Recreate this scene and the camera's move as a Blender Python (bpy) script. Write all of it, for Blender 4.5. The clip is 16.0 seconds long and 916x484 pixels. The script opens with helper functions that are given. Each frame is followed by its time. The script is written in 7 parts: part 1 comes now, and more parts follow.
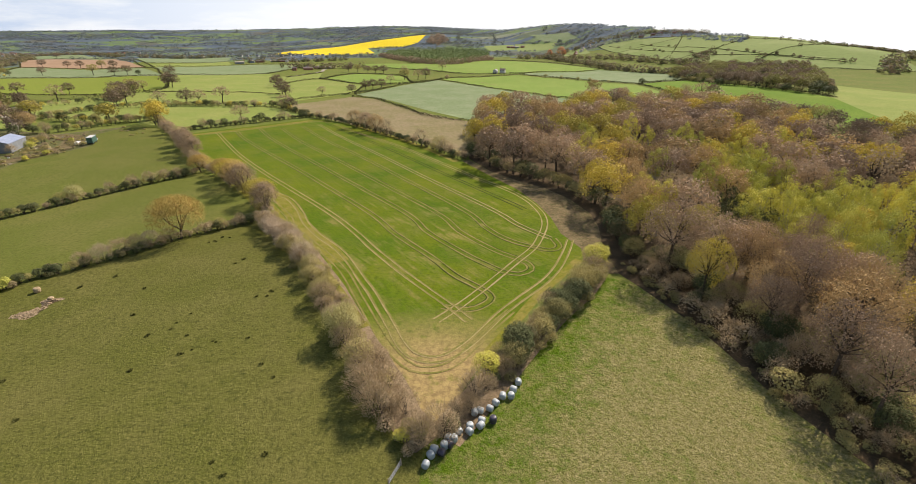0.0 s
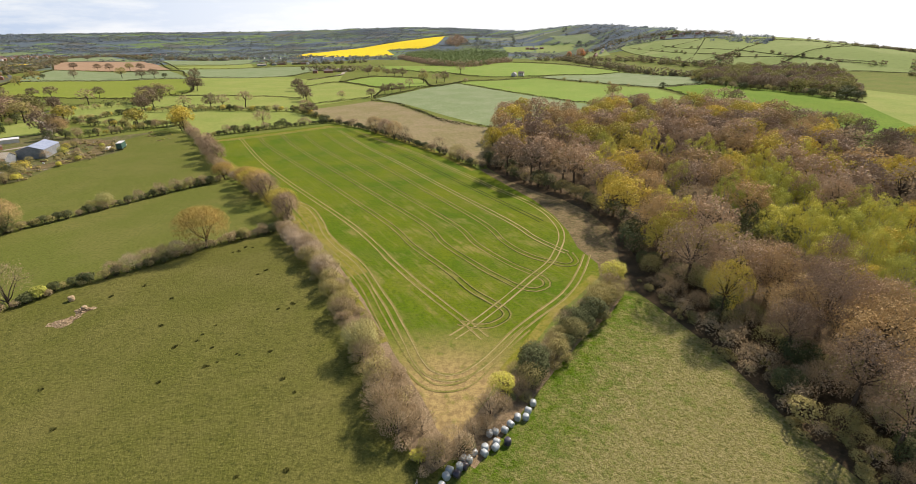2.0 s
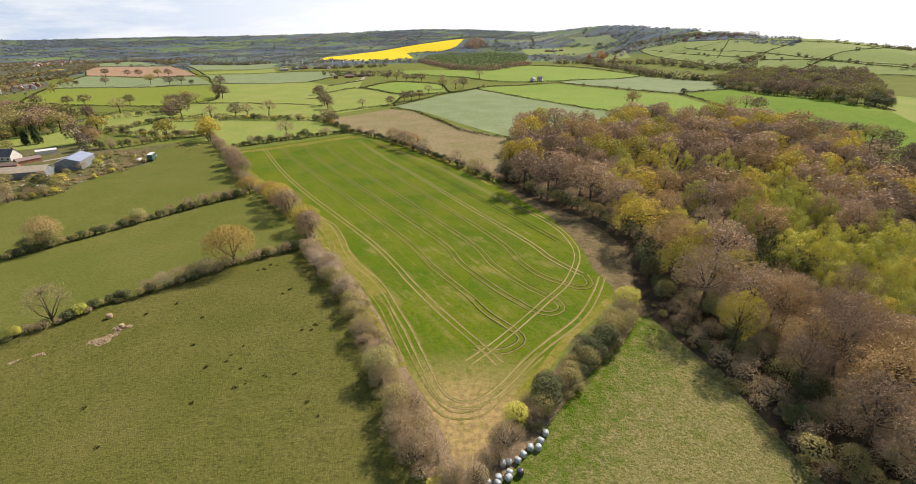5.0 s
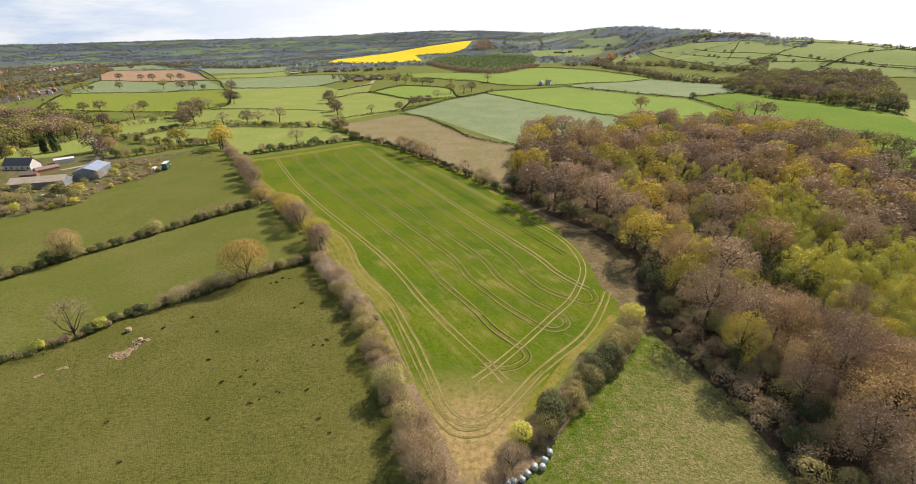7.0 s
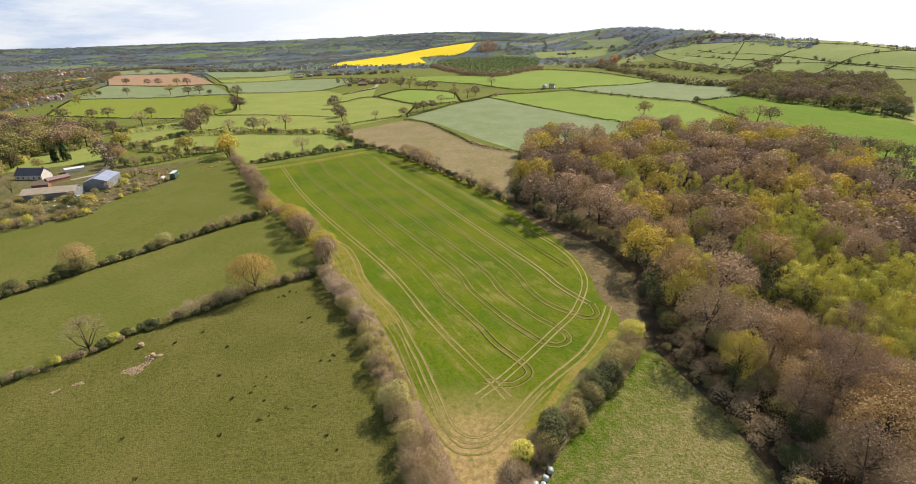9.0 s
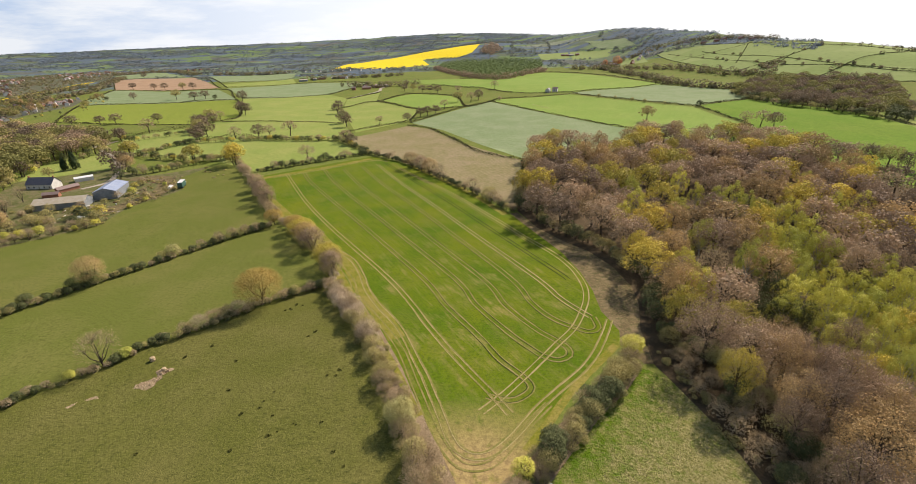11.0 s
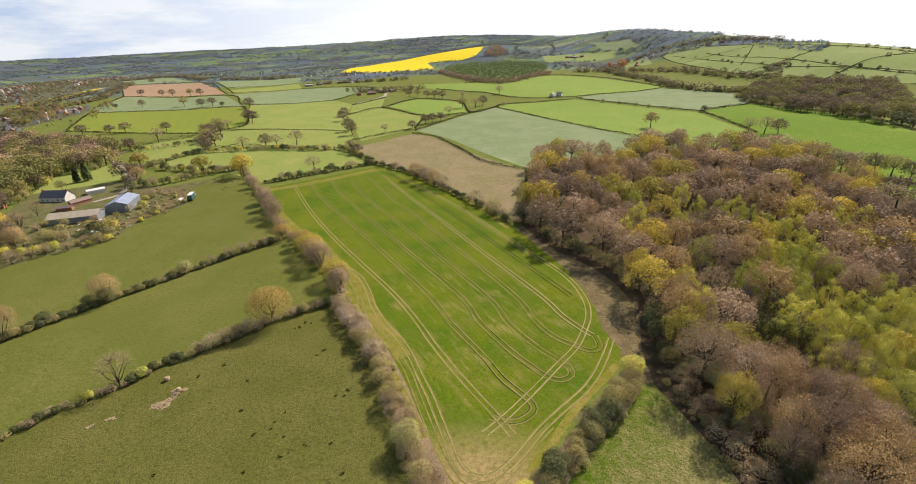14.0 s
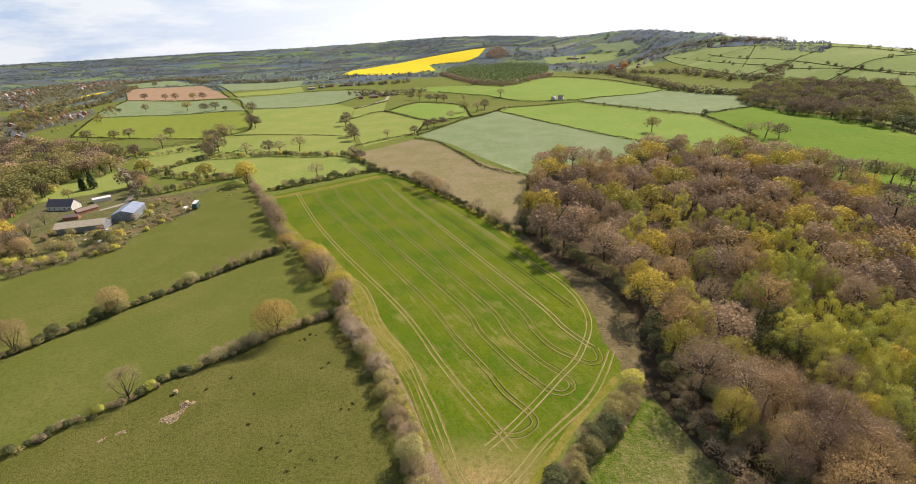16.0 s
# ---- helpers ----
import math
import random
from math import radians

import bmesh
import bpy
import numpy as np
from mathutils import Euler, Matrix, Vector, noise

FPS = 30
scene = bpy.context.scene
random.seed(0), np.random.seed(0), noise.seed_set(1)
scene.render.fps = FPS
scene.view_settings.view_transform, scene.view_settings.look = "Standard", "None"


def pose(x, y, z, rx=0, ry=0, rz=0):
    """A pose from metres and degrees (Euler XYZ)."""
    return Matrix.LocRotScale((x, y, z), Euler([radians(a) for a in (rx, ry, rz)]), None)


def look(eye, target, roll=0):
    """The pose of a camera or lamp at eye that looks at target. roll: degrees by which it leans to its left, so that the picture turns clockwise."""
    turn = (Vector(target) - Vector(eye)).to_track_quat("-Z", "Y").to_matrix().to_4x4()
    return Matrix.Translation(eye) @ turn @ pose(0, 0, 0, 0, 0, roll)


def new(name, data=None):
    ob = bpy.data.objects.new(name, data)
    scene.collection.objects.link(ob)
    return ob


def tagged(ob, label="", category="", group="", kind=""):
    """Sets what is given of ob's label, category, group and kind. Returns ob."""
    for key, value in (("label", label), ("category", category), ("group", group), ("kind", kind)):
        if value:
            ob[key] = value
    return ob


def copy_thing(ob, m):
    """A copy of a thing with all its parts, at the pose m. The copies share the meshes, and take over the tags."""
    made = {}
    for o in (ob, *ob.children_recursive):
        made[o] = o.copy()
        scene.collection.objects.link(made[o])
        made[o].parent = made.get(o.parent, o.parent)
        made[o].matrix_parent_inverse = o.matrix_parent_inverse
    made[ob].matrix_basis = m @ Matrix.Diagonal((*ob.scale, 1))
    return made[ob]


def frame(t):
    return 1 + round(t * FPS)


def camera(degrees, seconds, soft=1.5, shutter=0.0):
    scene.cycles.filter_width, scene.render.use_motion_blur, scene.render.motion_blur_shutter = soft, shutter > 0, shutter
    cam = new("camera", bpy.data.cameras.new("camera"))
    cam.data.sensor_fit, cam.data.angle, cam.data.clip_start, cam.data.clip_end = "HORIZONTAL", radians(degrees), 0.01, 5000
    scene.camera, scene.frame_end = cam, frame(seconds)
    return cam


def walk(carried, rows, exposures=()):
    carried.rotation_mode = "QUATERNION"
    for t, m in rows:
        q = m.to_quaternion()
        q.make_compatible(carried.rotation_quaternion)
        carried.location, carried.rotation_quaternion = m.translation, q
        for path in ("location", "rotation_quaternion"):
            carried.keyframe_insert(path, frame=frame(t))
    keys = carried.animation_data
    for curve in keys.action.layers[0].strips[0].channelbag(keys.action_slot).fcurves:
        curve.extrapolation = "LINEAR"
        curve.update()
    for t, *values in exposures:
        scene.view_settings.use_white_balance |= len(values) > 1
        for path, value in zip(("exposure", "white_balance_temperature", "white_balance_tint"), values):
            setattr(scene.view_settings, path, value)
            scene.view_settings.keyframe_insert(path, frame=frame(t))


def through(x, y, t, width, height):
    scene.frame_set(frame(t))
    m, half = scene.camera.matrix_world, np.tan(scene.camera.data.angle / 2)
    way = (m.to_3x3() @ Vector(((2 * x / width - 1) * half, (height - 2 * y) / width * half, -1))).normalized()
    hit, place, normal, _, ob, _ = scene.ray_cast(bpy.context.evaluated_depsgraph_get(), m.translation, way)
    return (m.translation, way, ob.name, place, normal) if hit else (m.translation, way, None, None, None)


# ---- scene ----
cam = camera(90.0, 16.0, soft=0.45)
K = 1.3  # metres to one unit of the plan below, in which the land, the plants and this path are laid out
PATH = [  # seconds, place in plan units, turn in degrees
    (0, 0.12, -0, 46.97, 65.95, 0.42, -0.18),
    (0.5, 0.05, 0.1, 47.81, 65.96, 0.46, 0.15),
    (1, 0.01, 0.16, 48.67, 65.98, 0.5, 0.78),
    (1.5, -0.02, 0.19, 49.55, 65.99, 0.55, 1.25),
    (2, -0.04, 0.19, 50.46, 66.01, 0.6, 1.97),
    (2.5, -0.04, 0.15, 51.4, 66.02, 0.66, 2.38),
    (3, -0.02, 0.1, 52.36, 66.04, 0.72, 2.85),
    (3.5, 0.01, 0.02, 53.35, 66.06, 0.79, 3.21),
    (4, 0.04, -0.08, 54.37, 66.08, 0.86, 3.55),
    (6.5, 0.39, -0.71, 59.8, 66.18, 1.26, 4.94),
    (7, 0.48, -0.85, 60.93, 66.2, 1.34, 5.15),
    (7.5, 0.57, -0.99, 62.06, 66.22, 1.43, 5.24),
    (8, 0.67, -1.12, 63.2, 66.24, 1.51, 5.37),
    (8.5, 0.78, -1.26, 64.33, 66.26, 1.6, 5.55),
    (9, 0.89, -1.39, 65.46, 66.28, 1.69, 5.59),
    (11.5, 1.43, -1.96, 70.92, 66.39, 2.12, 6.11),
    (12, 1.53, -2.06, 71.97, 66.41, 2.2, 6.21),
    (12.5, 1.63, -2.15, 73.01, 66.43, 2.28, 6.28),
    (13, 1.73, -2.23, 74.04, 66.45, 2.36, 6.36),
    (13.5, 1.82, -2.31, 75.07, 66.46, 2.44, 6.46),
    (14, 1.9, -2.39, 76.11, 66.48, 2.51, 6.5),
    (14.5, 1.97, -2.47, 77.15, 66.5, 2.58, 6.57),
    (15, 2.04, -2.55, 78.22, 66.51, 2.66, 6.62),
    (15.5, 2.1, -2.62, 79.31, 66.53, 2.72, 6.64),
    (16, 2.14, -2.71, 80.45, 66.54, 2.79, 6.67),
]
walk(cam, [(t, pose(K * x, K * y, K * z, rx, ry, rz)) for t, x, y, z, rx, ry, rz in PATH])

# ---- light ----
SUN_AZ, SUN_EL = 37.0, 40.0  # degrees clockwise from north, and up
scene.view_settings.exposure = 0.22
sun_data = bpy.data.lights.new("sun", "SUN")
sun_data.energy, sun_data.angle, sun_data.color = 5.9, radians(0.9), (1.0, 0.868, 0.765)
sun = new("sun", sun_data)
sun.matrix_world = look((400 * math.sin(radians(SUN_AZ)), 400 * math.cos(radians(SUN_AZ)), 400 * math.tan(radians(SUN_EL))), (0, 0, 0))
world = bpy.data.worlds.new("sky")
scene.world = world
world.use_nodes = True
wt = world.node_tree
wt.nodes.clear()
w_out, w_bg = wt.nodes.new("ShaderNodeOutputWorld"), wt.nodes.new("ShaderNodeBackground")
w_sky, w_tc, w_map = wt.nodes.new("ShaderNodeTexSky"), wt.nodes.new("ShaderNodeTexCoord"), wt.nodes.new("ShaderNodeMapping")
w_sky.sky_type, w_sky.sun_disc = "NISHITA", False
w_sky.sun_elevation, w_sky.sun_rotation = radians(SUN_EL), radians(SUN_AZ)
w_sky.dust_density, w_sky.air_density, w_sky.ozone_density = 0.25, 1.0, 1.5
w_noise, w_ramp, w_mix = wt.nodes.new("ShaderNodeTexNoise"), wt.nodes.new("ShaderNodeValToRGB"), wt.nodes.new("ShaderNodeMixRGB")
w_map.inputs["Scale"].default_value = (2.2, 2.2, 11.0)
w_noise.inputs["Scale"].default_value, w_noise.inputs["Detail"].default_value = 2.2, 6.0
w_noise.inputs["Roughness"].default_value = 0.6
w_ramp.color_ramp.elements[0].position, w_ramp.color_ramp.elements[1].position = 0.42, 0.60
w_ramp.color_ramp.elements[0].color, w_ramp.color_ramp.elements[1].color = (4.8, 5.9, 7.9, 1), (8.0, 8.3, 8.9, 1)  # blue gaps and cloud
wt.links.new(w_tc.outputs["Generated"], w_map.inputs["Vector"])
wt.links.new(w_map.outputs["Vector"], w_noise.inputs["Vector"])
wt.links.new(w_noise.outputs["Fac"], w_ramp.inputs["Fac"])
# the veil is thick and white on the sun's side
w_dot, w_glow, w_veil = wt.nodes.new("ShaderNodeVectorMath"), wt.nodes.new("ShaderNodeMapRange"), wt.nodes.new("ShaderNodeMixRGB")
w_dot.operation = "DOT_PRODUCT"
w_dot.inputs[1].default_value = (math.sin(radians(SUN_AZ)), math.cos(radians(SUN_AZ)), 0)
w_glow.inputs["From Min"].default_value, w_glow.inputs["From Max"].default_value = 0.10, 0.72
w_veil.inputs["Color2"].default_value = (10.4, 10.4, 10.7, 1)
wt.links.new(w_tc.outputs["Generated"], w_dot.inputs[0])
wt.links.new(w_dot.outputs["Value"], w_glow.inputs["Value"])
wt.links.new(w_glow.outputs["Result"], w_veil.inputs["Fac"])
wt.links.new(w_ramp.outputs["Color"], w_veil.inputs["Color1"])
# cloud lies thick towards the horizon and opens overhead
w_sep, w_up = wt.nodes.new("ShaderNodeSeparateXYZ"), wt.nodes.new("ShaderNodeMapRange")
w_up.inputs["From Min"].default_value, w_up.inputs["From Max"].default_value = 0.12, 0.45
w_up.inputs["To Min"].default_value, w_up.inputs["To Max"].default_value = 0.95, 0.08
wt.links.new(w_tc.outputs["Generated"], w_sep.inputs["Vector"])
wt.links.new(w_sep.outputs["Z"], w_up.inputs["Value"])
wt.links.new(w_up.outputs["Result"], w_mix.inputs["Fac"])
wt.links.new(w_sky.outputs["Color"], w_mix.inputs["Color1"])
wt.links.new(w_veil.outputs["Color"], w_mix.inputs["Color2"])
wt.links.new(w_mix.outputs["Color"], w_bg.inputs["Color"])
wt.links.new(w_bg.outputs["Background"], w_out.inputs["Surface"])
w_bg.inputs["Strength"].default_value = 0.092

# ---- materials ----
def rgb(c):
    return (c[0], c[1], c[2], 1.0)


class Nodes:
    """A node material with a principled surface and short calls for its nodes."""

    def __init__(self, name, rough=0.95, spec=0.04):
        self.mat = bpy.data.materials.new(name)
        self.mat.use_nodes = True
        self.tree = self.mat.node_tree
        self.bsdf = self.tree.nodes["Principled BSDF"]
        self.bsdf.inputs["Roughness"].default_value = rough
        self.bsdf.inputs["Specular IOR Level"].default_value = spec
        self.geo = self.tree.nodes.new("ShaderNodeNewGeometry")

    def link(self, a, b):
        self.tree.links.new(a, b)

    def place(self, turn=0.0, scale=(1, 1, 1)):
        m = self.tree.nodes.new("ShaderNodeMapping")
        m.vector_type = "TEXTURE"  # turned first, then scaled
        m.inputs["Rotation"].default_value = (0, 0, radians(-turn))
        m.inputs["Scale"].default_value = tuple(1.0 / v for v in scale)
        self.link(self.geo.outputs["Position"], m.inputs["Vector"])
        return m.outputs["Vector"]

    def noise(self, size, lo=0.35, hi=0.65, detail=3.0, rough=0.55, vector=None):
        n, r = self.tree.nodes.new("ShaderNodeTexNoise"), self.tree.nodes.new("ShaderNodeMapRange")
        n.inputs["Scale"].default_value, n.inputs["Detail"].default_value, n.inputs["Roughness"].default_value = 1.0 / size, detail, rough
        self.link(vector or self.geo.outputs["Position"], n.inputs["Vector"])
        r.inputs["From Min"].default_value, r.inputs["From Max"].default_value = lo, hi
        self.link(n.outputs["Fac"], r.inputs["Value"])
        return r.outputs["Result"]

    def mix(self, fac, a, b, blend="MIX"):
        m = self.tree.nodes.new("ShaderNodeMixRGB")
        m.blend_type = blend
        for socket, value in ((m.inputs["Fac"], fac), (m.inputs["Color1"], a), (m.inputs["Color2"], b)):
            if isinstance(value, (int, float)):
                socket.default_value = value
            elif isinstance(value, tuple):
                socket.default_value = rgb(value)
            else:
                self.link(value, socket)
        return m.outputs["Color"]

    def maths(self, op, a, b=0.0):
        m = self.tree.nodes.new("ShaderNodeMath")
        m.operation = op
        m.use_clamp = op in ("MULTIPLY", "ADD", "SUBTRACT")
        for socket, value in zip(m.inputs, (a, b)):
            if isinstance(value, (int, float)):
                socket.default_value = value
            else:
                self.link(value, socket)
        return m.outputs["Value"]

    def bump(self, value, strength, distance):
        b = self.tree.nodes.new("ShaderNodeBump")
        b.inputs["Strength"].default_value, b.inputs["Distance"].default_value = strength, distance
        self.link(value, b.inputs["Height"])
        self.link(b.outputs["Normal"], self.bsdf.inputs["Normal"])

    def done(self, colour):
        if isinstance(colour, tuple):
            self.bsdf.inputs["Base Color"].default_value = rgb(colour)
        else:
            self.link(colour, self.bsdf.inputs["Base Color"])
        return self.mat


def grass(name, main, dry, dark, dry_lo=0.45, dry_hi=0.75, clump=0.9, patch=17.0, bump=0.35, rows=None):
    """Turf: broad patches of dry grass, small dark tussocks, fine grain; rows: turn and spacing of mowing or drill lines."""
    n = Nodes(name)
    c = n.mix(n.noise(patch, dry_lo, dry_hi, 5.0, 0.6), main, dry)
    c = n.mix(n.maths("MULTIPLY", n.noise(clump, 0.47, 0.66, 5.0, 0.7), 0.68), c, dark)
    c = n.mix(n.maths("MULTIPLY", n.noise(0.45 * clump, 0.5, 0.7, 3.0, 0.7), 0.55), c, tuple(min(1, v * 1.5) for v in dry))
    if rows:
        w = n.tree.nodes.new("ShaderNodeTexWave")
        w.inputs["Scale"].default_value, w.inputs["Distortion"].default_value = 0.314 / rows[1], 0.6
        n.link(n.place(rows[0]), w.inputs["Vector"])
        c = n.mix(n.maths("MULTIPLY", w.outputs["Fac"], rows[2]), c, dark)
    n.bump(n.noise(0.5, 0.2, 0.8, 5.0, 0.7), bump, 0.25)
    return n.done(c)


def leafy(name, a, b, c=None, island=0.6, rough=0.8, through=0.10, patch=None):
    """Foliage or twigs: hue shifts from plant to plant and from leaf to leaf; some light passes through."""
    n = Nodes(name, rough, 0.1)
    info = n.tree.nodes.new("ShaderNodeObjectInfo")
    col = n.mix(info.outputs["Random"], a, b)
    if patch:
        col = n.mix(n.noise(patch[0], 0.42, 0.58, 2.0), col, patch[1])
    col = n.mix(n.maths("MULTIPLY", n.geo.outputs["Random Per Island"], island), col, c or tuple(v * 1.5 for v in b))
    if through:
        t, m = n.tree.nodes.new("ShaderNodeBsdfTranslucent"), n.tree.nodes.new("ShaderNodeMixShader")
        m.inputs["Fac"].default_value = through
        n.link(col, t.inputs["Color"])
        n.link(n.bsdf.outputs["BSDF"], m.inputs[1])
        n.link(t.outputs["BSDF"], m.inputs[2])
        n.link(m.outputs["Shader"], n.tree.nodes["Material Output"].inputs["Surface"])
    return n.done(col)


M = {}
M["wheat"] = None
M["pasture"] = grass("grazed_pasture", (0.107, 0.112, 0.023), (0.153, 0.140, 0.042), (0.045, 0.051, 0.013), 0.40, 0.75, 1.0, 19.0, 0.7)
# lit copy of the pasture: sun on the farther fields, put into the colour
M["pasture_lit"] = grass("sunlit_pasture", (0.118, 0.136, 0.026), (0.162, 0.156, 0.044), (0.060, 0.072, 0.015), 0.42, 0.75, 1.0, 24.0, 0.6)
# lush, bright and silver carry extra blue, distance haze in their colour
M["lush"] = grass("lush_pasture", (0.205, 0.255, 0.058), (0.265, 0.280, 0.080), (0.140, 0.180, 0.042), 0.40, 0.70, 2.2, 40.0)
M["bright"] = grass("bright_grass", (0.178, 0.258, 0.048), (0.222, 0.280, 0.062), (0.130, 0.190, 0.038), 0.40, 0.70, 3.0, 60.0, 0.2)
M["silver"] = grass("pale_barley", (0.180, 0.230, 0.105), (0.240, 0.272, 0.150), (0.138, 0.184, 0.072), 0.40, 0.66, 3.0, 34.0, 0.3, (35.0, 4.0, 0.2))
M["ploughed"] = grass("drilled_soil", (0.215, 0.180, 0.085), (0.262, 0.205, 0.120), (0.140, 0.145, 0.045), 0.40, 0.60, 3.0, 30.0, 0.3, (35.0, 3.0, 0.25))
M["tilled"] = grass("bare_tilth", (0.300, 0.200, 0.120), (0.350, 0.240, 0.150), (0.250, 0.165, 0.095), 0.40, 0.60, 3.0, 40.0, 0.2)
M["deep"] = grass("deep_green_grass", (0.116, 0.196, 0.018), (0.150, 0.210, 0.026), (0.088, 0.146, 0.016), 0.40, 0.70, 3.0, 50.0, 0.2)
M["garden"] = grass("village_gardens", (0.088, 0.098, 0.046), (0.150, 0.136, 0.098), (0.054, 0.064, 0.032), 0.42, 0.60, 7.0, 18.0, 0.2)
M["striped"] = grass("drilled_grass", (0.205, 0.248, 0.036), (0.230, 0.255, 0.046), (0.135, 0.172, 0.028), 0.40, 0.70, 3.0, 40.0, 0.2, (80.0, 11.0, 0.5))
M["rape"] = grass("rape_in_flower", (0.680, 0.520, 0.020), (0.720, 0.550, 0.030), (0.560, 0.440, 0.025), 0.40, 0.70, 3.0, 50.0, 0.2)
M["earth"] = grass("trodden_earth", (0.128, 0.098, 0.048), (0.200, 0.152, 0.080), (0.058, 0.072, 0.018), 0.40, 0.62, 1.6, 5.0, 0.6)
M["edge"] = grass("yellowed_wheat", (0.165, 0.168, 0.018), (0.255, 0.208, 0.056), (0.086, 0.112, 0.012), 0.42, 0.62, 1.2, 6.0, 0.4)
M["litter"] = grass("leaf_litter", (0.075, 0.055, 0.032), (0.115, 0.082, 0.046), (0.036, 0.036, 0.016), 0.40, 0.62, 0.8, 5.0, 0.6)
M["track"] = grass("wheel_track", (0.290, 0.235, 0.095), (0.360, 0.290, 0.135), (0.150, 0.150, 0.034), 0.40, 0.62, 1.1, 4.0, 0.4)
M["faint"] = grass("grown_over_track", (0.185, 0.172, 0.046), (0.260, 0.212, 0.078), (0.095, 0.112, 0.018), 0.42, 0.60, 1.0, 7.0, 0.4)
# the shaded side of the wheel marks, painted as a dark line
M["rut"] = grass("dark_rut", (0.034, 0.052, 0.010), (0.060, 0.072, 0.018), (0.026, 0.036, 0.009), 0.42, 0.60, 1.0, 7.0, 0.4)
M["straw"] = grass("spilt_straw", (0.360, 0.260, 0.150), (0.450, 0.345, 0.215), (0.210, 0.160, 0.085), 0.40, 0.60, 0.7, 3.0, 0.8)
M["bracken"] = grass("dead_bracken", (0.235, 0.170, 0.100), (0.300, 0.225, 0.138), (0.120, 0.100, 0.045), 0.40, 0.62, 0.8, 5.0, 0.8)


def rough_meadow():
    """Rough grass: green along the hedge, straw-dry farther out, in tussocks of both."""
    n = Nodes("rough_meadow")
    lie = n.tree.nodes.new("ShaderNodeVectorMath")
    lie.operation = "DOT_PRODUCT"
    lie.inputs[1].default_value = (0.806 / K, -0.591 / K, 0.0)
    n.link(n.geo.outputs["Position"], lie.inputs[0])
    out = n.tree.nodes.new("ShaderNodeMapRange")
    out.inputs["From Min"].default_value, out.inputs["From Max"].default_value = -25.0, -9.0  # plan units from the hedge
    n.link(lie.outputs["Value"], out.inputs["Value"])
    broad = n.maths("ADD", n.maths("MULTIPLY", out.outputs["Result"], 0.66), n.maths("MULTIPLY", n.noise(13.0, 0.38, 0.64, 5.0, 0.65), 0.34))
    tuft = n.noise(2.6, 0.40, 0.60, 7.0, 0.8)
    dry = n.maths("SUBTRACT", n.maths("ADD", n.maths("MULTIPLY", broad, 0.85), n.maths("MULTIPLY", tuft, 0.6)), 0.24)
    green = n.mix(n.noise(4.0, 0.4, 0.65, 4.0, 0.7), (0.088, 0.160, 0.008), (0.130, 0.182, 0.016))
    straw = n.mix(n.noise(0.7, 0.38, 0.64, 4.0, 0.7), (0.420, 0.340, 0.165), (0.215, 0.188, 0.062))
    c = n.mix(dry, green, straw)
    c = n.mix(n.maths("MULTIPLY", n.noise(0.9, 0.52, 0.68, 5.0, 0.75), 0.6), c, (0.040, 0.062, 0.008))
    n.bump(n.noise(0.8, 0.2, 0.8, 6.0, 0.75), 1.0, 0.5)
    return n.done(c)


M["meadow"] = rough_meadow()


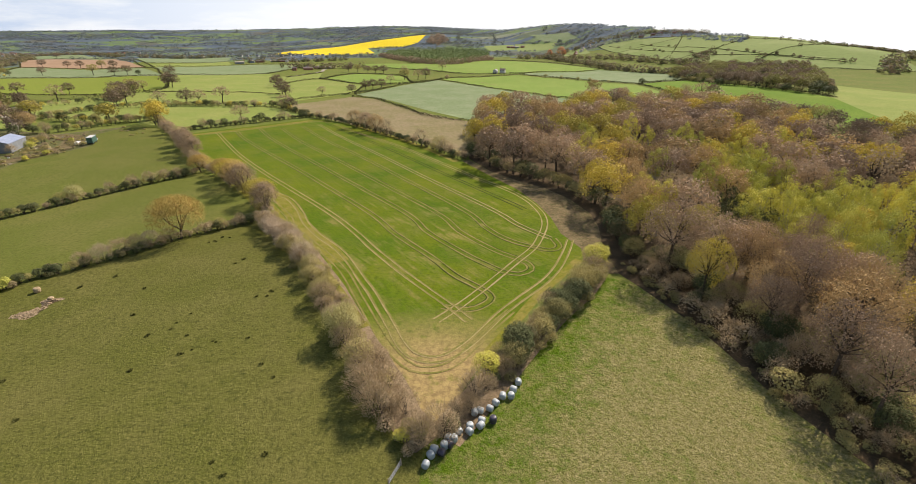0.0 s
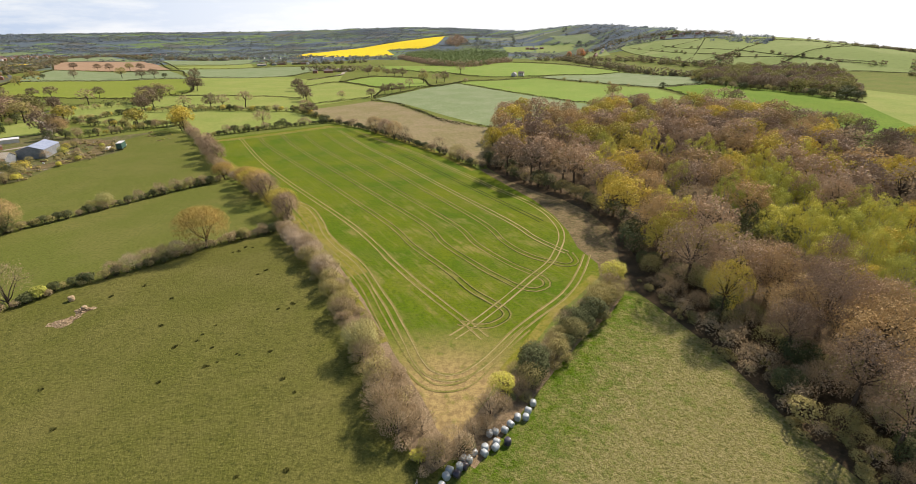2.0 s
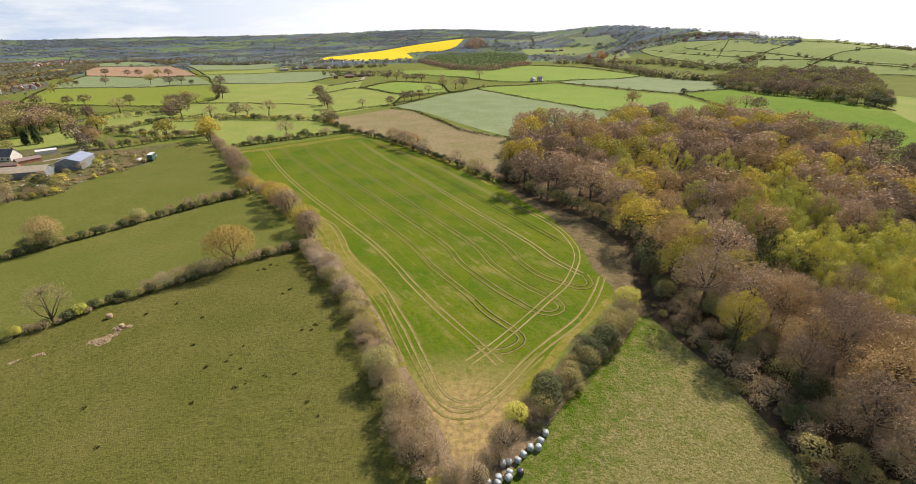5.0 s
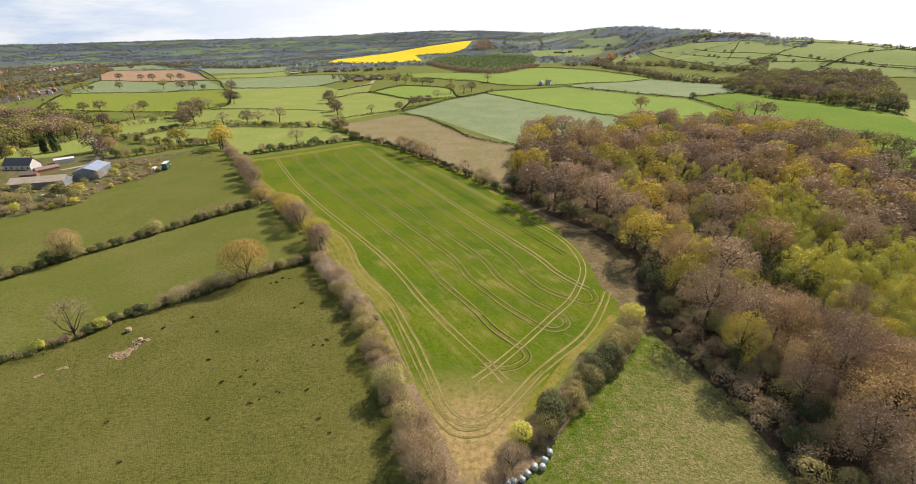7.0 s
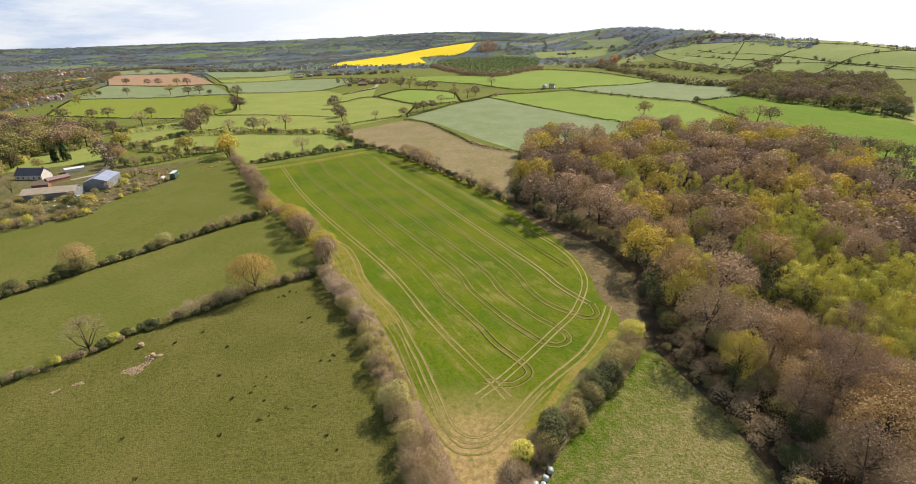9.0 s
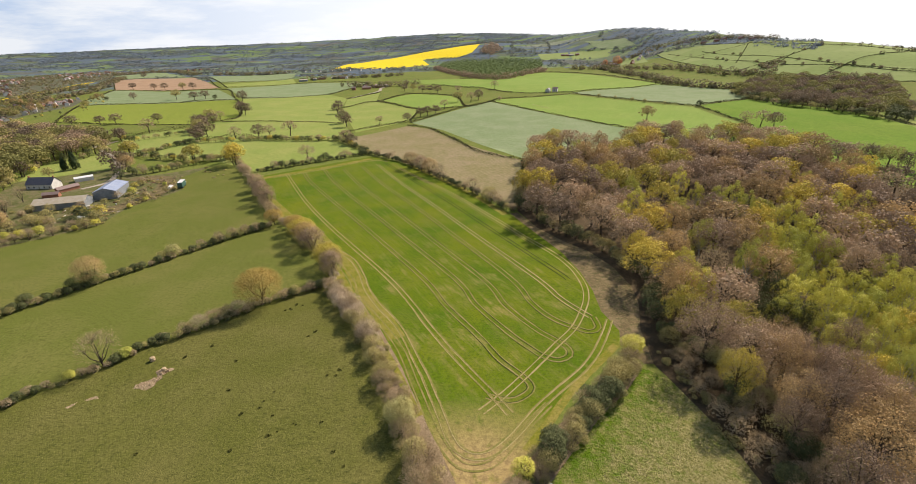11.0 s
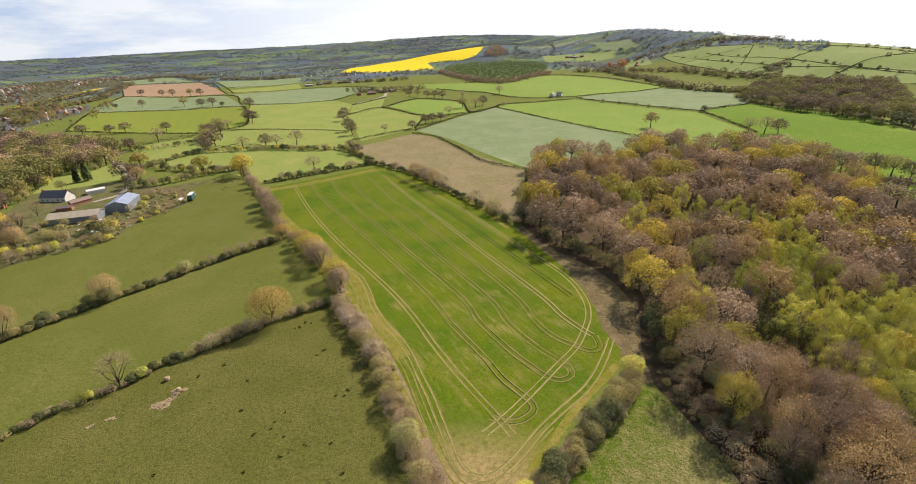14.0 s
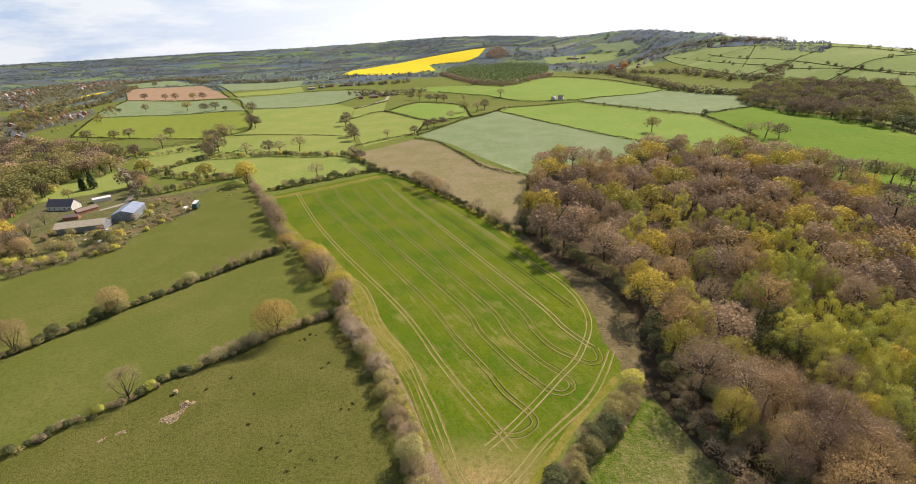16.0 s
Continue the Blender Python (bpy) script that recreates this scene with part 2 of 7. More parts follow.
def wheat_field():
    """Young wheat: deep green in the far corner, yellower near, worn to straw in the near corner and on poor patches."""
    n = Nodes("young_wheat")
    c = n.mix(n.noise(30.0, 0.36, 0.66, 4.0), (0.080, 0.140, 0.005), (0.156, 0.180, 0.008))
    c = n.mix(n.maths("MULTIPLY", n.noise(12.0, 0.49, 0.66, 8.0, 0.75), 0.45), c, (0.190, 0.178, 0.040))
    c = n.mix(n.maths("MULTIPLY", n.noise(0.8, 0.46, 0.68, 5.0, 0.7), 0.8), c, (0.036, 0.066, 0.006))
    c = n.mix(n.maths("MULTIPLY", n.noise(0.4, 0.52, 0.7, 3.0, 0.7), 0.5), c, (0.210, 0.230, 0.040))
    w = n.tree.nodes.new("ShaderNodeTexWave")  # drill rows
    w.inputs["Scale"].default_value, w.inputs["Distortion"].default_value = 0.314 / 0.5, 1.0
    n.link(n.place(-35.3), w.inputs["Vector"])
    c = n.mix(n.maths("MULTIPLY", w.outputs["Fac"], 0.25), c, (0.050, 0.085, 0.012))
    rows = n.place(-35.3, (1.0, 0.13, 1.0))  # poor streaks along the rows, worst in the middle of the field
    streak = n.noise(3.2, 0.50, 0.62, 6.0, 0.65, rows)
    poor = n.tree.nodes.new("ShaderNodeVectorMath")
    poor.operation = "DISTANCE"
    poor.inputs[1].default_value = (-8.0 * K, 112.0 * K, 0.0)
    n.link(n.geo.outputs["Position"], poor.inputs[0])
    fall = n.tree.nodes.new("ShaderNodeMapRange")
    fall.inputs["From Min"].default_value, fall.inputs["From Max"].default_value = 62.0 * K, 12.0 * K
    fall.inputs["To Min"].default_value, fall.inputs["To Max"].default_value = 0.15, 0.62
    n.link(poor.outputs["Value"], fall.inputs["Value"])
    patchy = n.maths("MULTIPLY", n.maths("MULTIPLY", streak, fall.outputs["Result"]), n.noise(9.0, 0.40, 0.58, 4.0, 0.7))
    c = n.mix(patchy, c, n.mix(n.noise(0.9, 0.4, 0.62, 4.0, 0.7), (0.330, 0.250, 0.095), (0.215, 0.190, 0.050)))
    d = n.tree.nodes.new("ShaderNodeVectorMath")
    d.operation = "DISTANCE"
    d.inputs[1].default_value = (-4.0 * K, 50.0 * K, 0.0)
    n.link(n.geo.outputs["Position"], d.inputs[0])
    near = n.tree.nodes.new("ShaderNodeMapRange")
    near.inputs["From Min"].default_value, near.inputs["From Max"].default_value = 25.0 * K, 10.0 * K
    n.link(d.outputs["Value"], near.inputs["Value"])
    worn = n.maths("MULTIPLY", near.outputs["Result"], n.noise(3.0, 0.18, 0.46, 5.0, 0.65))
    c = n.mix(worn, c, n.mix(n.noise(1.3, 0.4, 0.62, 5.0, 0.7), (0.380, 0.285, 0.115), (0.235, 0.168, 0.075)))
    n.bump(n.noise(0.45, 0.2, 0.8, 5.0, 0.7), 0.4, 0.25)
    return n.done(c)


M["wheat"] = wheat_field()


M["far"] = grass("rough_grassland", (0.130, 0.165, 0.030), (0.170, 0.175, 0.045), (0.080, 0.098, 0.022), 0.40, 0.70, 2.4, 30.0, 0.3)


def vale():
    """The far vale: small fields, wider than deep, among hedges and bare woods, blued for haze."""
    n = Nodes("far_vale")
    v = n.tree.nodes.new("ShaderNodeTexVoronoi")
    v.inputs["Scale"].default_value, v.inputs["Randomness"].default_value = 1.0 / 300.0, 0.9
    n.link(n.place(-22.0, (1.0, 2.0, 0.001)), v.inputs["Vector"])
    r = n.tree.nodes.new("ShaderNodeValToRGB")
    r.color_ramp.interpolation = "CONSTANT"
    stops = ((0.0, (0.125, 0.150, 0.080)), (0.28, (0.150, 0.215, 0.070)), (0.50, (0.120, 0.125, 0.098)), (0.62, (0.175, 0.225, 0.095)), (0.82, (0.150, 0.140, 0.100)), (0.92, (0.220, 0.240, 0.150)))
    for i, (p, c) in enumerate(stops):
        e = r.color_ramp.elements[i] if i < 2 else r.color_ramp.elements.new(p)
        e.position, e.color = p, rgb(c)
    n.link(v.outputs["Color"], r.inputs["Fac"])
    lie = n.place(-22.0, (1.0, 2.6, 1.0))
    # wooded patches take a bluish tint, haze put into the ground colour
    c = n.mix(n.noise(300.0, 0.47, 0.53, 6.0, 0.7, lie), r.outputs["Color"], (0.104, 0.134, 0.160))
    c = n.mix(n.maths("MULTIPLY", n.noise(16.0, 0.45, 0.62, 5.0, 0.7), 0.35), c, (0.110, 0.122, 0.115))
    n.bump(n.noise(22.0, 0.2, 0.8, 5.0, 0.7), 0.4, 6.0)
    return n.done(c)


M["vale"] = vale()


def hillside():
    """Hill pastures: each field a shade of its own, all paled to stand for haze."""
    n = Nodes("hill_grass")
    v = n.tree.nodes.new("ShaderNodeTexVoronoi")
    v.inputs["Scale"].default_value = 1.0 / 95.0
    n.link(n.geo.outputs["Position"], v.inputs["Vector"])
    c = n.mix(v.outputs["Color"], (0.190, 0.245, 0.070), (0.250, 0.290, 0.105))
    c = n.mix(n.maths("MULTIPLY", n.noise(9.0, 0.5, 0.7, 5.0, 0.7), 0.4), c, (0.110, 0.140, 0.045))
    return n.done(c)


M["hill"] = hillside()
M["bark"] = leafy("bark", (0.072, 0.056, 0.040), (0.098, 0.078, 0.058), (0.056, 0.044, 0.032), through=0.0)
M["birch_bark"] = leafy("birch_bark", (0.34, 0.32, 0.28), (0.42, 0.40, 0.36), (0.22, 0.20, 0.18), through=0.0)
M["twig_brown"] = leafy("budding_twigs", (0.280, 0.196, 0.092), (0.520, 0.355, 0.155), (0.470, 0.350, 0.180), 0.25, through=0.2)
M["twig_red"] = leafy("reddish_twigs", (0.225, 0.160, 0.108), (0.520, 0.370, 0.220), (0.470, 0.355, 0.230), 0.25, through=0.16)
M["twig_grey"] = leafy("bare_twigs", (0.340, 0.258, 0.150), (0.410, 0.312, 0.178), (0.480, 0.385, 0.235), 0.5, through=0.30)
M["leaf_gold"] = leafy("golden_leaves", (0.330, 0.290, 0.055), (0.660, 0.500, 0.080), (0.640, 0.530, 0.130), 0.3, through=0.16)
M["leaf_green"] = leafy("fresh_leaves", (0.330, 0.350, 0.062), (0.660, 0.590, 0.100), (0.760, 0.700, 0.200), 0.3, through=0.14)
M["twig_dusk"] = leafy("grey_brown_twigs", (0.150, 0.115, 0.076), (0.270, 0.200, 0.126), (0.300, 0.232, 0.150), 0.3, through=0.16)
M["leaf_amber"] = leafy("amber_buds", (0.400, 0.270, 0.070), (0.440, 0.300, 0.080), (0.520, 0.380, 0.130), through=0.18)
M["leaf_pale"] = leafy("pale_catkins", (0.400, 0.370, 0.140), (0.450, 0.410, 0.155), (0.560, 0.510, 0.250), 0.5, through=0.25)
M["leaf_moss"] = leafy("moss_green_leaves", (0.150, 0.150, 0.048), (0.300, 0.275, 0.088), (0.330, 0.300, 0.120), 0.3, through=0.2)
M["dry_blades"] = leafy("dry_grass_blades", (0.250, 0.205, 0.080), (0.320, 0.260, 0.105), (0.400, 0.335, 0.160), 1.0)
M["green_blades"] = leafy("green_grass_blades", (0.120, 0.180, 0.020), (0.150, 0.205, 0.025), (0.210, 0.250, 0.045), 1.0)
M["yew"] = leafy("evergreen_needles", (0.045, 0.070, 0.028), (0.055, 0.080, 0.032), (0.090, 0.115, 0.050))
M["leaf_lime"] = leafy("lime_leaves", (0.560, 0.520, 0.070), (0.600, 0.550, 0.090), (0.640, 0.600, 0.160), through=0.18)
M["leaf_olive"] = leafy("hedge_leaves", (0.320, 0.285, 0.098), (0.400, 0.335, 0.125), (0.500, 0.430, 0.190), 0.5, through=0.30)
M["leaf_dark"] = leafy("dark_leaves", (0.070, 0.085, 0.030), (0.105, 0.115, 0.042), (0.150, 0.155, 0.070))
M["leaf_pink"] = leafy("blossoming_twigs", (0.450, 0.350, 0.225), (0.520, 0.410, 0.270), (0.620, 0.520, 0.390), 0.5, through=0.25)
M["leaf_orange"] = leafy("copper_leaves", (0.560, 0.230, 0.090), (0.620, 0.270, 0.110), (0.660, 0.330, 0.150))
M["leaf_olive_dark"] = leafy("rush_blades", (0.085, 0.095, 0.026), (0.115, 0.118, 0.034), (0.150, 0.140, 0.048))
M["conifer"] = leafy("conifer_needles", (0.150, 0.205, 0.070), (0.185, 0.235, 0.080), (0.240, 0.285, 0.115), 0.5, through=0.2)
M["far_wood"] = leafy("far_branches", (0.195, 0.155, 0.100), (0.230, 0.180, 0.110), (0.290, 0.235, 0.135), 0.5, patch=(15.0, (0.170, 0.180, 0.066)), through=0.35)
# vale and ridge branches: distance haze painted in as a pale blue-grey
M["hazy_vale_wood"] = leafy("vale_branches", (0.150, 0.160, 0.158), (0.172, 0.178, 0.165), (0.220, 0.220, 0.190), 0.4, patch=(28.0, (0.155, 0.185, 0.125)), through=0.5)
M["hazy_ridge_wood"] = leafy("ridge_branches", (0.185, 0.212, 0.255), (0.200, 0.228, 0.268), (0.230, 0.258, 0.290), 0.4, patch=(60.0, (0.195, 0.235, 0.220)), through=0.5)
M["far_hedge"] = leafy("far_hedge_leaves", (0.080, 0.085, 0.032), (0.095, 0.095, 0.040), (0.160, 0.145, 0.065), 1.0)


def plain(name, a, b, size=1.2, rough=0.6, metal=0.0, spec=0.4, bump=0.15):
    """Built stuff: two shades in stains, with a little relief."""
    n = Nodes(name, rough, spec)
    n.bsdf.inputs["Metallic"].default_value = metal
    info = n.tree.nodes.new("ShaderNodeObjectInfo")
    c = n.mix(n.noise(size, 0.35, 0.68, 5.0, 0.65), a, b)
    c = n.mix(n.maths("MULTIPLY", info.outputs["Random"], 0.35), c, tuple(v * 0.6 for v in a))
    n.bump(n.noise(size * 0.3, 0.2, 0.8, 3.0), bump, 0.05)
    return n.done(c)


def sheeting(name, a, b, turn):
    """Corrugated sheets with stains."""
    n = Nodes(name, 0.5, 0.4)
    w = n.tree.nodes.new("ShaderNodeTexWave")
    w.inputs["Scale"].default_value, w.inputs["Distortion"].default_value = 0.314 / 0.25, 0.0
    n.link(n.place(turn), w.inputs["Vector"])
    c = n.mix(n.noise(2.5, 0.4, 0.65, 5.0, 0.7), a, b)
    c = n.mix(n.maths("MULTIPLY", w.outputs["Fac"], 0.35), c, tuple(v * 0.5 for v in a))
    n.bump(w.outputs["Fac"], 0.5, 0.04)
    return n.done(c)


M["wrap_white"] = plain("white_bale_wrap", (0.46, 0.50, 0.49), (0.30, 0.34, 0.35), 0.5, 0.35, 0.0, 0.5, 0.3)
M["wrap_black"] = plain("black_bale_wrap", (0.035, 0.032, 0.045), (0.070, 0.062, 0.080), 0.5, 0.3, 0.0, 0.5, 0.3)
M["render_white"] = plain("white_render", (0.72, 0.69, 0.62), (0.60, 0.57, 0.50), 2.0, 0.9, 0.0, 0.2)
M["brick"] = plain("red_brick", (0.36, 0.17, 0.10), (0.28, 0.14, 0.09), 1.5, 0.9, 0.0, 0.2)
M["stone"] = plain("pale_stone", (0.48, 0.42, 0.32), (0.38, 0.33, 0.26), 1.5, 0.9, 0.0, 0.2)
M["tile_red"] = plain("clay_roof_tiles", (0.30, 0.215, 0.185), (0.24, 0.18, 0.16), 1.2, 0.85, 0.0, 0.2)
M["slate"] = plain("slate_roof", (0.10, 0.10, 0.115), (0.15, 0.14, 0.15), 1.2, 0.6, 0.0, 0.4)
M["pane"] = plain("window_glass", (0.03, 0.035, 0.045), (0.05, 0.055, 0.065), 1.0, 0.12, 0.0, 0.5, 0.0)
M["paint"] = plain("white_paint", (0.75, 0.75, 0.72), (0.68, 0.67, 0.63), 1.0, 0.5)
M["roof_blue"] = sheeting("blue_grey_sheeting", (0.26, 0.31, 0.42), (0.36, 0.40, 0.48), -60.0)
M["roof_rust"] = sheeting("rusted_sheeting", (0.44, 0.37, 0.25), (0.52, 0.46, 0.35), 40.0)
M["cladding"] = sheeting("grey_cladding", (0.20, 0.22, 0.23), (0.30, 0.31, 0.31), 0.0)
M["lane"] = grass("gravel_lane", (0.30, 0.26, 0.20), (0.40, 0.35, 0.28), (0.28, 0.26, 0.18), 0.4, 0.62, 1.5, 6.0, 0.3)
M["yard"] = grass("weedy_yard", (0.104, 0.114, 0.034), (0.172, 0.146, 0.078), (0.060, 0.070, 0.020), 0.44, 0.64, 1.6, 7.0, 0.6)
M["green_paint"] = plain("dark_green_paint", (0.045, 0.11, 0.09), (0.06, 0.13, 0.10), 1.0, 0.5)
M["rust"] = plain("rusty_scrap", (0.26, 0.13, 0.07), (0.36, 0.22, 0.13), 0.6, 0.8)
M["timber"] = plain("grey_timber", (0.38, 0.31, 0.22), (0.28, 0.23, 0.17), 0.6, 0.9)
M["tyre"] = plain("tyre_rubber", (0.03, 0.03, 0.03), (0.05, 0.05, 0.05), 0.5, 0.8)

# ---- the lie of the land ----
AZ = np.array([-180, -75, -53, -35, -20, -8, 1, 7.5, 15, 25, 33, 38, 46, 60, 180.0])  # degrees clockwise from north
FOOT = np.array([2700, 2700, 2700, 2600, 2450, 2400, 2200, 1500, 1050, 800, 700, 640, 600, 600, 2700.0])
CREST = np.array([3700, 3700, 3700, 3700, 3700, 3700, 3650, 2600, 1950, 1350, 1120, 1020, 950, 950, 3700.0])
TOP = np.array([80, 80, 92, 101, 108, 128, 107, 76, 84, 55, 42, 30, 14, 0, 80.0])


def height(x, y):
    """The lie of the land: level fields, a hill to the north-east, ridges far off, falling away behind the crests."""
    x, y = np.asarray(x, float), np.asarray(y, float)
    r, az = np.hypot(x, y), np.degrees(np.arctan2(x, y))
    foot, crest, top = np.interp(az, AZ, FOOT), np.interp(az, AZ, CREST), np.interp(az, AZ, TOP)
    up = np.clip((r - foot) / (crest - foot), 0, 1)
    z = top * up * up * (3 - 2 * up)
    z = z - 0.16 * np.maximum(r - crest, 0)
    z = z + 62 * np.exp(-((x + 40) / 400) ** 2 - ((y - 2080) / 380) ** 2)
    swell = np.clip((r - 150) / 500, 0, 1)
    return z + swell * (2.2 * np.sin(x / 83 + 1) * np.cos(y / 121) + 1.2 * np.sin(x / 39 + y / 57)) + 0.25 * np.sin(x / 17) * np.cos(y / 23)


def flat(points, step):
    """A closed line with a point at least every step metres."""
    out = []
    for a, b in zip(points, points[1:] + points[:1]):
        n = max(1, int(math.hypot(b[0] - a[0], b[1] - a[1]) / step))
        out += [(a[0] + (b[0] - a[0]) * i / n, a[1] + (b[1] - a[1]) * i / n) for i in range(n)]
    return out


def inside(xy, poly):
    """Which of the points lie in the polygon."""
    x, y = xy[:, 0], xy[:, 1]
    res = np.zeros(len(xy), bool)
    for (x0, y0), (x1, y1) in zip(poly, poly[1:] + poly[:1]):
        if y0 != y1:
            res ^= ((y0 > y) != (y1 > y)) & (x < (x1 - x0) * (y - y0) / (y1 - y0) + x0)
    return res


def mesh_of(name, verts, faces, mats, index=None, smooth=False):
    me = bpy.data.meshes.new(name)
    me.from_pydata([tuple(v) for v in verts], [], [tuple(f) for f in faces])
    for m in mats:
        me.materials.append(m)
    if index is not None:
        me.polygons.foreach_set("material_index", np.asarray(index, np.int32))
    if smooth:
        me.polygons.foreach_set("use_smooth", np.ones(len(faces), bool))
    me.update()
    return me


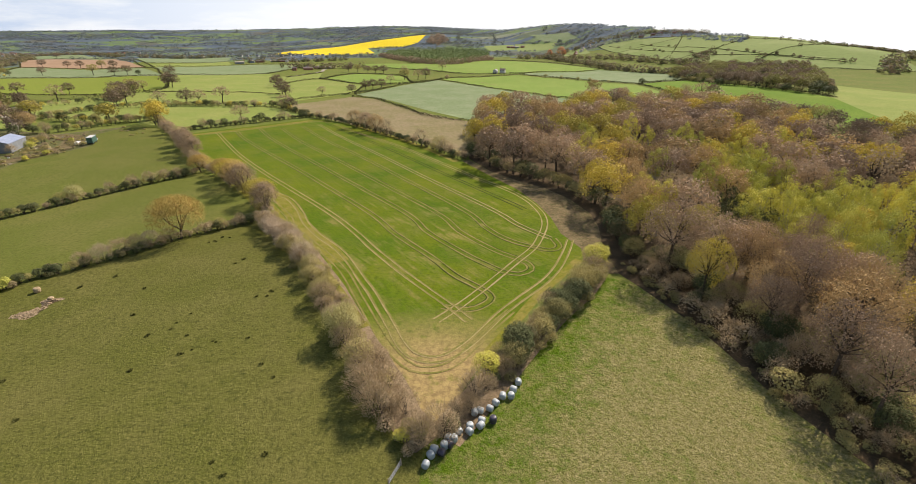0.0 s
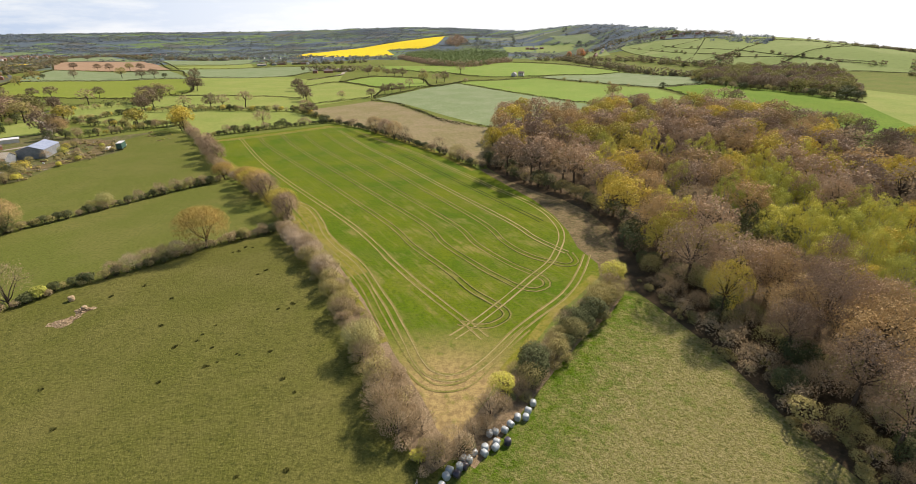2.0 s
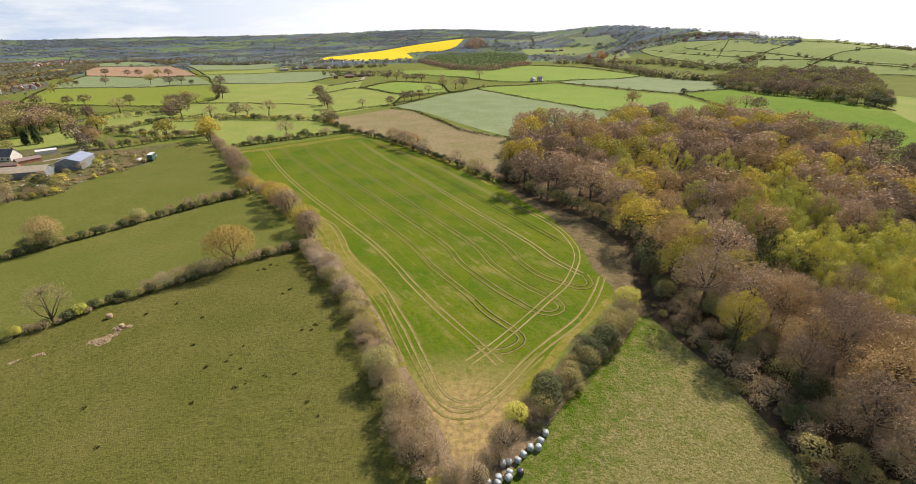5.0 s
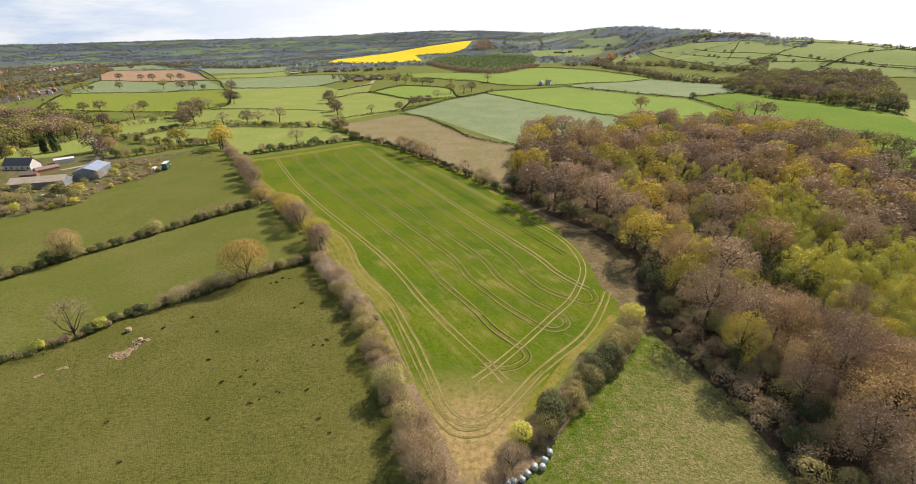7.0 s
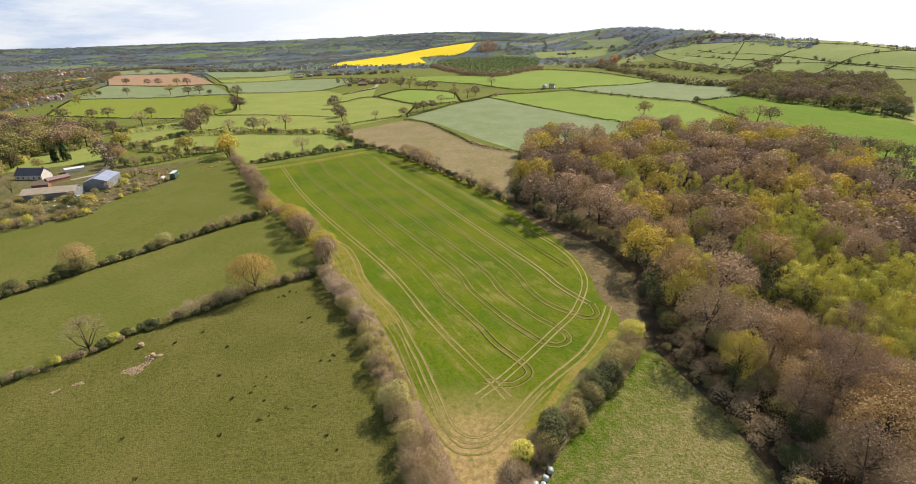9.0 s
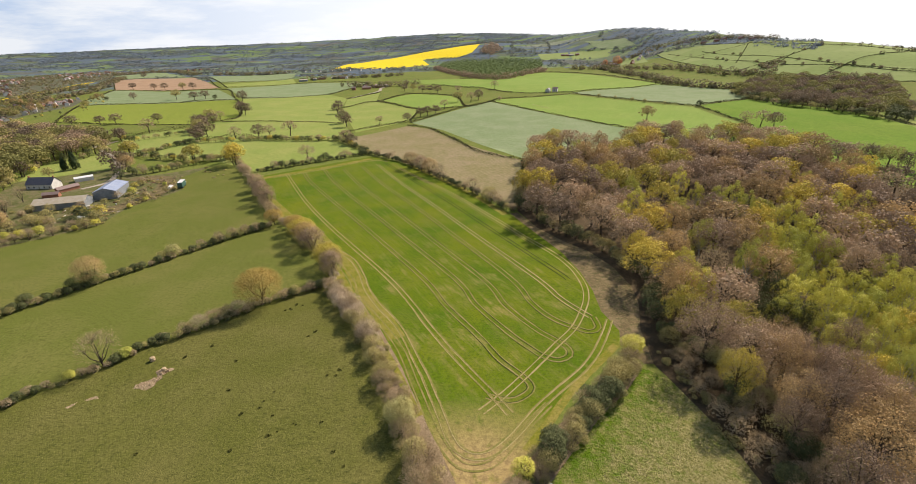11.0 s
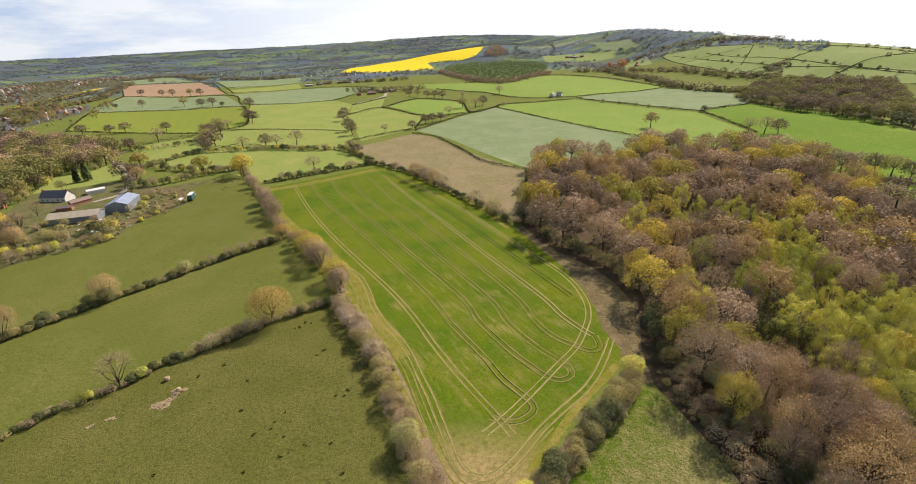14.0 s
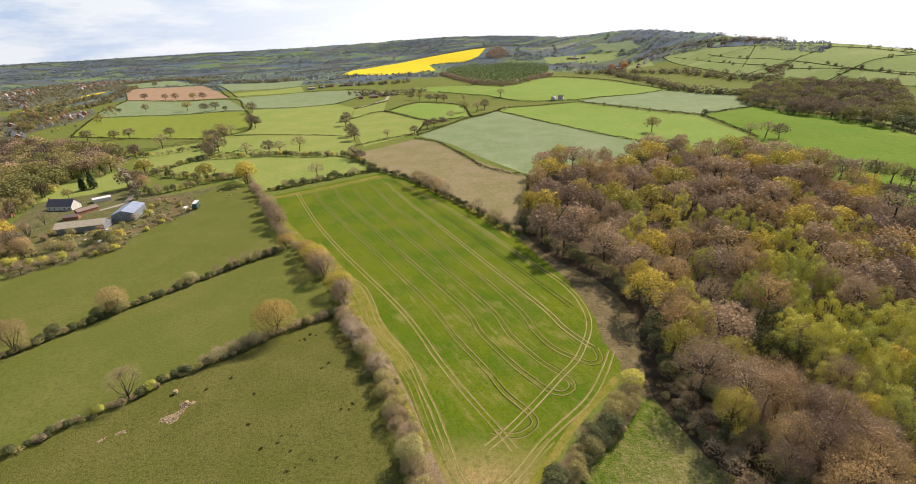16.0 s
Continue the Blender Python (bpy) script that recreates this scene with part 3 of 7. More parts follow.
# name, material, label, outline in metres
FIELDS = [
    ("wheat_field", "wheat", "green field of young wheat with tramlines",
     [(-146, 250), (-91, 299), (-64, 279), (-22, 224), (2, 188), (13, 163), (20, 148), (24.5, 133), (26.5, 121), (27, 110), (30, 101), (29, 95), (17, 80), (9, 67), (2, 55), (-2, 46), (-4.5, 43.5), (-9, 50), (-15, 62), (-28, 85), (-50, 117), (-68, 142), (-94, 175), (-120, 206)]),
    ("bare_headland", "earth", "trodden bare headland beside the wood",
     [(2, 188), (13, 163), (20, 148), (24.5, 133), (26.5, 121), (27, 110), (30, 101), (29, 95), (33, 88), (35, 88), (35.5, 102), (38, 114), (38.5, 124), (35.5, 137), (29.5, 149), (21.5, 158), (12.5, 172), (5, 190)]),
    ("wood_floor", "litter", "leaf litter on the floor of the wood",
     [(5, 192), (12.5, 172), (21.5, 158), (29.5, 149), (35.5, 137), (38.5, 124), (38, 114), (35.5, 102), (35, 88), (37, 83), (42, 69), (44, 58), (45, 50), (49, 38), (55, 24), (95, 22), (265, 120), (240, 192), (180, 226), (178, 272), (162, 338), (97, 352), (68, 308), (50, 313), (26, 318), (13, 290), (8, 240)]),
    ("near_pasture", "pasture", "grazed pasture with tussocks and spilt hay",
     [(-4.5, 42), (-9, 48.5), (-15, 60), (-28, 83.5), (-50, 116), (-55, 121), (-66, 113), (-74, 105.5), (-80, 97.5), (-91, 87.5), (-96.5, 79), (-105, 68.5), (-116, 54.5), (-150, 15), (-150, -40), (-6, -40)]),
    ("hedged_pasture", "pasture_lit", "grazed pasture between two hedges",
     [(-53, 119.5), (-68, 141), (-88, 167), (-100, 171), (-110, 158), (-120, 143.5), (-127, 132.5), (-135, 120), (-145, 103.5), (-158, 81.5), (-187, 40), (-150, 15), (-116, 55), (-105, 69), (-96.5, 79.5), (-91, 88), (-80, 98), (-74, 106), (-66, 113.5), (-55, 121.5)]),
    ("farm_pasture", "pasture_lit", "grazed pasture beside the farmyard",
     [(-93, 171), (-117, 201), (-148, 244), (-160, 262), (-190, 277), (-197, 250), (-178, 224), (-188, 196), (-182, 172), (-206, 143), (-240, 100), (-190, 40), (-158, 82), (-145, 104), (-135, 120.5), (-127, 133), (-120, 144), (-110, 158.5), (-100, 171.5)]),
    ("rough_meadow", "meadow", "rough meadow of green and straw-dry grass",
     [(-5, 39), (-3, 43), (2, 50), (8, 61), (17, 75), (28, 88), (33, 86), (38, 82), (43, 68), (45, 58), (45, 50), (49, 38), (58, 10), (60, -40), (-6, -40)]),
    ("farmyard", "yard", "weedy farmyard with rubble and scrub",
     [(-192, 275), (-197, 250), (-179, 226), (-186, 198), (-181, 172), (-204, 143), (-240, 150), (-275, 200), (-300, 240), (-262, 270), (-220, 255)]),
    ("farm_paddock", "lush", "green paddock behind the farmhouse", [(-300, 242), (-330, 290), (-335, 335), (-322, 330), (-272, 290), (-240, 262), (-262, 271)]),
    ("strip_pasture", "lush", "green strip of pasture between hedges",
     [(-158, 262), (-131, 283), (-98, 308), (-135, 349), (-173, 355), (-250, 369), (-268, 339), (-273, 309), (-200, 290)]),
    ("upper_pasture", "lush", "green pasture behind a hedge",
     [(-280, 315), (-268, 341), (-250, 372), (-175, 359), (-135, 353), (-140, 392), (-160, 440), (-250, 450), (-316, 436), (-343, 419), (-359, 391)]),
    ("oak_pasture", "lush", "green pasture with scattered trees",
     [(-140, 394), (-160, 440), (-250, 451), (-316, 438), (-298, 494), (-383, 649), (-401, 680), (-348, 706), (-290, 750), (-240, 690), (-207, 565)]),
    ("drilled_field", "ploughed", "brown-green field freshly drilled",
     [(-130, 361), (-93, 424), (-68, 406), (-36, 346), (9, 288), (8, 240), (4, 193), (-22, 231), (-64, 280), (-91, 309)]),
    ("barley_field", "silver", "pale silvery green field of barley",
     [(-93, 441), (-23, 592), (104, 386), (92, 325), (63, 276), (28, 262), (12, 289), (-20, 338), (-56, 400)]),
    ("lone_tree_field", "bright", "bright green field with one tree",
     [(-21, 596), (-8, 619), (79, 633), (185, 498), (192, 391), (150, 345), (110, 376)]),
    ("valley_field", "deep", "large bright green field beyond the wood",
     [(195, 505), (267, 564), (300, 440), (290, 366), (250, 260), (195, 215), (170, 268), (155, 343), (194, 391)]),
    ("lane_field", "lush", "green field beside the wood",
     [(299, 440), (380, 480), (420, 300), (300, 180), (200, 190), (250, 260), (290, 366)]),
    ("barley_field", "silver", "pale green field of barley below the hill",
     [(83, 646), (222, 761), (310, 647), (267, 568), (193, 509)]),
    ("bright_field", "bright", "bright green field below the conifers",
     [(-222, 985), (-97, 960), (102, 1121), (235, 763), (82, 652), (10, 676), (-44, 762), (-143, 883)]),
    ("striped_field", "striped", "green field with drill lines",
     [(-525, 491), (-650, 656), (-404, 667), (-300, 496), (-320, 452), (-390, 472)]),
    ("barley_field", "silver", "pale green field with a row of trees",
     [(-728, 750), (-829, 930), (-561, 873), (-416, 687), (-404, 670), (-650, 660)]),
    ("tilled_field", "tilled", "bare pinkish brown tilled field", [(-1177, 1329), (-930, 1348), (-579, 911), (-829, 933)]),
    ("barley_field", "silver", "pale green field by the houses", [(-1432, 1625), (-1313, 1742), (-1000, 1414), (-1181, 1364)]),
    ("barley_field", "silver", "pale green field by the houses", [(-904, 1362), (-624, 1371), (-542, 1175), (-664, 1051)]),
    ("bright_field", "lush", "narrow yellowish green field", [(-630, 995), (-542, 1169), (-459, 1004), (-564, 914)]),
    ("barley_field", "silver", "pale green field by the farm", [(-548, 885), (-459, 998), (-280, 940), (-290, 752), (-348, 708), (-401, 682)]),
    ("paddock", "lush", "yellow-green paddock by the farm", [(-236, 677), (-207, 754), (-179, 629), (-205, 570)]),
    ("paddock", "lush", "yellow-green paddock with a few trees", [(-205, 562), (-179, 625), (-100, 526), (-97, 452), (-132, 390)]),
    ("paddock", "bright", "green paddock among hedges", [(-172, 638), (-146, 719), (-77, 664), (-49, 546), (-98, 531)]),
    ("rape_field", "rape", "field of rape in full yellow flower", [(-574, 1533), (-621, 1834), (-461, 2051), (-320, 2080), (-120, 1990), (-136, 1774), (-161, 1724), (-185, 1695), (-272, 1722), (-305, 1708), (-251, 1528), (-320, 1498), (-415, 1433)]),
    ("rape_field", "rape", "strip of yellow rape by the village", [(-930, 780), (-1010, 905), (-1096, 1060), (-1180, 1222), (-1212, 1310), (-1165, 1232), (-1079, 1076), (-994, 920), (-912, 790)]),
    ("village_ground", "garden", "gardens and verges among the houses",
     [(-960, 790), (-1260, 790), (-1540, 1000), (-1900, 1450), (-1950, 1930), (-1720, 1960), (-1140, 1830), (-1300, 1770), (-1440, 1630), (-1230, 1380), (-1230, 1330), (-1190, 1222), (-1020, 905)]),
    ("village_ground", "garden", "gardens among the houses of the near village", [(-600, 480), (-640, 560), (-662, 655), (-735, 752), (-790, 800), (-900, 760), (-860, 640), (-720, 500)]),
    ("hill_field", "hill", "pale green field below the ridge", [(205, 1748), (327, 1623), (290, 1506), (192, 1550)]),
    ("hill_field", "hill", "pale green field below the ridge", [(93, 1695), (200, 1745), (188, 1587), (102, 1531)]),
    ("hill_field", "silver", "pale field on the ridge side", [(270, 1871), (383, 1729), (378, 1547), (295, 1690)]),
    ("hill_field", "hill", "green field among trees below the hill", [(287, 1413), (341, 1322), (322, 1189), (274, 1236)]),
    ("hill_pasture", "hill", "hillside pastures divided by hedges",
     [(361, 1277), (451, 1245), (520, 1110), (600, 960), (640, 760), (540, 560), (470, 624), (433, 731), (385, 876), (361, 1114)]),
]


def lay_ground():
    """One sheet to the horizon, its seams on the field edges, and each field as a thin sheet on it."""
    rng = np.random.default_rng(3)
    pts = []
    for lo_x, hi_x, lo_y, hi_y, s in ((-260, 240, -60, 460, 7.0), (-1300, 900, -300, 2250, 45.0), (-5000, 2600, 0, 4900, 90.0), (-5400, 5400, -2000, 5400, 300.0)):
        gx, gy = np.meshgrid(np.arange(lo_x, hi_x, s), np.arange(lo_y, hi_y, s))
        g = np.stack([gx.ravel(), gy.ravel()], 1) + rng.uniform(-0.2 * s, 0.2 * s, (gx.size, 2))
        if s > 10:
            g = g[~((g[:, 0] > -262) & (g[:, 0] < 242) & (g[:, 1] > -62) & (g[:, 1] < 462))]
        if s > 50:
            g = g[~((g[:, 0] > -1300) & (g[:, 0] < 900) & (g[:, 1] > -300) & (g[:, 1] < 2250))]
        if s > 100:
            g = g[~((g[:, 0] > -5000) & (g[:, 0] < 2600) & (g[:, 1] > 0) & (g[:, 1] < 4900))]
        pts += [Vector(p) for p in g]
    edges = []
    outlines = []
    for name, m, label, outline in FIELDS:
        fine = flat(outline, 8.0 if max(p[1] for p in outline) < 500 else 40.0)
        outlines.append(fine)
        k = len(pts)
        pts += [Vector(p) for p in fine]
        edges += [(k + i, k + (i + 1) % len(fine)) for i in range(len(fine))]
    from mathutils.geometry import delaunay_2d_cdt
    vs, _, fs, _, _, _ = delaunay_2d_cdt(pts, edges, [], 0, 1e-3)
    xy = np.array([(v[0], v[1]) for v in vs])
    z = height(xy[:, 0], xy[:, 1])
    tri = np.array(fs)
    mid = xy[tri].mean(1)
    v3 = np.column_stack([xy, z])
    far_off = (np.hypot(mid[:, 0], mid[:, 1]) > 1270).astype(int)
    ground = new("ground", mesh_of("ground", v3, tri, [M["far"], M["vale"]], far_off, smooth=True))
    tagged(ground, "rolling grassy farmland reaching the horizon", "ground", kind="structure")
    taken = np.zeros(len(tri), bool)
    for (name, m, label, outline), fine in zip(FIELDS, outlines):
        pick = inside(mid, fine) & ~taken
        taken |= pick
        used, inv = np.unique(tri[pick].ravel(), return_inverse=True)
        sheet = v3[used] + (0, 0, 0.05)
        ob = new(name, mesh_of(name, sheet, inv.reshape(-1, 3), [M[m]], smooth=True))
        tagged(ob, label, "field", kind="structure")


lay_ground()


def along(points, step):
    """Points every step metres on a smooth open line through the given ones, with the direction there."""
    p = np.array(points, float)
    ext = np.vstack([2 * p[0] - p[1], p, 2 * p[-1] - p[-2]])
    out = []
    for i in range(1, len(ext) - 2):
        a, b, c, d = ext[i - 1:i + 3]
        n = max(2, int(np.linalg.norm(c - b) / step))
        t = np.linspace(0, 1, n, endpoint=False)[:, None]
        out.append(0.5 * (2 * b + (c - a) * t + (2 * a - 5 * b + 4 * c - d) * t ** 2 + (3 * b - a - 3 * c + d) * t ** 3))
    out = np.vstack(out + [p[-1:]])
    way = np.gradient(out, axis=0)
    return out, way / np.linalg.norm(way, axis=1)[:, None]

# ---- plants ----
class Build:
    """Gathers tubes, leaves and twigs for one mesh."""

    def __init__(self, seed):
        self.rng = np.random.default_rng(seed)
        self.v, self.f, self.n = [], [], 0

    def add(self, verts, faces):
        self.v.append(np.asarray(verts, float))
        self.f += [tuple(i + self.n for i in face) for face in faces]
        self.n += len(verts)

    def tube(self, line, radii, sides=5, join=None):
        """A tapering tube; join: a vertex of the stem that it grows from. Returns a vertex at its end."""
        line = [np.asarray(p, float) for p in line]
        rings = []
        for i, p in enumerate(line):
            d = line[min(i + 1, len(line) - 1)] - line[max(i - 1, 0)]
            d = d / (np.linalg.norm(d) + 1e-9)
            u = np.cross(d, (0.3, 0.9, 0.1) if abs(d[2]) > 0.7 else (0, 0, 1))
            u /= np.linalg.norm(u)
            w = np.cross(d, u)
            a = np.arange(sides) * 2 * np.pi / sides
            rings.append(p + radii[i] * (np.cos(a)[:, None] * u + np.sin(a)[:, None] * w))
        faces = [(i * sides + j, i * sides + (j + 1) % sides, (i + 1) * sides + (j + 1) % sides, (i + 1) * sides + j)
                 for i in range(len(line) - 1) for j in range(sides)]
        first = self.n
        self.add(np.vstack(rings), faces)
        if join is not None:
            self.f.append((join, first, first + 1))
        return self.n - 1

    def leaves(self, centres, size, spread=0.4, out=None, hug=1.0):
        """A small leaf spray, one triangle, at each centre; out: the ways that the sprays face, hug: how strictly."""
        c = np.asarray(centres, float)
        n = len(c)
        face = self.rng.normal(size=(n, 3))
        face /= np.linalg.norm(face, axis=1)[:, None]
        if out is not None:
            face = face * 0.5 + hug * out / (np.linalg.norm(out, axis=1)[:, None] + 1e-9)
        u = np.cross(face, self.rng.normal(size=(n, 3)))
        u /= np.linalg.norm(u, axis=1)[:, None] + 1e-9
        w = np.cross(face, u)
        w /= np.linalg.norm(w, axis=1)[:, None] + 1e-9
        s = size * self.rng.uniform(1 - spread, 1 + spread, (n, 1))
        q = np.stack([c - u * s * 0.47 - w * s * 0.3, c + u * s * 0.5 - w * s * 0.27, c + w * s * 0.55], 1).reshape(-1, 3)
        self.add(q, [(3 * i, 3 * i + 1, 3 * i + 2) for i in range(n)])

    def twigs(self, starts, ways, length, width):
        """Thin tapering twigs."""
        s, d = np.asarray(starts, float), np.asarray(ways, float)
        n = len(s)
        d = d / (np.linalg.norm(d, axis=1)[:, None] + 1e-9)
        w = np.cross(d, self.rng.normal(size=(n, 3)))
        w = w / (np.linalg.norm(w, axis=1)[:, None] + 1e-9) * width
        L = length * self.rng.uniform(0.5, 1.3, (n, 1))
        q = np.stack([s - w, s + w, s + d * L], 1).reshape(-1, 3)
        self.add(q, [(3 * i, 3 * i + 1, 3 * i + 2) for i in range(n)])

    def mesh(self, name, mats):
        return mesh_of(name, np.vstack(self.v), self.f, mats)


def crown_points(rng, n, r, h, base, lumps=9, rough=0.25):
    """Points in a rounded, lumpy crown, most of them near its outside."""
    d = rng.normal(size=(n, 3))
    d /= np.linalg.norm(d, axis=1)[:, None]
    d[:, 2] = np.where(d[:, 2] < -0.35, -d[:, 2], d[:, 2])
    bumps = rng.normal(size=(lumps, 3))
    bumps /= np.linalg.norm(bumps, axis=1)[:, None]
    swell = 1 - rough + rough * np.clip((d @ bumps.T).max(1) * 2.0 - 0.75, 0, 1.15)
    k = swell * rng.uniform(0.2, 1.0, n) ** 0.3
    p = d * k[:, None] * (r, r, h)
    p[:, 2] += base
    return p


def tree(name, seed, tall, wide, leaf, kind, n_tip=46, n_leaf=620, size=0.32, n_twig=420, clear=0.25, lumps=15, taper=0.0, clump=1.15):
    """One tree: trunk with limbs, and a crown. kind: bare, leafy or airy. Returns the thing at the origin."""
    rng = np.random.default_rng(seed)
    n_leaf, size = int(1.5 * n_leaf), 0.92 * size
    root = new(name)
    wood, crown = Build(seed), Build(seed + 1)
    r = wide / 2
    half = tall * (1 - clear) / 2
    mid = tall - half
    lean = rng.normal(0, 0.03 * tall, 2)
    fork = np.array([lean[0], lean[1], tall * max(0.14, clear + 0.12)])
    girth = 0.022 * tall + 0.06
    stem = wood.tube([(0, 0, -0.4), (0, 0, 0.3), fork * (0.5, 0.5, 0.5), fork], [girth * 1.6, girth * 1.05, girth * 0.9, girth * 0.75], 7)
    tips = crown_points(rng, n_tip, r * 0.9, half * 0.92, mid)
    n_limb = 6
    ends, limbs = [], []
    for i in range(n_limb):
        a = i * 2 * np.pi / n_limb + rng.uniform(-0.4, 0.4)
        e = np.array([math.cos(a) * r * 0.5, math.sin(a) * r * 0.5, mid + half * rng.uniform(-0.25, 0.45)])
        if i == 0:
            e = np.array([lean[0], lean[1], mid + half * 0.5])
        ends.append(e)
        bend = fork * 0.5 + e * 0.5 + rng.normal(0, 0.06 * r, 3) + (0, 0, -0.04 * tall)
        limbs.append(wood.tube([fork - (0, 0, 0.5), bend, e], [girth * 0.55, girth * 0.38, girth * 0.2], 5, stem))
    ends = np.array(ends)
    for t in tips:
        k = np.argmin(np.linalg.norm(ends - t, axis=1))
        e = ends[k]
        wood.tube([e, (e + t) / 2 + rng.normal(0, 0.06 * r, 3), t], [girth * 0.17, girth * 0.1, girth * 0.03], 3, limbs[k])
    spread = 0.11 * r + 0.3
    if n_twig:
        s = crown_points(rng, n_twig, r * 0.92, half * 0.94, mid, 14, 0.34)
        way = (s - (lean[0], lean[1], mid - half * 0.3)) / (r, r, half) + rng.normal(0, 0.5, (n_twig, 3))
        crown.twigs(s, way, 0.07 * wide + 0.2, 0.02 + 0.0016 * wide)
    if n_leaf:
        if kind == "leafy":
            p = crown_points(rng, n_leaf, r, half, mid, lumps, 0.5)
        else:
            p = tips[rng.integers(0, n_tip, n_leaf)] + rng.normal(0, spread * clump, (n_leaf, 3))
        p[:, :2] *= (1 + taper * 0.3 - taper * np.clip((p[:, 2] - mid) / half, -0.6, 1))[:, None]
        p[:, 2] = np.maximum(p[:, 2], 0.4)
        crown.leaves(p, size, 0.4, (p - (lean[0], lean[1], mid - half * 0.3)) / (r, r, half))
    for part_name, made, m in (("trunk", wood, M["bark"]), ("crown", crown, M[leaf])):
        ob = new(part_name, made.mesh(part_name, [m]))
        ob.parent = root
    return root


def wood_tree(name, seed, leaf, wide, tall, deep, n_puff, n_leaf, size, fuzz=0.3, bark="bark", lean=0.3, shell=0.4, hug=0.4):
    """A tree of a closed wood: a clean stem and a domed crown of many puffs, lit on top and open below."""
    b, wood = Build(seed), Build(seed + 1)
    rng = b.rng
    root = new(name)
    r, mid = wide / 2, tall - deep
    girth = 0.02 * tall + 0.05
    k = np.arange(n_puff) + 0.5
    up = 1 - 1.62 * k / n_puff
    a = k * 2.39996 + rng.uniform(-0.4, 0.4, n_puff)
    flat_r = np.sqrt(1 - up * up) * (1.0 if shell > 0.2 else 1.1 - 0.35 * up)
    d = np.stack([np.cos(a) * flat_r, np.sin(a) * flat_r, up], 1)
    loose = 1.2 if shell < 0.2 else 1.0
    at = d * (r, r, deep) * rng.uniform(0.60 * loose, 0.84 * loose, (n_puff, 1))
    puff = r / loose * rng.uniform(0.28, 0.46, n_puff) * (28 / n_puff) ** 0.4
    i = rng.integers(0, n_puff, n_leaf)
    way = rng.normal(size=(n_leaf, 3)) + d[i] * 1.1 + (0, 0, 0.25)
    way /= np.linalg.norm(way, axis=1)[:, None]
    p = at[i] + way * (puff[i] * rng.uniform(1 - fuzz, 1 + 0.4 * fuzz, n_leaf))[:, None] + (0, 0, mid)
    n_shell = int(shell * n_leaf)  # the sprays between the puffs
    ball = rng.normal(size=(n_shell, 3))
    ball /= np.linalg.norm(ball, axis=1)[:, None]
    ball[:, 2] = np.where(ball[:, 2] < -0.6, -ball[:, 2], ball[:, 2])
    p[:n_shell] = ball * (r, r, deep) * rng.uniform(0.55, 1.0 - 0.5 * (1 - shell) + 0.2, (n_shell, 1)) + (0, 0, mid)
    way[:n_shell] = ball
    if fuzz > 0.4:  # bare trees: fine twigs stand out of the crown
        k = rng.integers(0, n_leaf, n_leaf // 4)
        b.twigs(p[k] * (0.95, 0.95, 1.0), way[k] + d[i[k]] * 0.6 + rng.normal(0, 0.3, (len(k), 3)), 0.12 * wide, 0.05 * size)
        p, way = p[: int(0.92 * n_leaf)], way[: int(0.92 * n_leaf)]
    b.leaves(p, size, 0.45, way, hug)
    fork = np.array([rng.normal(0, lean), rng.normal(0, lean), mid - deep * 0.55])
    stem = wood.tube([(0, 0, -0.5), (0, 0, 0.4), fork * (0.4, 0.4, 0.55), fork], [girth * 1.5, girth, girth * 0.85, girth * 0.7], 6)
    for j in range(0, n_puff, max(1, n_puff // 9)):
        e = at[j] + (0, 0, mid)
        wood.tube([fork - (0, 0, 0.3), fork * 0.45 + e * 0.55 + rng.normal(0, 0.05 * r, 3), e * (1.0, 1.0, 1.0)], [girth * 0.5, girth * 0.28, girth * 0.07], 4, stem)
    for part_name, made, m in (("trunk", wood, M[bark]), ("crown", b, M[leaf])):
        ob = new(part_name, made.mesh(part_name, [m]))
        ob.parent = root
    return root


def bush(name, seed, leaf, wide=3.0, tall=2.4, n_leaf=320, size=0.23, n_twig=90):
    """A bush: a bundle of stems in an uneven mound of twigs and leaves, one mesh."""
    rng = np.random.default_rng(seed)
    n_leaf, size = int(1.5 * n_leaf), 0.92 * size
    b = Build(seed)
    tops = crown_points(rng, 10, wide * 0.42, tall * 0.45, tall * 0.5)
    stem = b.tube([(0, 0, -0.3), (0, 0, 0.1)], [0.12, 0.07], 3)
    for t in tops:
        b.tube([(rng.normal(0, 0.2), rng.normal(0, 0.2), -0.2), t * (0.5, 0.5, 0.6), t], [0.05, 0.035, 0.012], 3, stem)
    n_stem = len(b.f)
    p = crown_points(rng, n_leaf, wide * 0.5, tall * 0.52, tall * 0.48, 8, 0.4)
    p[:, 2] = np.maximum(p[:, 2], 0.06)
    b.leaves(p, size, 0.4, (p - (0, 0, tall * 0.2)) / (wide, wide, tall))
    if n_twig:
        s = crown_points(rng, n_twig, wide * 0.44, tall * 0.46, tall * 0.5, 8, 0.4)
        b.twigs(s, s - (0, 0, tall * 0.2) + rng.normal(0, 0.4, s.shape), 0.22 * tall, 0.018)
    index = np.ones(len(b.f), int)
    index[:n_stem] = 0
    me = mesh_of(name, np.vstack(b.v), b.f, [M["bark"], M[leaf]], index)
    return new(name, me)


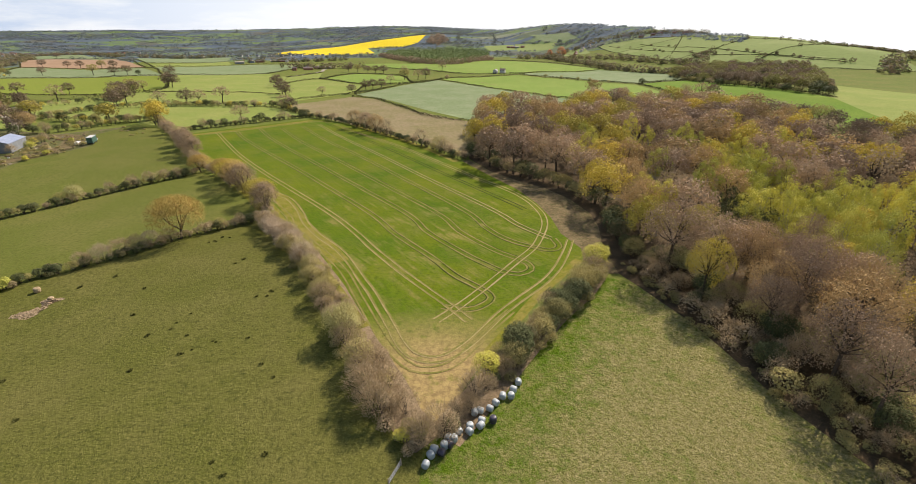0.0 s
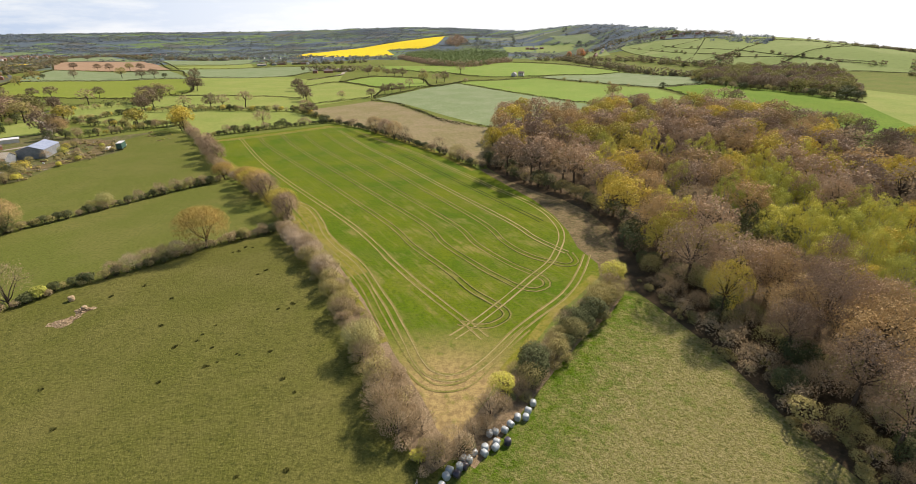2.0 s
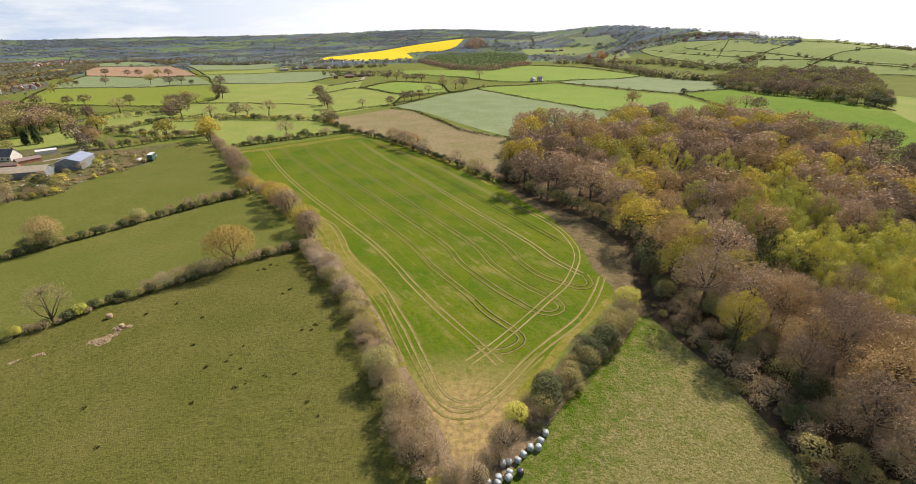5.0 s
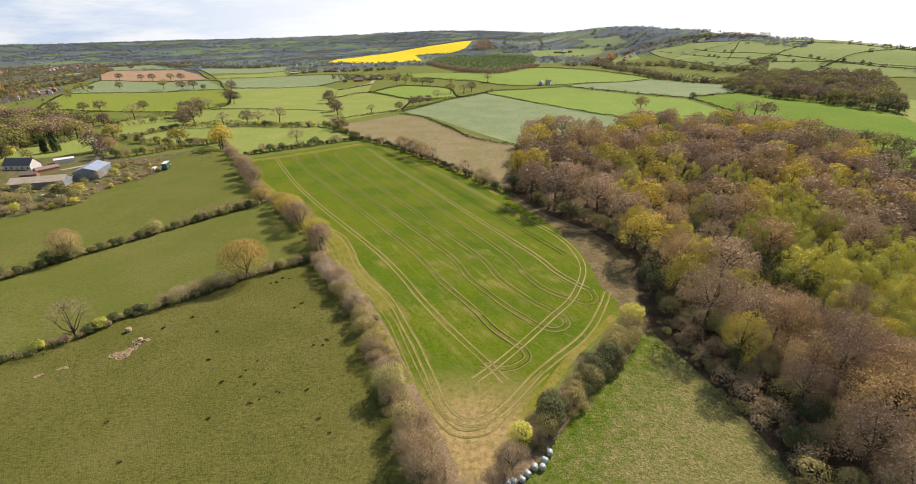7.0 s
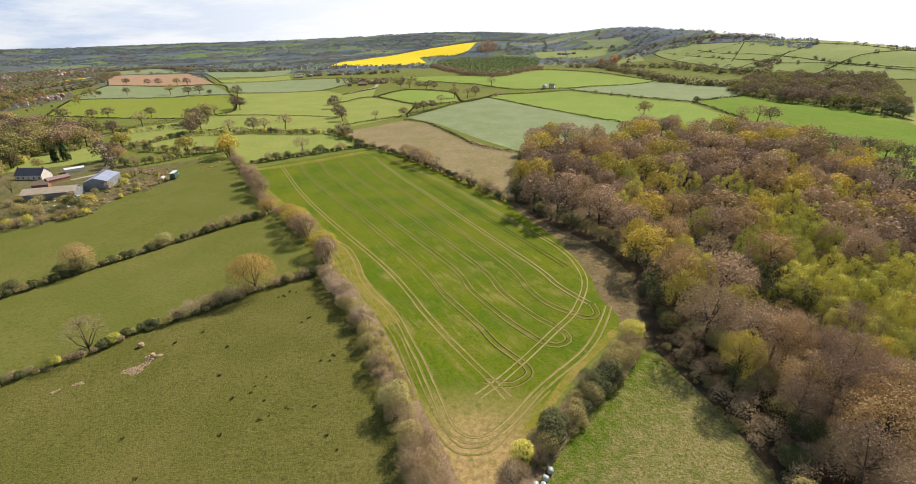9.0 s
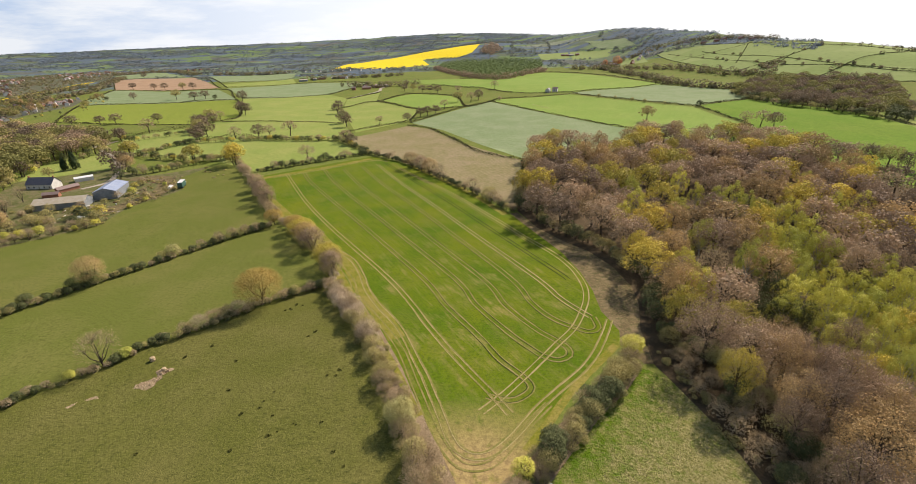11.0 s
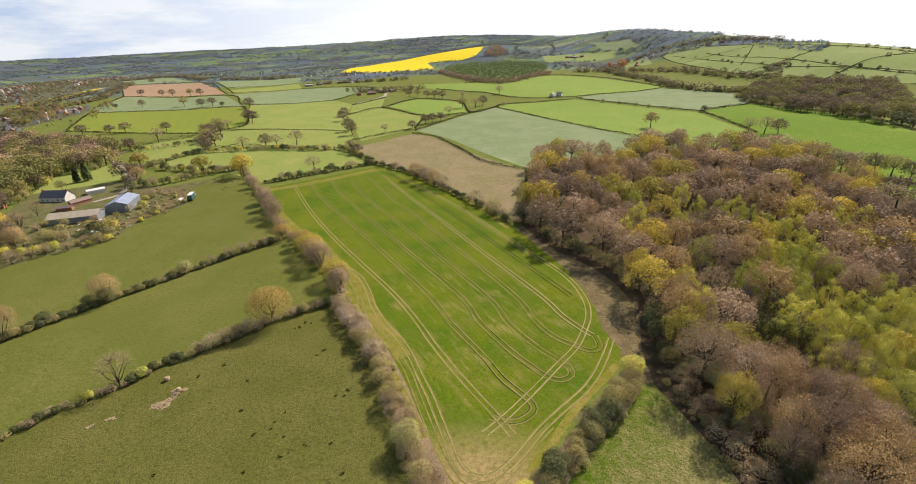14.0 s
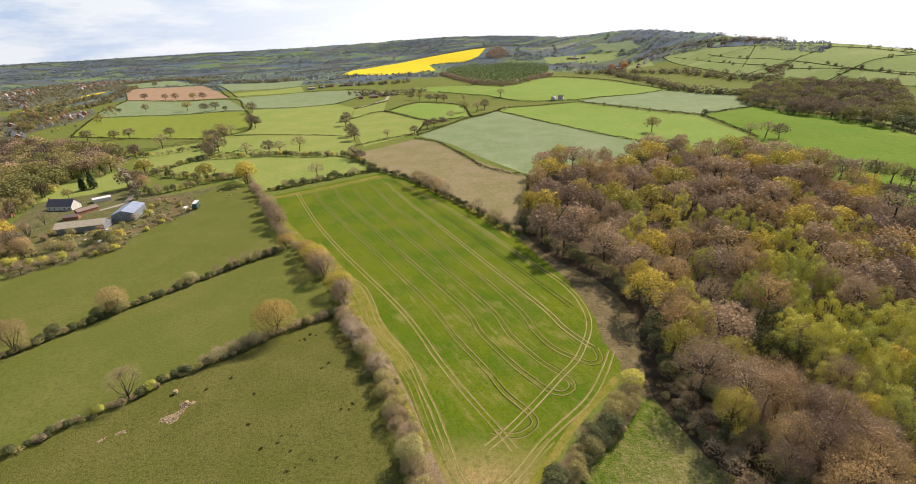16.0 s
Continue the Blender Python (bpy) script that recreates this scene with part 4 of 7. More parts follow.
def stand(ob, x, y, scale=1.0, turn=None, rng=random, tall=1.0):
    """The pose of a plant on the ground."""
    m = pose(x, y, float(height(x, y)), 0, 0, rng.uniform(0, 360) if turn is None else turn)
    return m @ Matrix.Diagonal((scale, scale, scale * tall, 1))


def plant(ob, x, y, scale=1.0, label="", group="", tall=1.0):
    """A copy of a plant, set on the ground, with its own size."""
    c = copy_thing(ob, pose(0, 0, 0))
    c.location = (x, y, float(height(x, y)))
    c.rotation_euler = (0, 0, random.uniform(0, 6.283))
    c.scale = (scale, scale, scale * tall)
    return tagged(c, label, group=group)


KIND = {}
BIG = dict(n_tip=52, clear=0.02)
for key, name, label, wide, args in (
    ("brown", "oak_tree", "bare oak tree with brown swelling buds", 12.5, dict(leaf="twig_brown", kind="leafy", n_leaf=2600, size=0.28, n_twig=900)),
    ("red", "oak_tree", "bare oak tree with reddish twigs", 12.0, dict(leaf="twig_red", kind="leafy", n_leaf=2600, size=0.28, n_twig=900)),
    ("grey", "ash_tree", "leafless tree with pale grey-brown twigs", 10.5, dict(leaf="twig_grey", kind="airy", n_leaf=300, size=0.26, n_twig=1000)),
    ("gold", "maple_tree", "tree in young golden-olive leaf", 11.5, dict(leaf="leaf_gold", kind="leafy", n_leaf=2600, size=0.20, n_twig=700)),
    ("oak", "oak_tree", "spreading oak in young golden leaf", 14.5, dict(leaf="leaf_gold", kind="leafy", n_leaf=2600, size=0.28, n_twig=1600, lumps=26)),
    ("amber", "oak_tree", "spreading oak with amber-brown budding twigs", 13.0, dict(leaf="leaf_amber", kind="leafy", n_leaf=4400, size=0.24, n_twig=2000, lumps=26)),
    ("orange", "beech_tree", "copper beech in orange-red young leaf", 12.0, dict(leaf="leaf_orange", kind="leafy", n_leaf=900, size=0.5, n_twig=0)),
):
    args = {**(dict(n_tip=80, clear=0.12) if key in ("oak", "amber") else BIG), **args}
    for i in range(3):
        t = tree(name, 11 + 7 * i + len(KIND), 12.6, wide * (0.88 + 0.12 * i), **args)
        KIND[key, i] = tagged(t, label, "tree")
for key, name, label, leaf, wide, tall, deep, n_puff, fuzz, bark, shell, hug in (  # e_: beside the meadow, n_: beside the wheat, c_: deep in the wood, f_: far off
    ("brown", "woodland_oak", "bare oak of the wood with orange-brown buds", "twig_brown", 10.0, 13.6, 4.5, 22, 0.42, "bark", 0.26, 0.6),
    ("red", "woodland_oak", "bare oak of the wood with reddish grey twigs", "twig_red", 10.0, 13.8, 4.6, 22, 0.42, "bark", 0.28, 0.55),
    ("gold", "woodland_maple", "woodland tree in young golden-olive leaf", "leaf_gold", 10.0, 13.4, 4.6, 22, 0.3, "bark", 0.2, 0.7),
    ("birch", "birch_tree", "birch tree in fresh yellow-green leaf", "leaf_green", 10.0, 13.2, 5.6, 15, 0.4, "birch_bark", 0.05, 0.9),
    ("ash", "ash_tree", "leafless grey ash of the wood", "twig_grey", 10.0, 13.8, 5.2, 36, 0.9, "bark", 0.3, 0.1),
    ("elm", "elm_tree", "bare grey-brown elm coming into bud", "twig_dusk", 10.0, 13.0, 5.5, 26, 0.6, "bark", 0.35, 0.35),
    ("moss", "woodland_maple", "woodland tree in moss-green young leaf", "leaf_moss", 10.0, 13.4, 4.8, 26, 0.3, "bark", 0.3, 0.5),
    ("olive", "woodland_maple", "woodland tree coming into olive leaf", "leaf_olive", 10.0, 13.4, 4.8, 26, 0.4, "bark", 0.35, 0.4),
    ("dark", "holly_tree", "dark evergreen tree in the wood", "leaf_dark", 10.0, 9.5, 4.6, 20, 0.3, "bark", 0.3, 0.6),
):
    for i in range(3):
        for level, n, size in (("e_", 5200, 0.23), ("n_", 3000, 0.36), ("c_", 1350, 0.55), ("f_", 560, 0.84)):
            if key == "ash":
                n = int(n * 0.5)
            t = wood_tree(name, 211 + 5 * i + 17 * len(KIND), leaf, wide, tall * (0.95 + 0.05 * i), deep * (0.92 + 0.08 * i), n_puff, n, size, fuzz, bark, shell=shell, hug=hug)
            KIND[level + key, i] = tagged(t, label, "tree")
for key, label, leaf, args in (
    ("hawthorn", "hawthorn bush coming into leaf", "leaf_olive", dict()),
    ("thorn", "leafless brown thorn bush", "twig_grey", dict(n_leaf=230, n_twig=260)),
    ("blossom", "blackthorn bush in pale blossom", "leaf_pink", dict(n_twig=260)),
    ("holly", "dark evergreen holly bush", "leaf_dark", dict(n_leaf=480, n_twig=0, size=0.28)),
    ("sallow", "sallow bush with lime-yellow catkins", "leaf_lime", dict(n_leaf=620, size=0.2)),
    ("bramble", "low bramble and scrub", "leaf_olive", dict(wide=3.2, tall=1.3, n_leaf=170, size=0.3, n_twig=60)),
    ("fresh", "bush in fresh green leaf", "leaf_green", dict(n_leaf=620, size=0.22, n_twig=60)),
):
    for i in range(2):
        KIND[key, i] = tagged(bush(key + "_bush", 40 + i + 3 * len(KIND), leaf, **args), label, "bush")
for key, label, leaf, args in (
    ("big_hawthorn", "tall hawthorn coming into leaf", "leaf_olive", dict(n_leaf=1000, n_twig=350, size=0.185)),
    ("big_thorn", "tall leafless thorn thicket", "twig_grey", dict(n_leaf=600, n_twig=650, size=0.165)),
    ("big_blossom", "tall blackthorn in pale blossom", "leaf_pink", dict(n_leaf=900, n_twig=600, size=0.165)),
    ("big_holly", "tall dark evergreen holly", "leaf_dark", dict(n_leaf=1250, n_twig=80, size=0.27)),
    ("big_sallow", "sallow with lime-yellow catkins", "leaf_lime", dict(n_leaf=900, n_twig=300, size=0.24)),
    ("big_fresh", "tall bush in fresh green leaf", "leaf_green", dict(n_leaf=1100, n_twig=200, size=0.26)),
    ("big_pale", "tall sallow in pale green catkins", "leaf_pale", dict(n_leaf=1700, n_twig=500, size=0.17)),
    ("mid_hawthorn", "tall hedge hawthorn coming into leaf", "leaf_olive", dict(n_leaf=360, n_twig=90, size=0.36)),
    ("mid_thorn", "tall leafless hedge thorn", "twig_grey", dict(n_leaf=240, n_twig=220, size=0.34)),
    ("mid_holly", "tall dark hedge holly", "leaf_dark", dict(n_leaf=460, n_twig=0, size=0.4)),
    ("mid_gold", "hedge maple in golden leaf", "leaf_gold", dict(n_leaf=420, n_twig=0, size=0.36)),
):
    for i in range(2):
        args.setdefault("size", 0.2)
        KIND[key, i] = tagged(bush(key[4:] + "_thicket", 90 + i + 3 * len(KIND), leaf, 5.4, 4.8, **args), label, "shrub")


def grow(key, x, y, scale=1.0, label="", group="", tall=1.0):
    """Plants one of a kind; far kinds that stand nearer take the finer build."""
    if key[:2] == "f_" and math.hypot(x, y) < 350:
        key = "c_" + key[2:]
    i = random.randrange(3 if (key, 2) in KIND else 2)
    return plant(KIND[key, i], x, y, scale, label, group, tall)


# the wood
WOOD = [(12, 196), (9, 189), (18, 174), (27, 161), (37, 148), (42, 134), (44, 121), (44, 108), (43, 92), (50, 66), (53, 46), (57, 28), (95, 25), (260, 120), (240, 190), (178, 225), (176, 268), (160, 330), (97, 346), (70, 302), (50, 306), (28, 312), (17, 288), (13, 250), (14, 225)]
EDGE = [(7, 238), (5, 204), (7, 191), (15.5, 173), (24, 159.5), (32, 150), (38, 137), (41, 124), (40.5, 113), (38.5, 101), (40, 90), (43, 80), (46.5, 64), (49, 48), (54, 32)]
# crowns that stand out of the canopy: place and width of each
CROWNS = (
    ("gold", [(21, 271, 15), (31, 309, 12), (52, 205, 14), (68, 279, 14), (80, 301, 14), (93, 309, 14), (66, 213, 14), (85, 239, 16), (64, 187, 12), (52, 158, 13), (43, 126, 12), (141, 314, 15), (138, 275, 14), (147, 268, 15), (159, 278, 13),
             (176, 291, 14), (129, 225, 15), (117, 187, 11), (130, 187, 13), (150, 206, 11), (114, 147, 12), (129, 148, 10), (112, 179, 12), (90, 161, 9), (88, 93, 9), (74, 78, 7), (47, 76, 7)]),
    ("red", [(18, 233, 14), (33, 250, 16), (27, 213, 15), (38, 296, 15), (13, 179, 13), (21, 168, 13), (27, 187, 12), (38, 208, 12), (66, 248, 16), (84, 268, 17), (103, 316, 17), (98, 338, 17), (78, 215, 15), (100, 261, 15), (87, 220, 12), (43, 177, 11),
            (35, 158, 14), (43, 148, 13), (57, 173, 9), (46, 89, 12), (52, 83, 12), (56, 106, 13), (152, 313, 18), (165, 305, 17), (112, 261, 17), (122, 260, 15), (134, 243, 17), (150, 250, 18)]),
    ("red", [(177, 262, 16), (113, 226, 16), (96, 226, 14), (99, 205, 13), (117, 210, 14), (122, 184, 12), (111, 165, 12), (140, 206, 13), (146, 195, 14), (135, 172, 14), (106, 144, 12), (123, 149, 13), (68, 143, 13), (99, 133, 10), (109, 133, 13), (118, 136, 11),
             (98, 122, 10), (107, 127, 10), (75, 88, 8), (59, 82, 9), (64, 79, 8), (66, 76, 9), (69, 72, 8), (58, 67, 9), (68, 68, 9)]),
    ("ash", [(49, 292, 16), (123, 315, 16), (130, 306, 15), (172, 300, 14), (160, 202, 14)]),
    ("brown", [(34, 224, 11), (53, 236, 12), (69, 236, 12), (34, 173, 10), (60, 159, 11), (68, 162, 11), (50, 119, 10), (53, 137, 10), (47, 109, 10), (170, 272, 17), (153, 242, 14), (105, 226, 13), (104, 197, 13), (107, 187, 14), (119, 159, 11), (133, 160, 13),
              (79, 161, 16), (78, 144, 13), (76, 124, 12), (61, 89, 8), (57, 80, 9), (55, 69, 9), (60, 58, 11), (65, 63, 10)]),
    ("birch", [(47, 209), (54, 196), (75, 201), (68, 179), (79, 190), (51, 176), (44, 167), (54, 129), (64, 143), (54, 118), (51, 108), (131, 208), (119, 168), (131, 172), (86, 187), (90, 182), (94, 179), (100, 179), (100, 168), (105, 168),
              (83, 142), (90, 151), (92, 147), (100, 155), (99, 148), (90, 139), (95, 135), (84, 130), (98, 140), (96, 129), (70, 124), (84, 124), (89, 118), (80, 115), (75, 111), (74, 105), (69, 102), (83, 107), (91, 112), (95, 113)]),
    ("birch", [(102, 119), (98, 109), (77, 100), (82, 99), (75, 94), (87, 101), (97, 103), (84, 92), (72, 89), (75, 83), (80, 86), (80, 80), (75, 74), (92, 96), (103, 111), (108, 118), (104, 104), (89, 88), (95, 92)]),
    ("dark", [(76, 228, 8), (67, 104, 8), (73, 114, 8), (72, 100, 7)]),
)


def wood_crown(key, x, y, wide):
    """One tree of the wood, its crown as wide as given, its height that of the canopy."""
    s = wide / 10
    near = math.hypot(x, y) < 168
    high = random.uniform(0.9, 1.08) * (0.72 + 0.028 * min(wide, 14)) if key != "birch" else random.uniform(0.74, 1.12)
    grow(("e_" if near and y < 98 and x < 82 else "n_" if near else "c_") + key, x, y, s, group="trees of the wood", tall=high / s)


STOOD = []
for key, spots in CROWNS:
    for x, y, *w in spots:
        w = w[0] if w else random.uniform(5.6, 7.6)
        STOOD.append((x, y, w))
        wood_crown(key, x, y, w)
for gy in np.arange(22, 340, 5.0):
    for gx in np.arange(0, 262, 5.0):
        x, y = gx + random.uniform(-2.2, 2.2), gy + random.uniform(-2.2, 2.2)
        if not inside(np.array([(x, y)]), WOOD)[0] or x > 0.86 * y + 50:
            continue
        n1, n2 = noise.noise((x / 40, y / 40, 1.7)), noise.noise((x / 15, y / 15, 7.3))
        grove = math.exp(-((x - 100) / 30) ** 2 - ((y - 108) / 34) ** 2)
        if grove + 0.45 * n2 > 0.5:
            key, w = random.choice(("birch", "birch", "birch", "red")), random.uniform(6.0, 8.0)
        elif n2 > 0.3:
            key, w = random.choice(("gold", "gold", "birch", "brown")), random.uniform(7.0, 11.0)
        elif n2 < -0.36:
            key, w = random.choice(("ash", "red", "dark")), random.uniform(8.0, 10.0)
        else:
            key, w = random.choice(("brown", "red", "red", "red", "gold", "brown")), random.uniform(8.0, 12.5)
        if x > 0.55 * y + 42 and key != "birch":
            key = random.choice(("elm", "elm", "ash", "red", "elm", "gold"))
        if all(math.hypot(x - a, y - b) > 0.47 * (w + c) for a, b, c in STOOD):
            STOOD.append((x, y, w))
            wood_crown(key, x, y, w)
for x, y in along(EDGE, 4.0)[0]:
    x, y, w = x + random.uniform(3.0, 6.0), y + random.uniform(-1, 1), random.uniform(7.0, 9.5)
    if all(math.hypot(x - a, y - b) > 0.40 * (w + c) for a, b, c in STOOD):
        STOOD.append((x, y, w))
        wood_crown(random.choice(("brown", "red", "red", "gold")), x, y, w)
for x, y in along([(45, 92), (46, 82), (50, 66), (53, 50), (58, 36)], 2.4)[0]:
    for k in range(2):
        grow(random.choice(("big_thorn", "big_hawthorn", "big_thorn", "big_holly", "big_pale")), x + random.uniform(0.5, 10), y + random.uniform(-2, 2), random.uniform(0.8, 1.35), group="undergrowth of the wood")
edge_line, _ = along(EDGE, 2.5)
for x, y in edge_line:
    key = random.choice(("big_thorn", "big_hawthorn", "big_thorn", "big_holly", "big_thorn") if y < 105 else ("mid_thorn", "mid_hawthorn", "mid_holly", "mid_hawthorn"))
    grow(key, x + random.uniform(0.0, 4.5), y + random.uniform(-2, 2), random.uniform(0.5, 1.0) + (0.3 if y > 95 else 0.0), group="undergrowth of the wood")
for x, y in along([(43.5, 96), (41, 90), (43, 80), (46.5, 64), (49, 48), (54, 32)], 2.6)[0]:
    grow(random.choice(("mid_hawthorn", "mid_thorn", "hawthorn", "mid_thorn")), x + random.uniform(-2.0, 3.0), y + random.uniform(-1.5, 1.5), random.uniform(0.45, 0.95), group="undergrowth of the wood")
for x, y in along([(40, 92), (41.5, 82), (45.5, 64), (48, 48), (52, 32)], 1.0)[0]:
    grow(random.choice(("bramble", "mid_thorn", "bramble", "hawthorn")), x + random.uniform(-3.4, 2.5), y + random.uniform(-1.5, 1.5), random.uniform(0.4, 0.85), group="undergrowth of the wood")

# ---- hedges ----
H1 = [(-5, 41.5), (-9, 46), (-13, 54), (-19, 65), (-24, 74), (-29, 83.5), (-36, 95), (-45, 108), (-53, 119), (-63, 138), (-87, 165), (-115, 196), (-147, 240), (-184, 290)]
H2 = [(-2, 43.5), (1.5, 48.5), (6.5, 56), (12.5, 64.5), (18, 72), (25, 80.5), (29.5, 87.5)]
H3 = [(-55, 122), (-66, 113.5), (-74, 106), (-80, 98), (-91, 88), (-96.5, 79.5), (-105, 69), (-116, 55), (-150, 15)]
H4 = [(-100, 171), (-110, 158.5), (-120, 144), (-127, 133), (-135, 120.5), (-145, 104), (-158, 82), (-187, 40)]
H5 = [(-153, 260), (-134, 276), (-116, 291), (-95, 306)]
H6 = [(-96, 307), (-64, 279), (-22, 225), (3, 190)]


def beside(line, d):
    """A line shifted sideways, to the left of its way."""
    p = np.array(line, float)
    way = np.gradient(p, axis=0)
    way /= np.linalg.norm(way, axis=1)[:, None]
    return [tuple(q) for q in p + np.stack([-way[:, 1], way[:, 0]], 1) * d]


def hedge(line, keys, step, scale, wander, group):
    p, _ = along(line, step)
    for i, (x, y) in enumerate(p):
        key = keys[min(len(keys) - 1, int(i * len(keys) / len(p)))] if isinstance(keys, tuple) else random.choice(keys)
        grow(key, x + random.uniform(-wander, wander), y + random.uniform(-wander, wander), scale * random.uniform(0.75, 1.25), group=group)


# keys in a tuple follow one another along the line, those in a list are mixed
hedge(beside(H1[:9], 0.9), ("thorn", "big_thorn", "big_thorn", "big_thorn", "big_hawthorn", "big_thorn", "big_hawthorn", "big_hawthorn", "big_hawthorn", "big_thorn", "big_hawthorn", "big_blossom",
                            "big_blossom", "big_blossom", "big_thorn"), 2.6, 0.82, 0.7, "bushes of the field hedge")
hedge(beside(H1[:9], -1.4), ("big_thorn", "big_thorn", "big_thorn", "big_hawthorn", "big_thorn", "big_hawthorn", "big_blossom", "big_hawthorn", "big_blossom", "big_blossom", "big_thorn"), 2.8, 0.74, 0.7, "bushes of the field hedge")
hedge(beside(H1[:9], -0.6), ["thorn", "hawthorn", "bramble", "hawthorn"], 1.6, 0.9, 2.6, "bushes of the field hedge")
hedge(H1[8:11], ["hawthorn", "thorn", "blossom"], 2.2, 1.3, 1.4, "bushes of the field hedge")
hedge(H1[10:], ["hawthorn", "thorn", "big_thorn", "blossom"], 2.4, 1.0, 0.8, "bushes of the field hedge")
hedge(H2[:3], ["thorn", "hawthorn", "big_thorn", "holly", "big_hawthorn"], 1.5, 0.8, 0.9, "bushes beside the bales")
hedge(beside(H2[2:], -0.9), ["big_holly", "big_thorn", "big_holly", "big_hawthorn", "big_hawthorn"], 2.0, 0.92, 0.8, "bushes beside the bales")
hedge(beside(H2[2:], 0.9), ["big_thorn", "big_hawthorn", "big_holly", "big_thorn"], 2.3, 0.85, 0.8, "bushes beside the bales")
hedge(H2[2:], ["thorn", "hawthorn", "holly", "bramble"], 1.6, 0.9, 2.6, "bushes beside the bales")
hedge(H3[:3], ["thorn", "holly", "thorn"], 1.5, 1.0, 0.6, "bushes of the pasture hedge")
hedge(H3[2:], ["holly", "hawthorn", "thorn", "thorn", "holly", "bramble"], 1.4, 0.85, 0.8, "bushes of the pasture hedge")
hedge(H4, ["holly", "hawthorn", "thorn", "thorn", "holly"], 1.5, 1.0, 0.7, "bushes of the far pasture hedge")
hedge(H5, ["holly", "hawthorn", "holly", "mid_holly", "mid_thorn"], 1.6, 1.0, 0.6, "bushes of the top hedge")
hedge(H6, ["hawthorn", "holly", "holly", "mid_thorn"], 2.1, 1.1, 0.8, "bushes of the far hedge")
for (x, y), key, s, label in (
        ((4.4, 55.0), "big_sallow", 0.92, "bright yellow-leaved bush beside the bales"), ((30.5, 90), "big_sallow", 1.3, "lime-yellow tree in blossom at the field corner"), ((28.5, 87), "big_thorn", 1.0, ""),
        ((-19.5, 65), "big_pale", 1.32, "tall pale green bush bulging from the hedge"), ((-7.2, 43.2), "fresh", 0.8, "bush in fresh green leaf at the hedge end"), ((-13.5, 51), "big_thorn", 1.15, ""), ((-10.5, 47.5), "big_thorn", 1.1, ""),
        ((-35, 93.5), "big_blossom", 1.15, ""), ((-40, 101), "big_blossom", 1.1, ""), ((-43, 107), "big_thorn", 1.0, ""), ((-15.5, 57), "big_hawthorn", 1.1, ""),
        ((-73, 107), "big_thorn", 0.8, ""), ((-76, 104), "big_blossom", 0.9, "grey blackthorn thicket by the oak"), ((-78, 101), "big_thorn", 0.95, ""), ((-80, 98.5), "big_thorn", 1.0, ""), ((-82.5, 96), "big_blossom", 0.9, ""), ((-85, 93.5), "big_thorn", 0.8, ""), ((-64, 115), "big_hawthorn", 0.7, ""), ((-60, 118), "big_thorn", 0.7, ""),
        ((-104, 166), "big_thorn", 0.8, ""), ((-107, 162.5), "big_thorn", 0.9, ""), ((-110, 159), "big_thorn", 0.95, ""), ((-113, 154), "big_thorn", 0.95, ""), ((-117, 149), "big_thorn", 0.8, ""), ((-123, 141), "big_pale", 1.1, "pale green sallow in the hedge"), ((-125, 138), "big_hawthorn", 0.8, ""), ((-137, 119), "big_holly", 1.1, ""), ((-139, 115), "big_holly", 1.0, ""), ((-146, 105), "big_holly", 0.9, ""),
        ((-94, 83), "fresh", 1.2, ""), ((-101, 74), "fresh", 1.1, ""), ((-90, 90), "holly", 1.0, "")):
    grow(key, x, y, s, label)
for (x, y), key, s in (((-71.5, 109), "amber", 0.80), ((-56, 127), "red", 0.66), ((-58, 133), "grey", 0.52), ((-61, 135), "oak", 0.58), ((-70, 145), "red", 0.66), ((-75, 151), "brown", 0.64), ((-80, 158), "oak", 0.6), ((-86, 165), "amber", 0.52),
                       ((-99, 173), "amber", 0.5), ((-113, 196), "red", 0.6), ((-119, 203), "red", 0.66), ((-126, 213), "red", 0.62), ((-133, 222), "red", 0.6), ((-145, 239), "thorn", 1.6), ((-156, 252), "red", 0.5), ((-165, 262), "thorn", 1.6), ((-184, 287), "gold", 0.85), ((-178, 276), "gold", 0.6),
                       ((-97.5, 79.5), "grey", 0.66), ((-116, 57), "brown", 0.68), ((-136.5, 119), "brown", 0.66), ((-150, 96), "brown", 0.74), ((-160, 80), "grey", 0.7),
                       ((-58, 268), "brown", 0.66), ((-50, 259), "red", 0.7), ((-44, 252), "brown", 0.66), ((-37, 244), "grey", 0.6), ((-17, 218), "grey", 0.55), ((-8, 206), "big_hawthorn", 1.2)):
    grow(key, x, y, s * (1.3 if key in ("oak", "amber") else 1.22), tall=0.86 if key in ("oak", "amber") else 1.0)
for line, step in (([(-272, 300), (-270, 322), (-266, 345), (-250, 352), (-222, 353), (-198, 357), (-168, 352)], 3.0), ([(-352, 383), (-328, 372), (-315, 383), (-303, 398), (-298, 424)], 3.6),
                   ([(-232, 256), (-217, 270), (-200, 289), (-190, 297), (-184, 290)], 2.6), ([(-168, 352), (-135, 351), (-110, 325), (-98, 309)], 4.0), ([(-265, 304), (-240, 297), (-215, 291), (-190, 292)], 3.4)):
    hedge(line, ["mid_hawthorn", "mid_holly", "mid_thorn", "mid_holly", "mid_gold", "mid_hawthorn"], step, 0.85, 1.4, "bushes of the upper hedges")
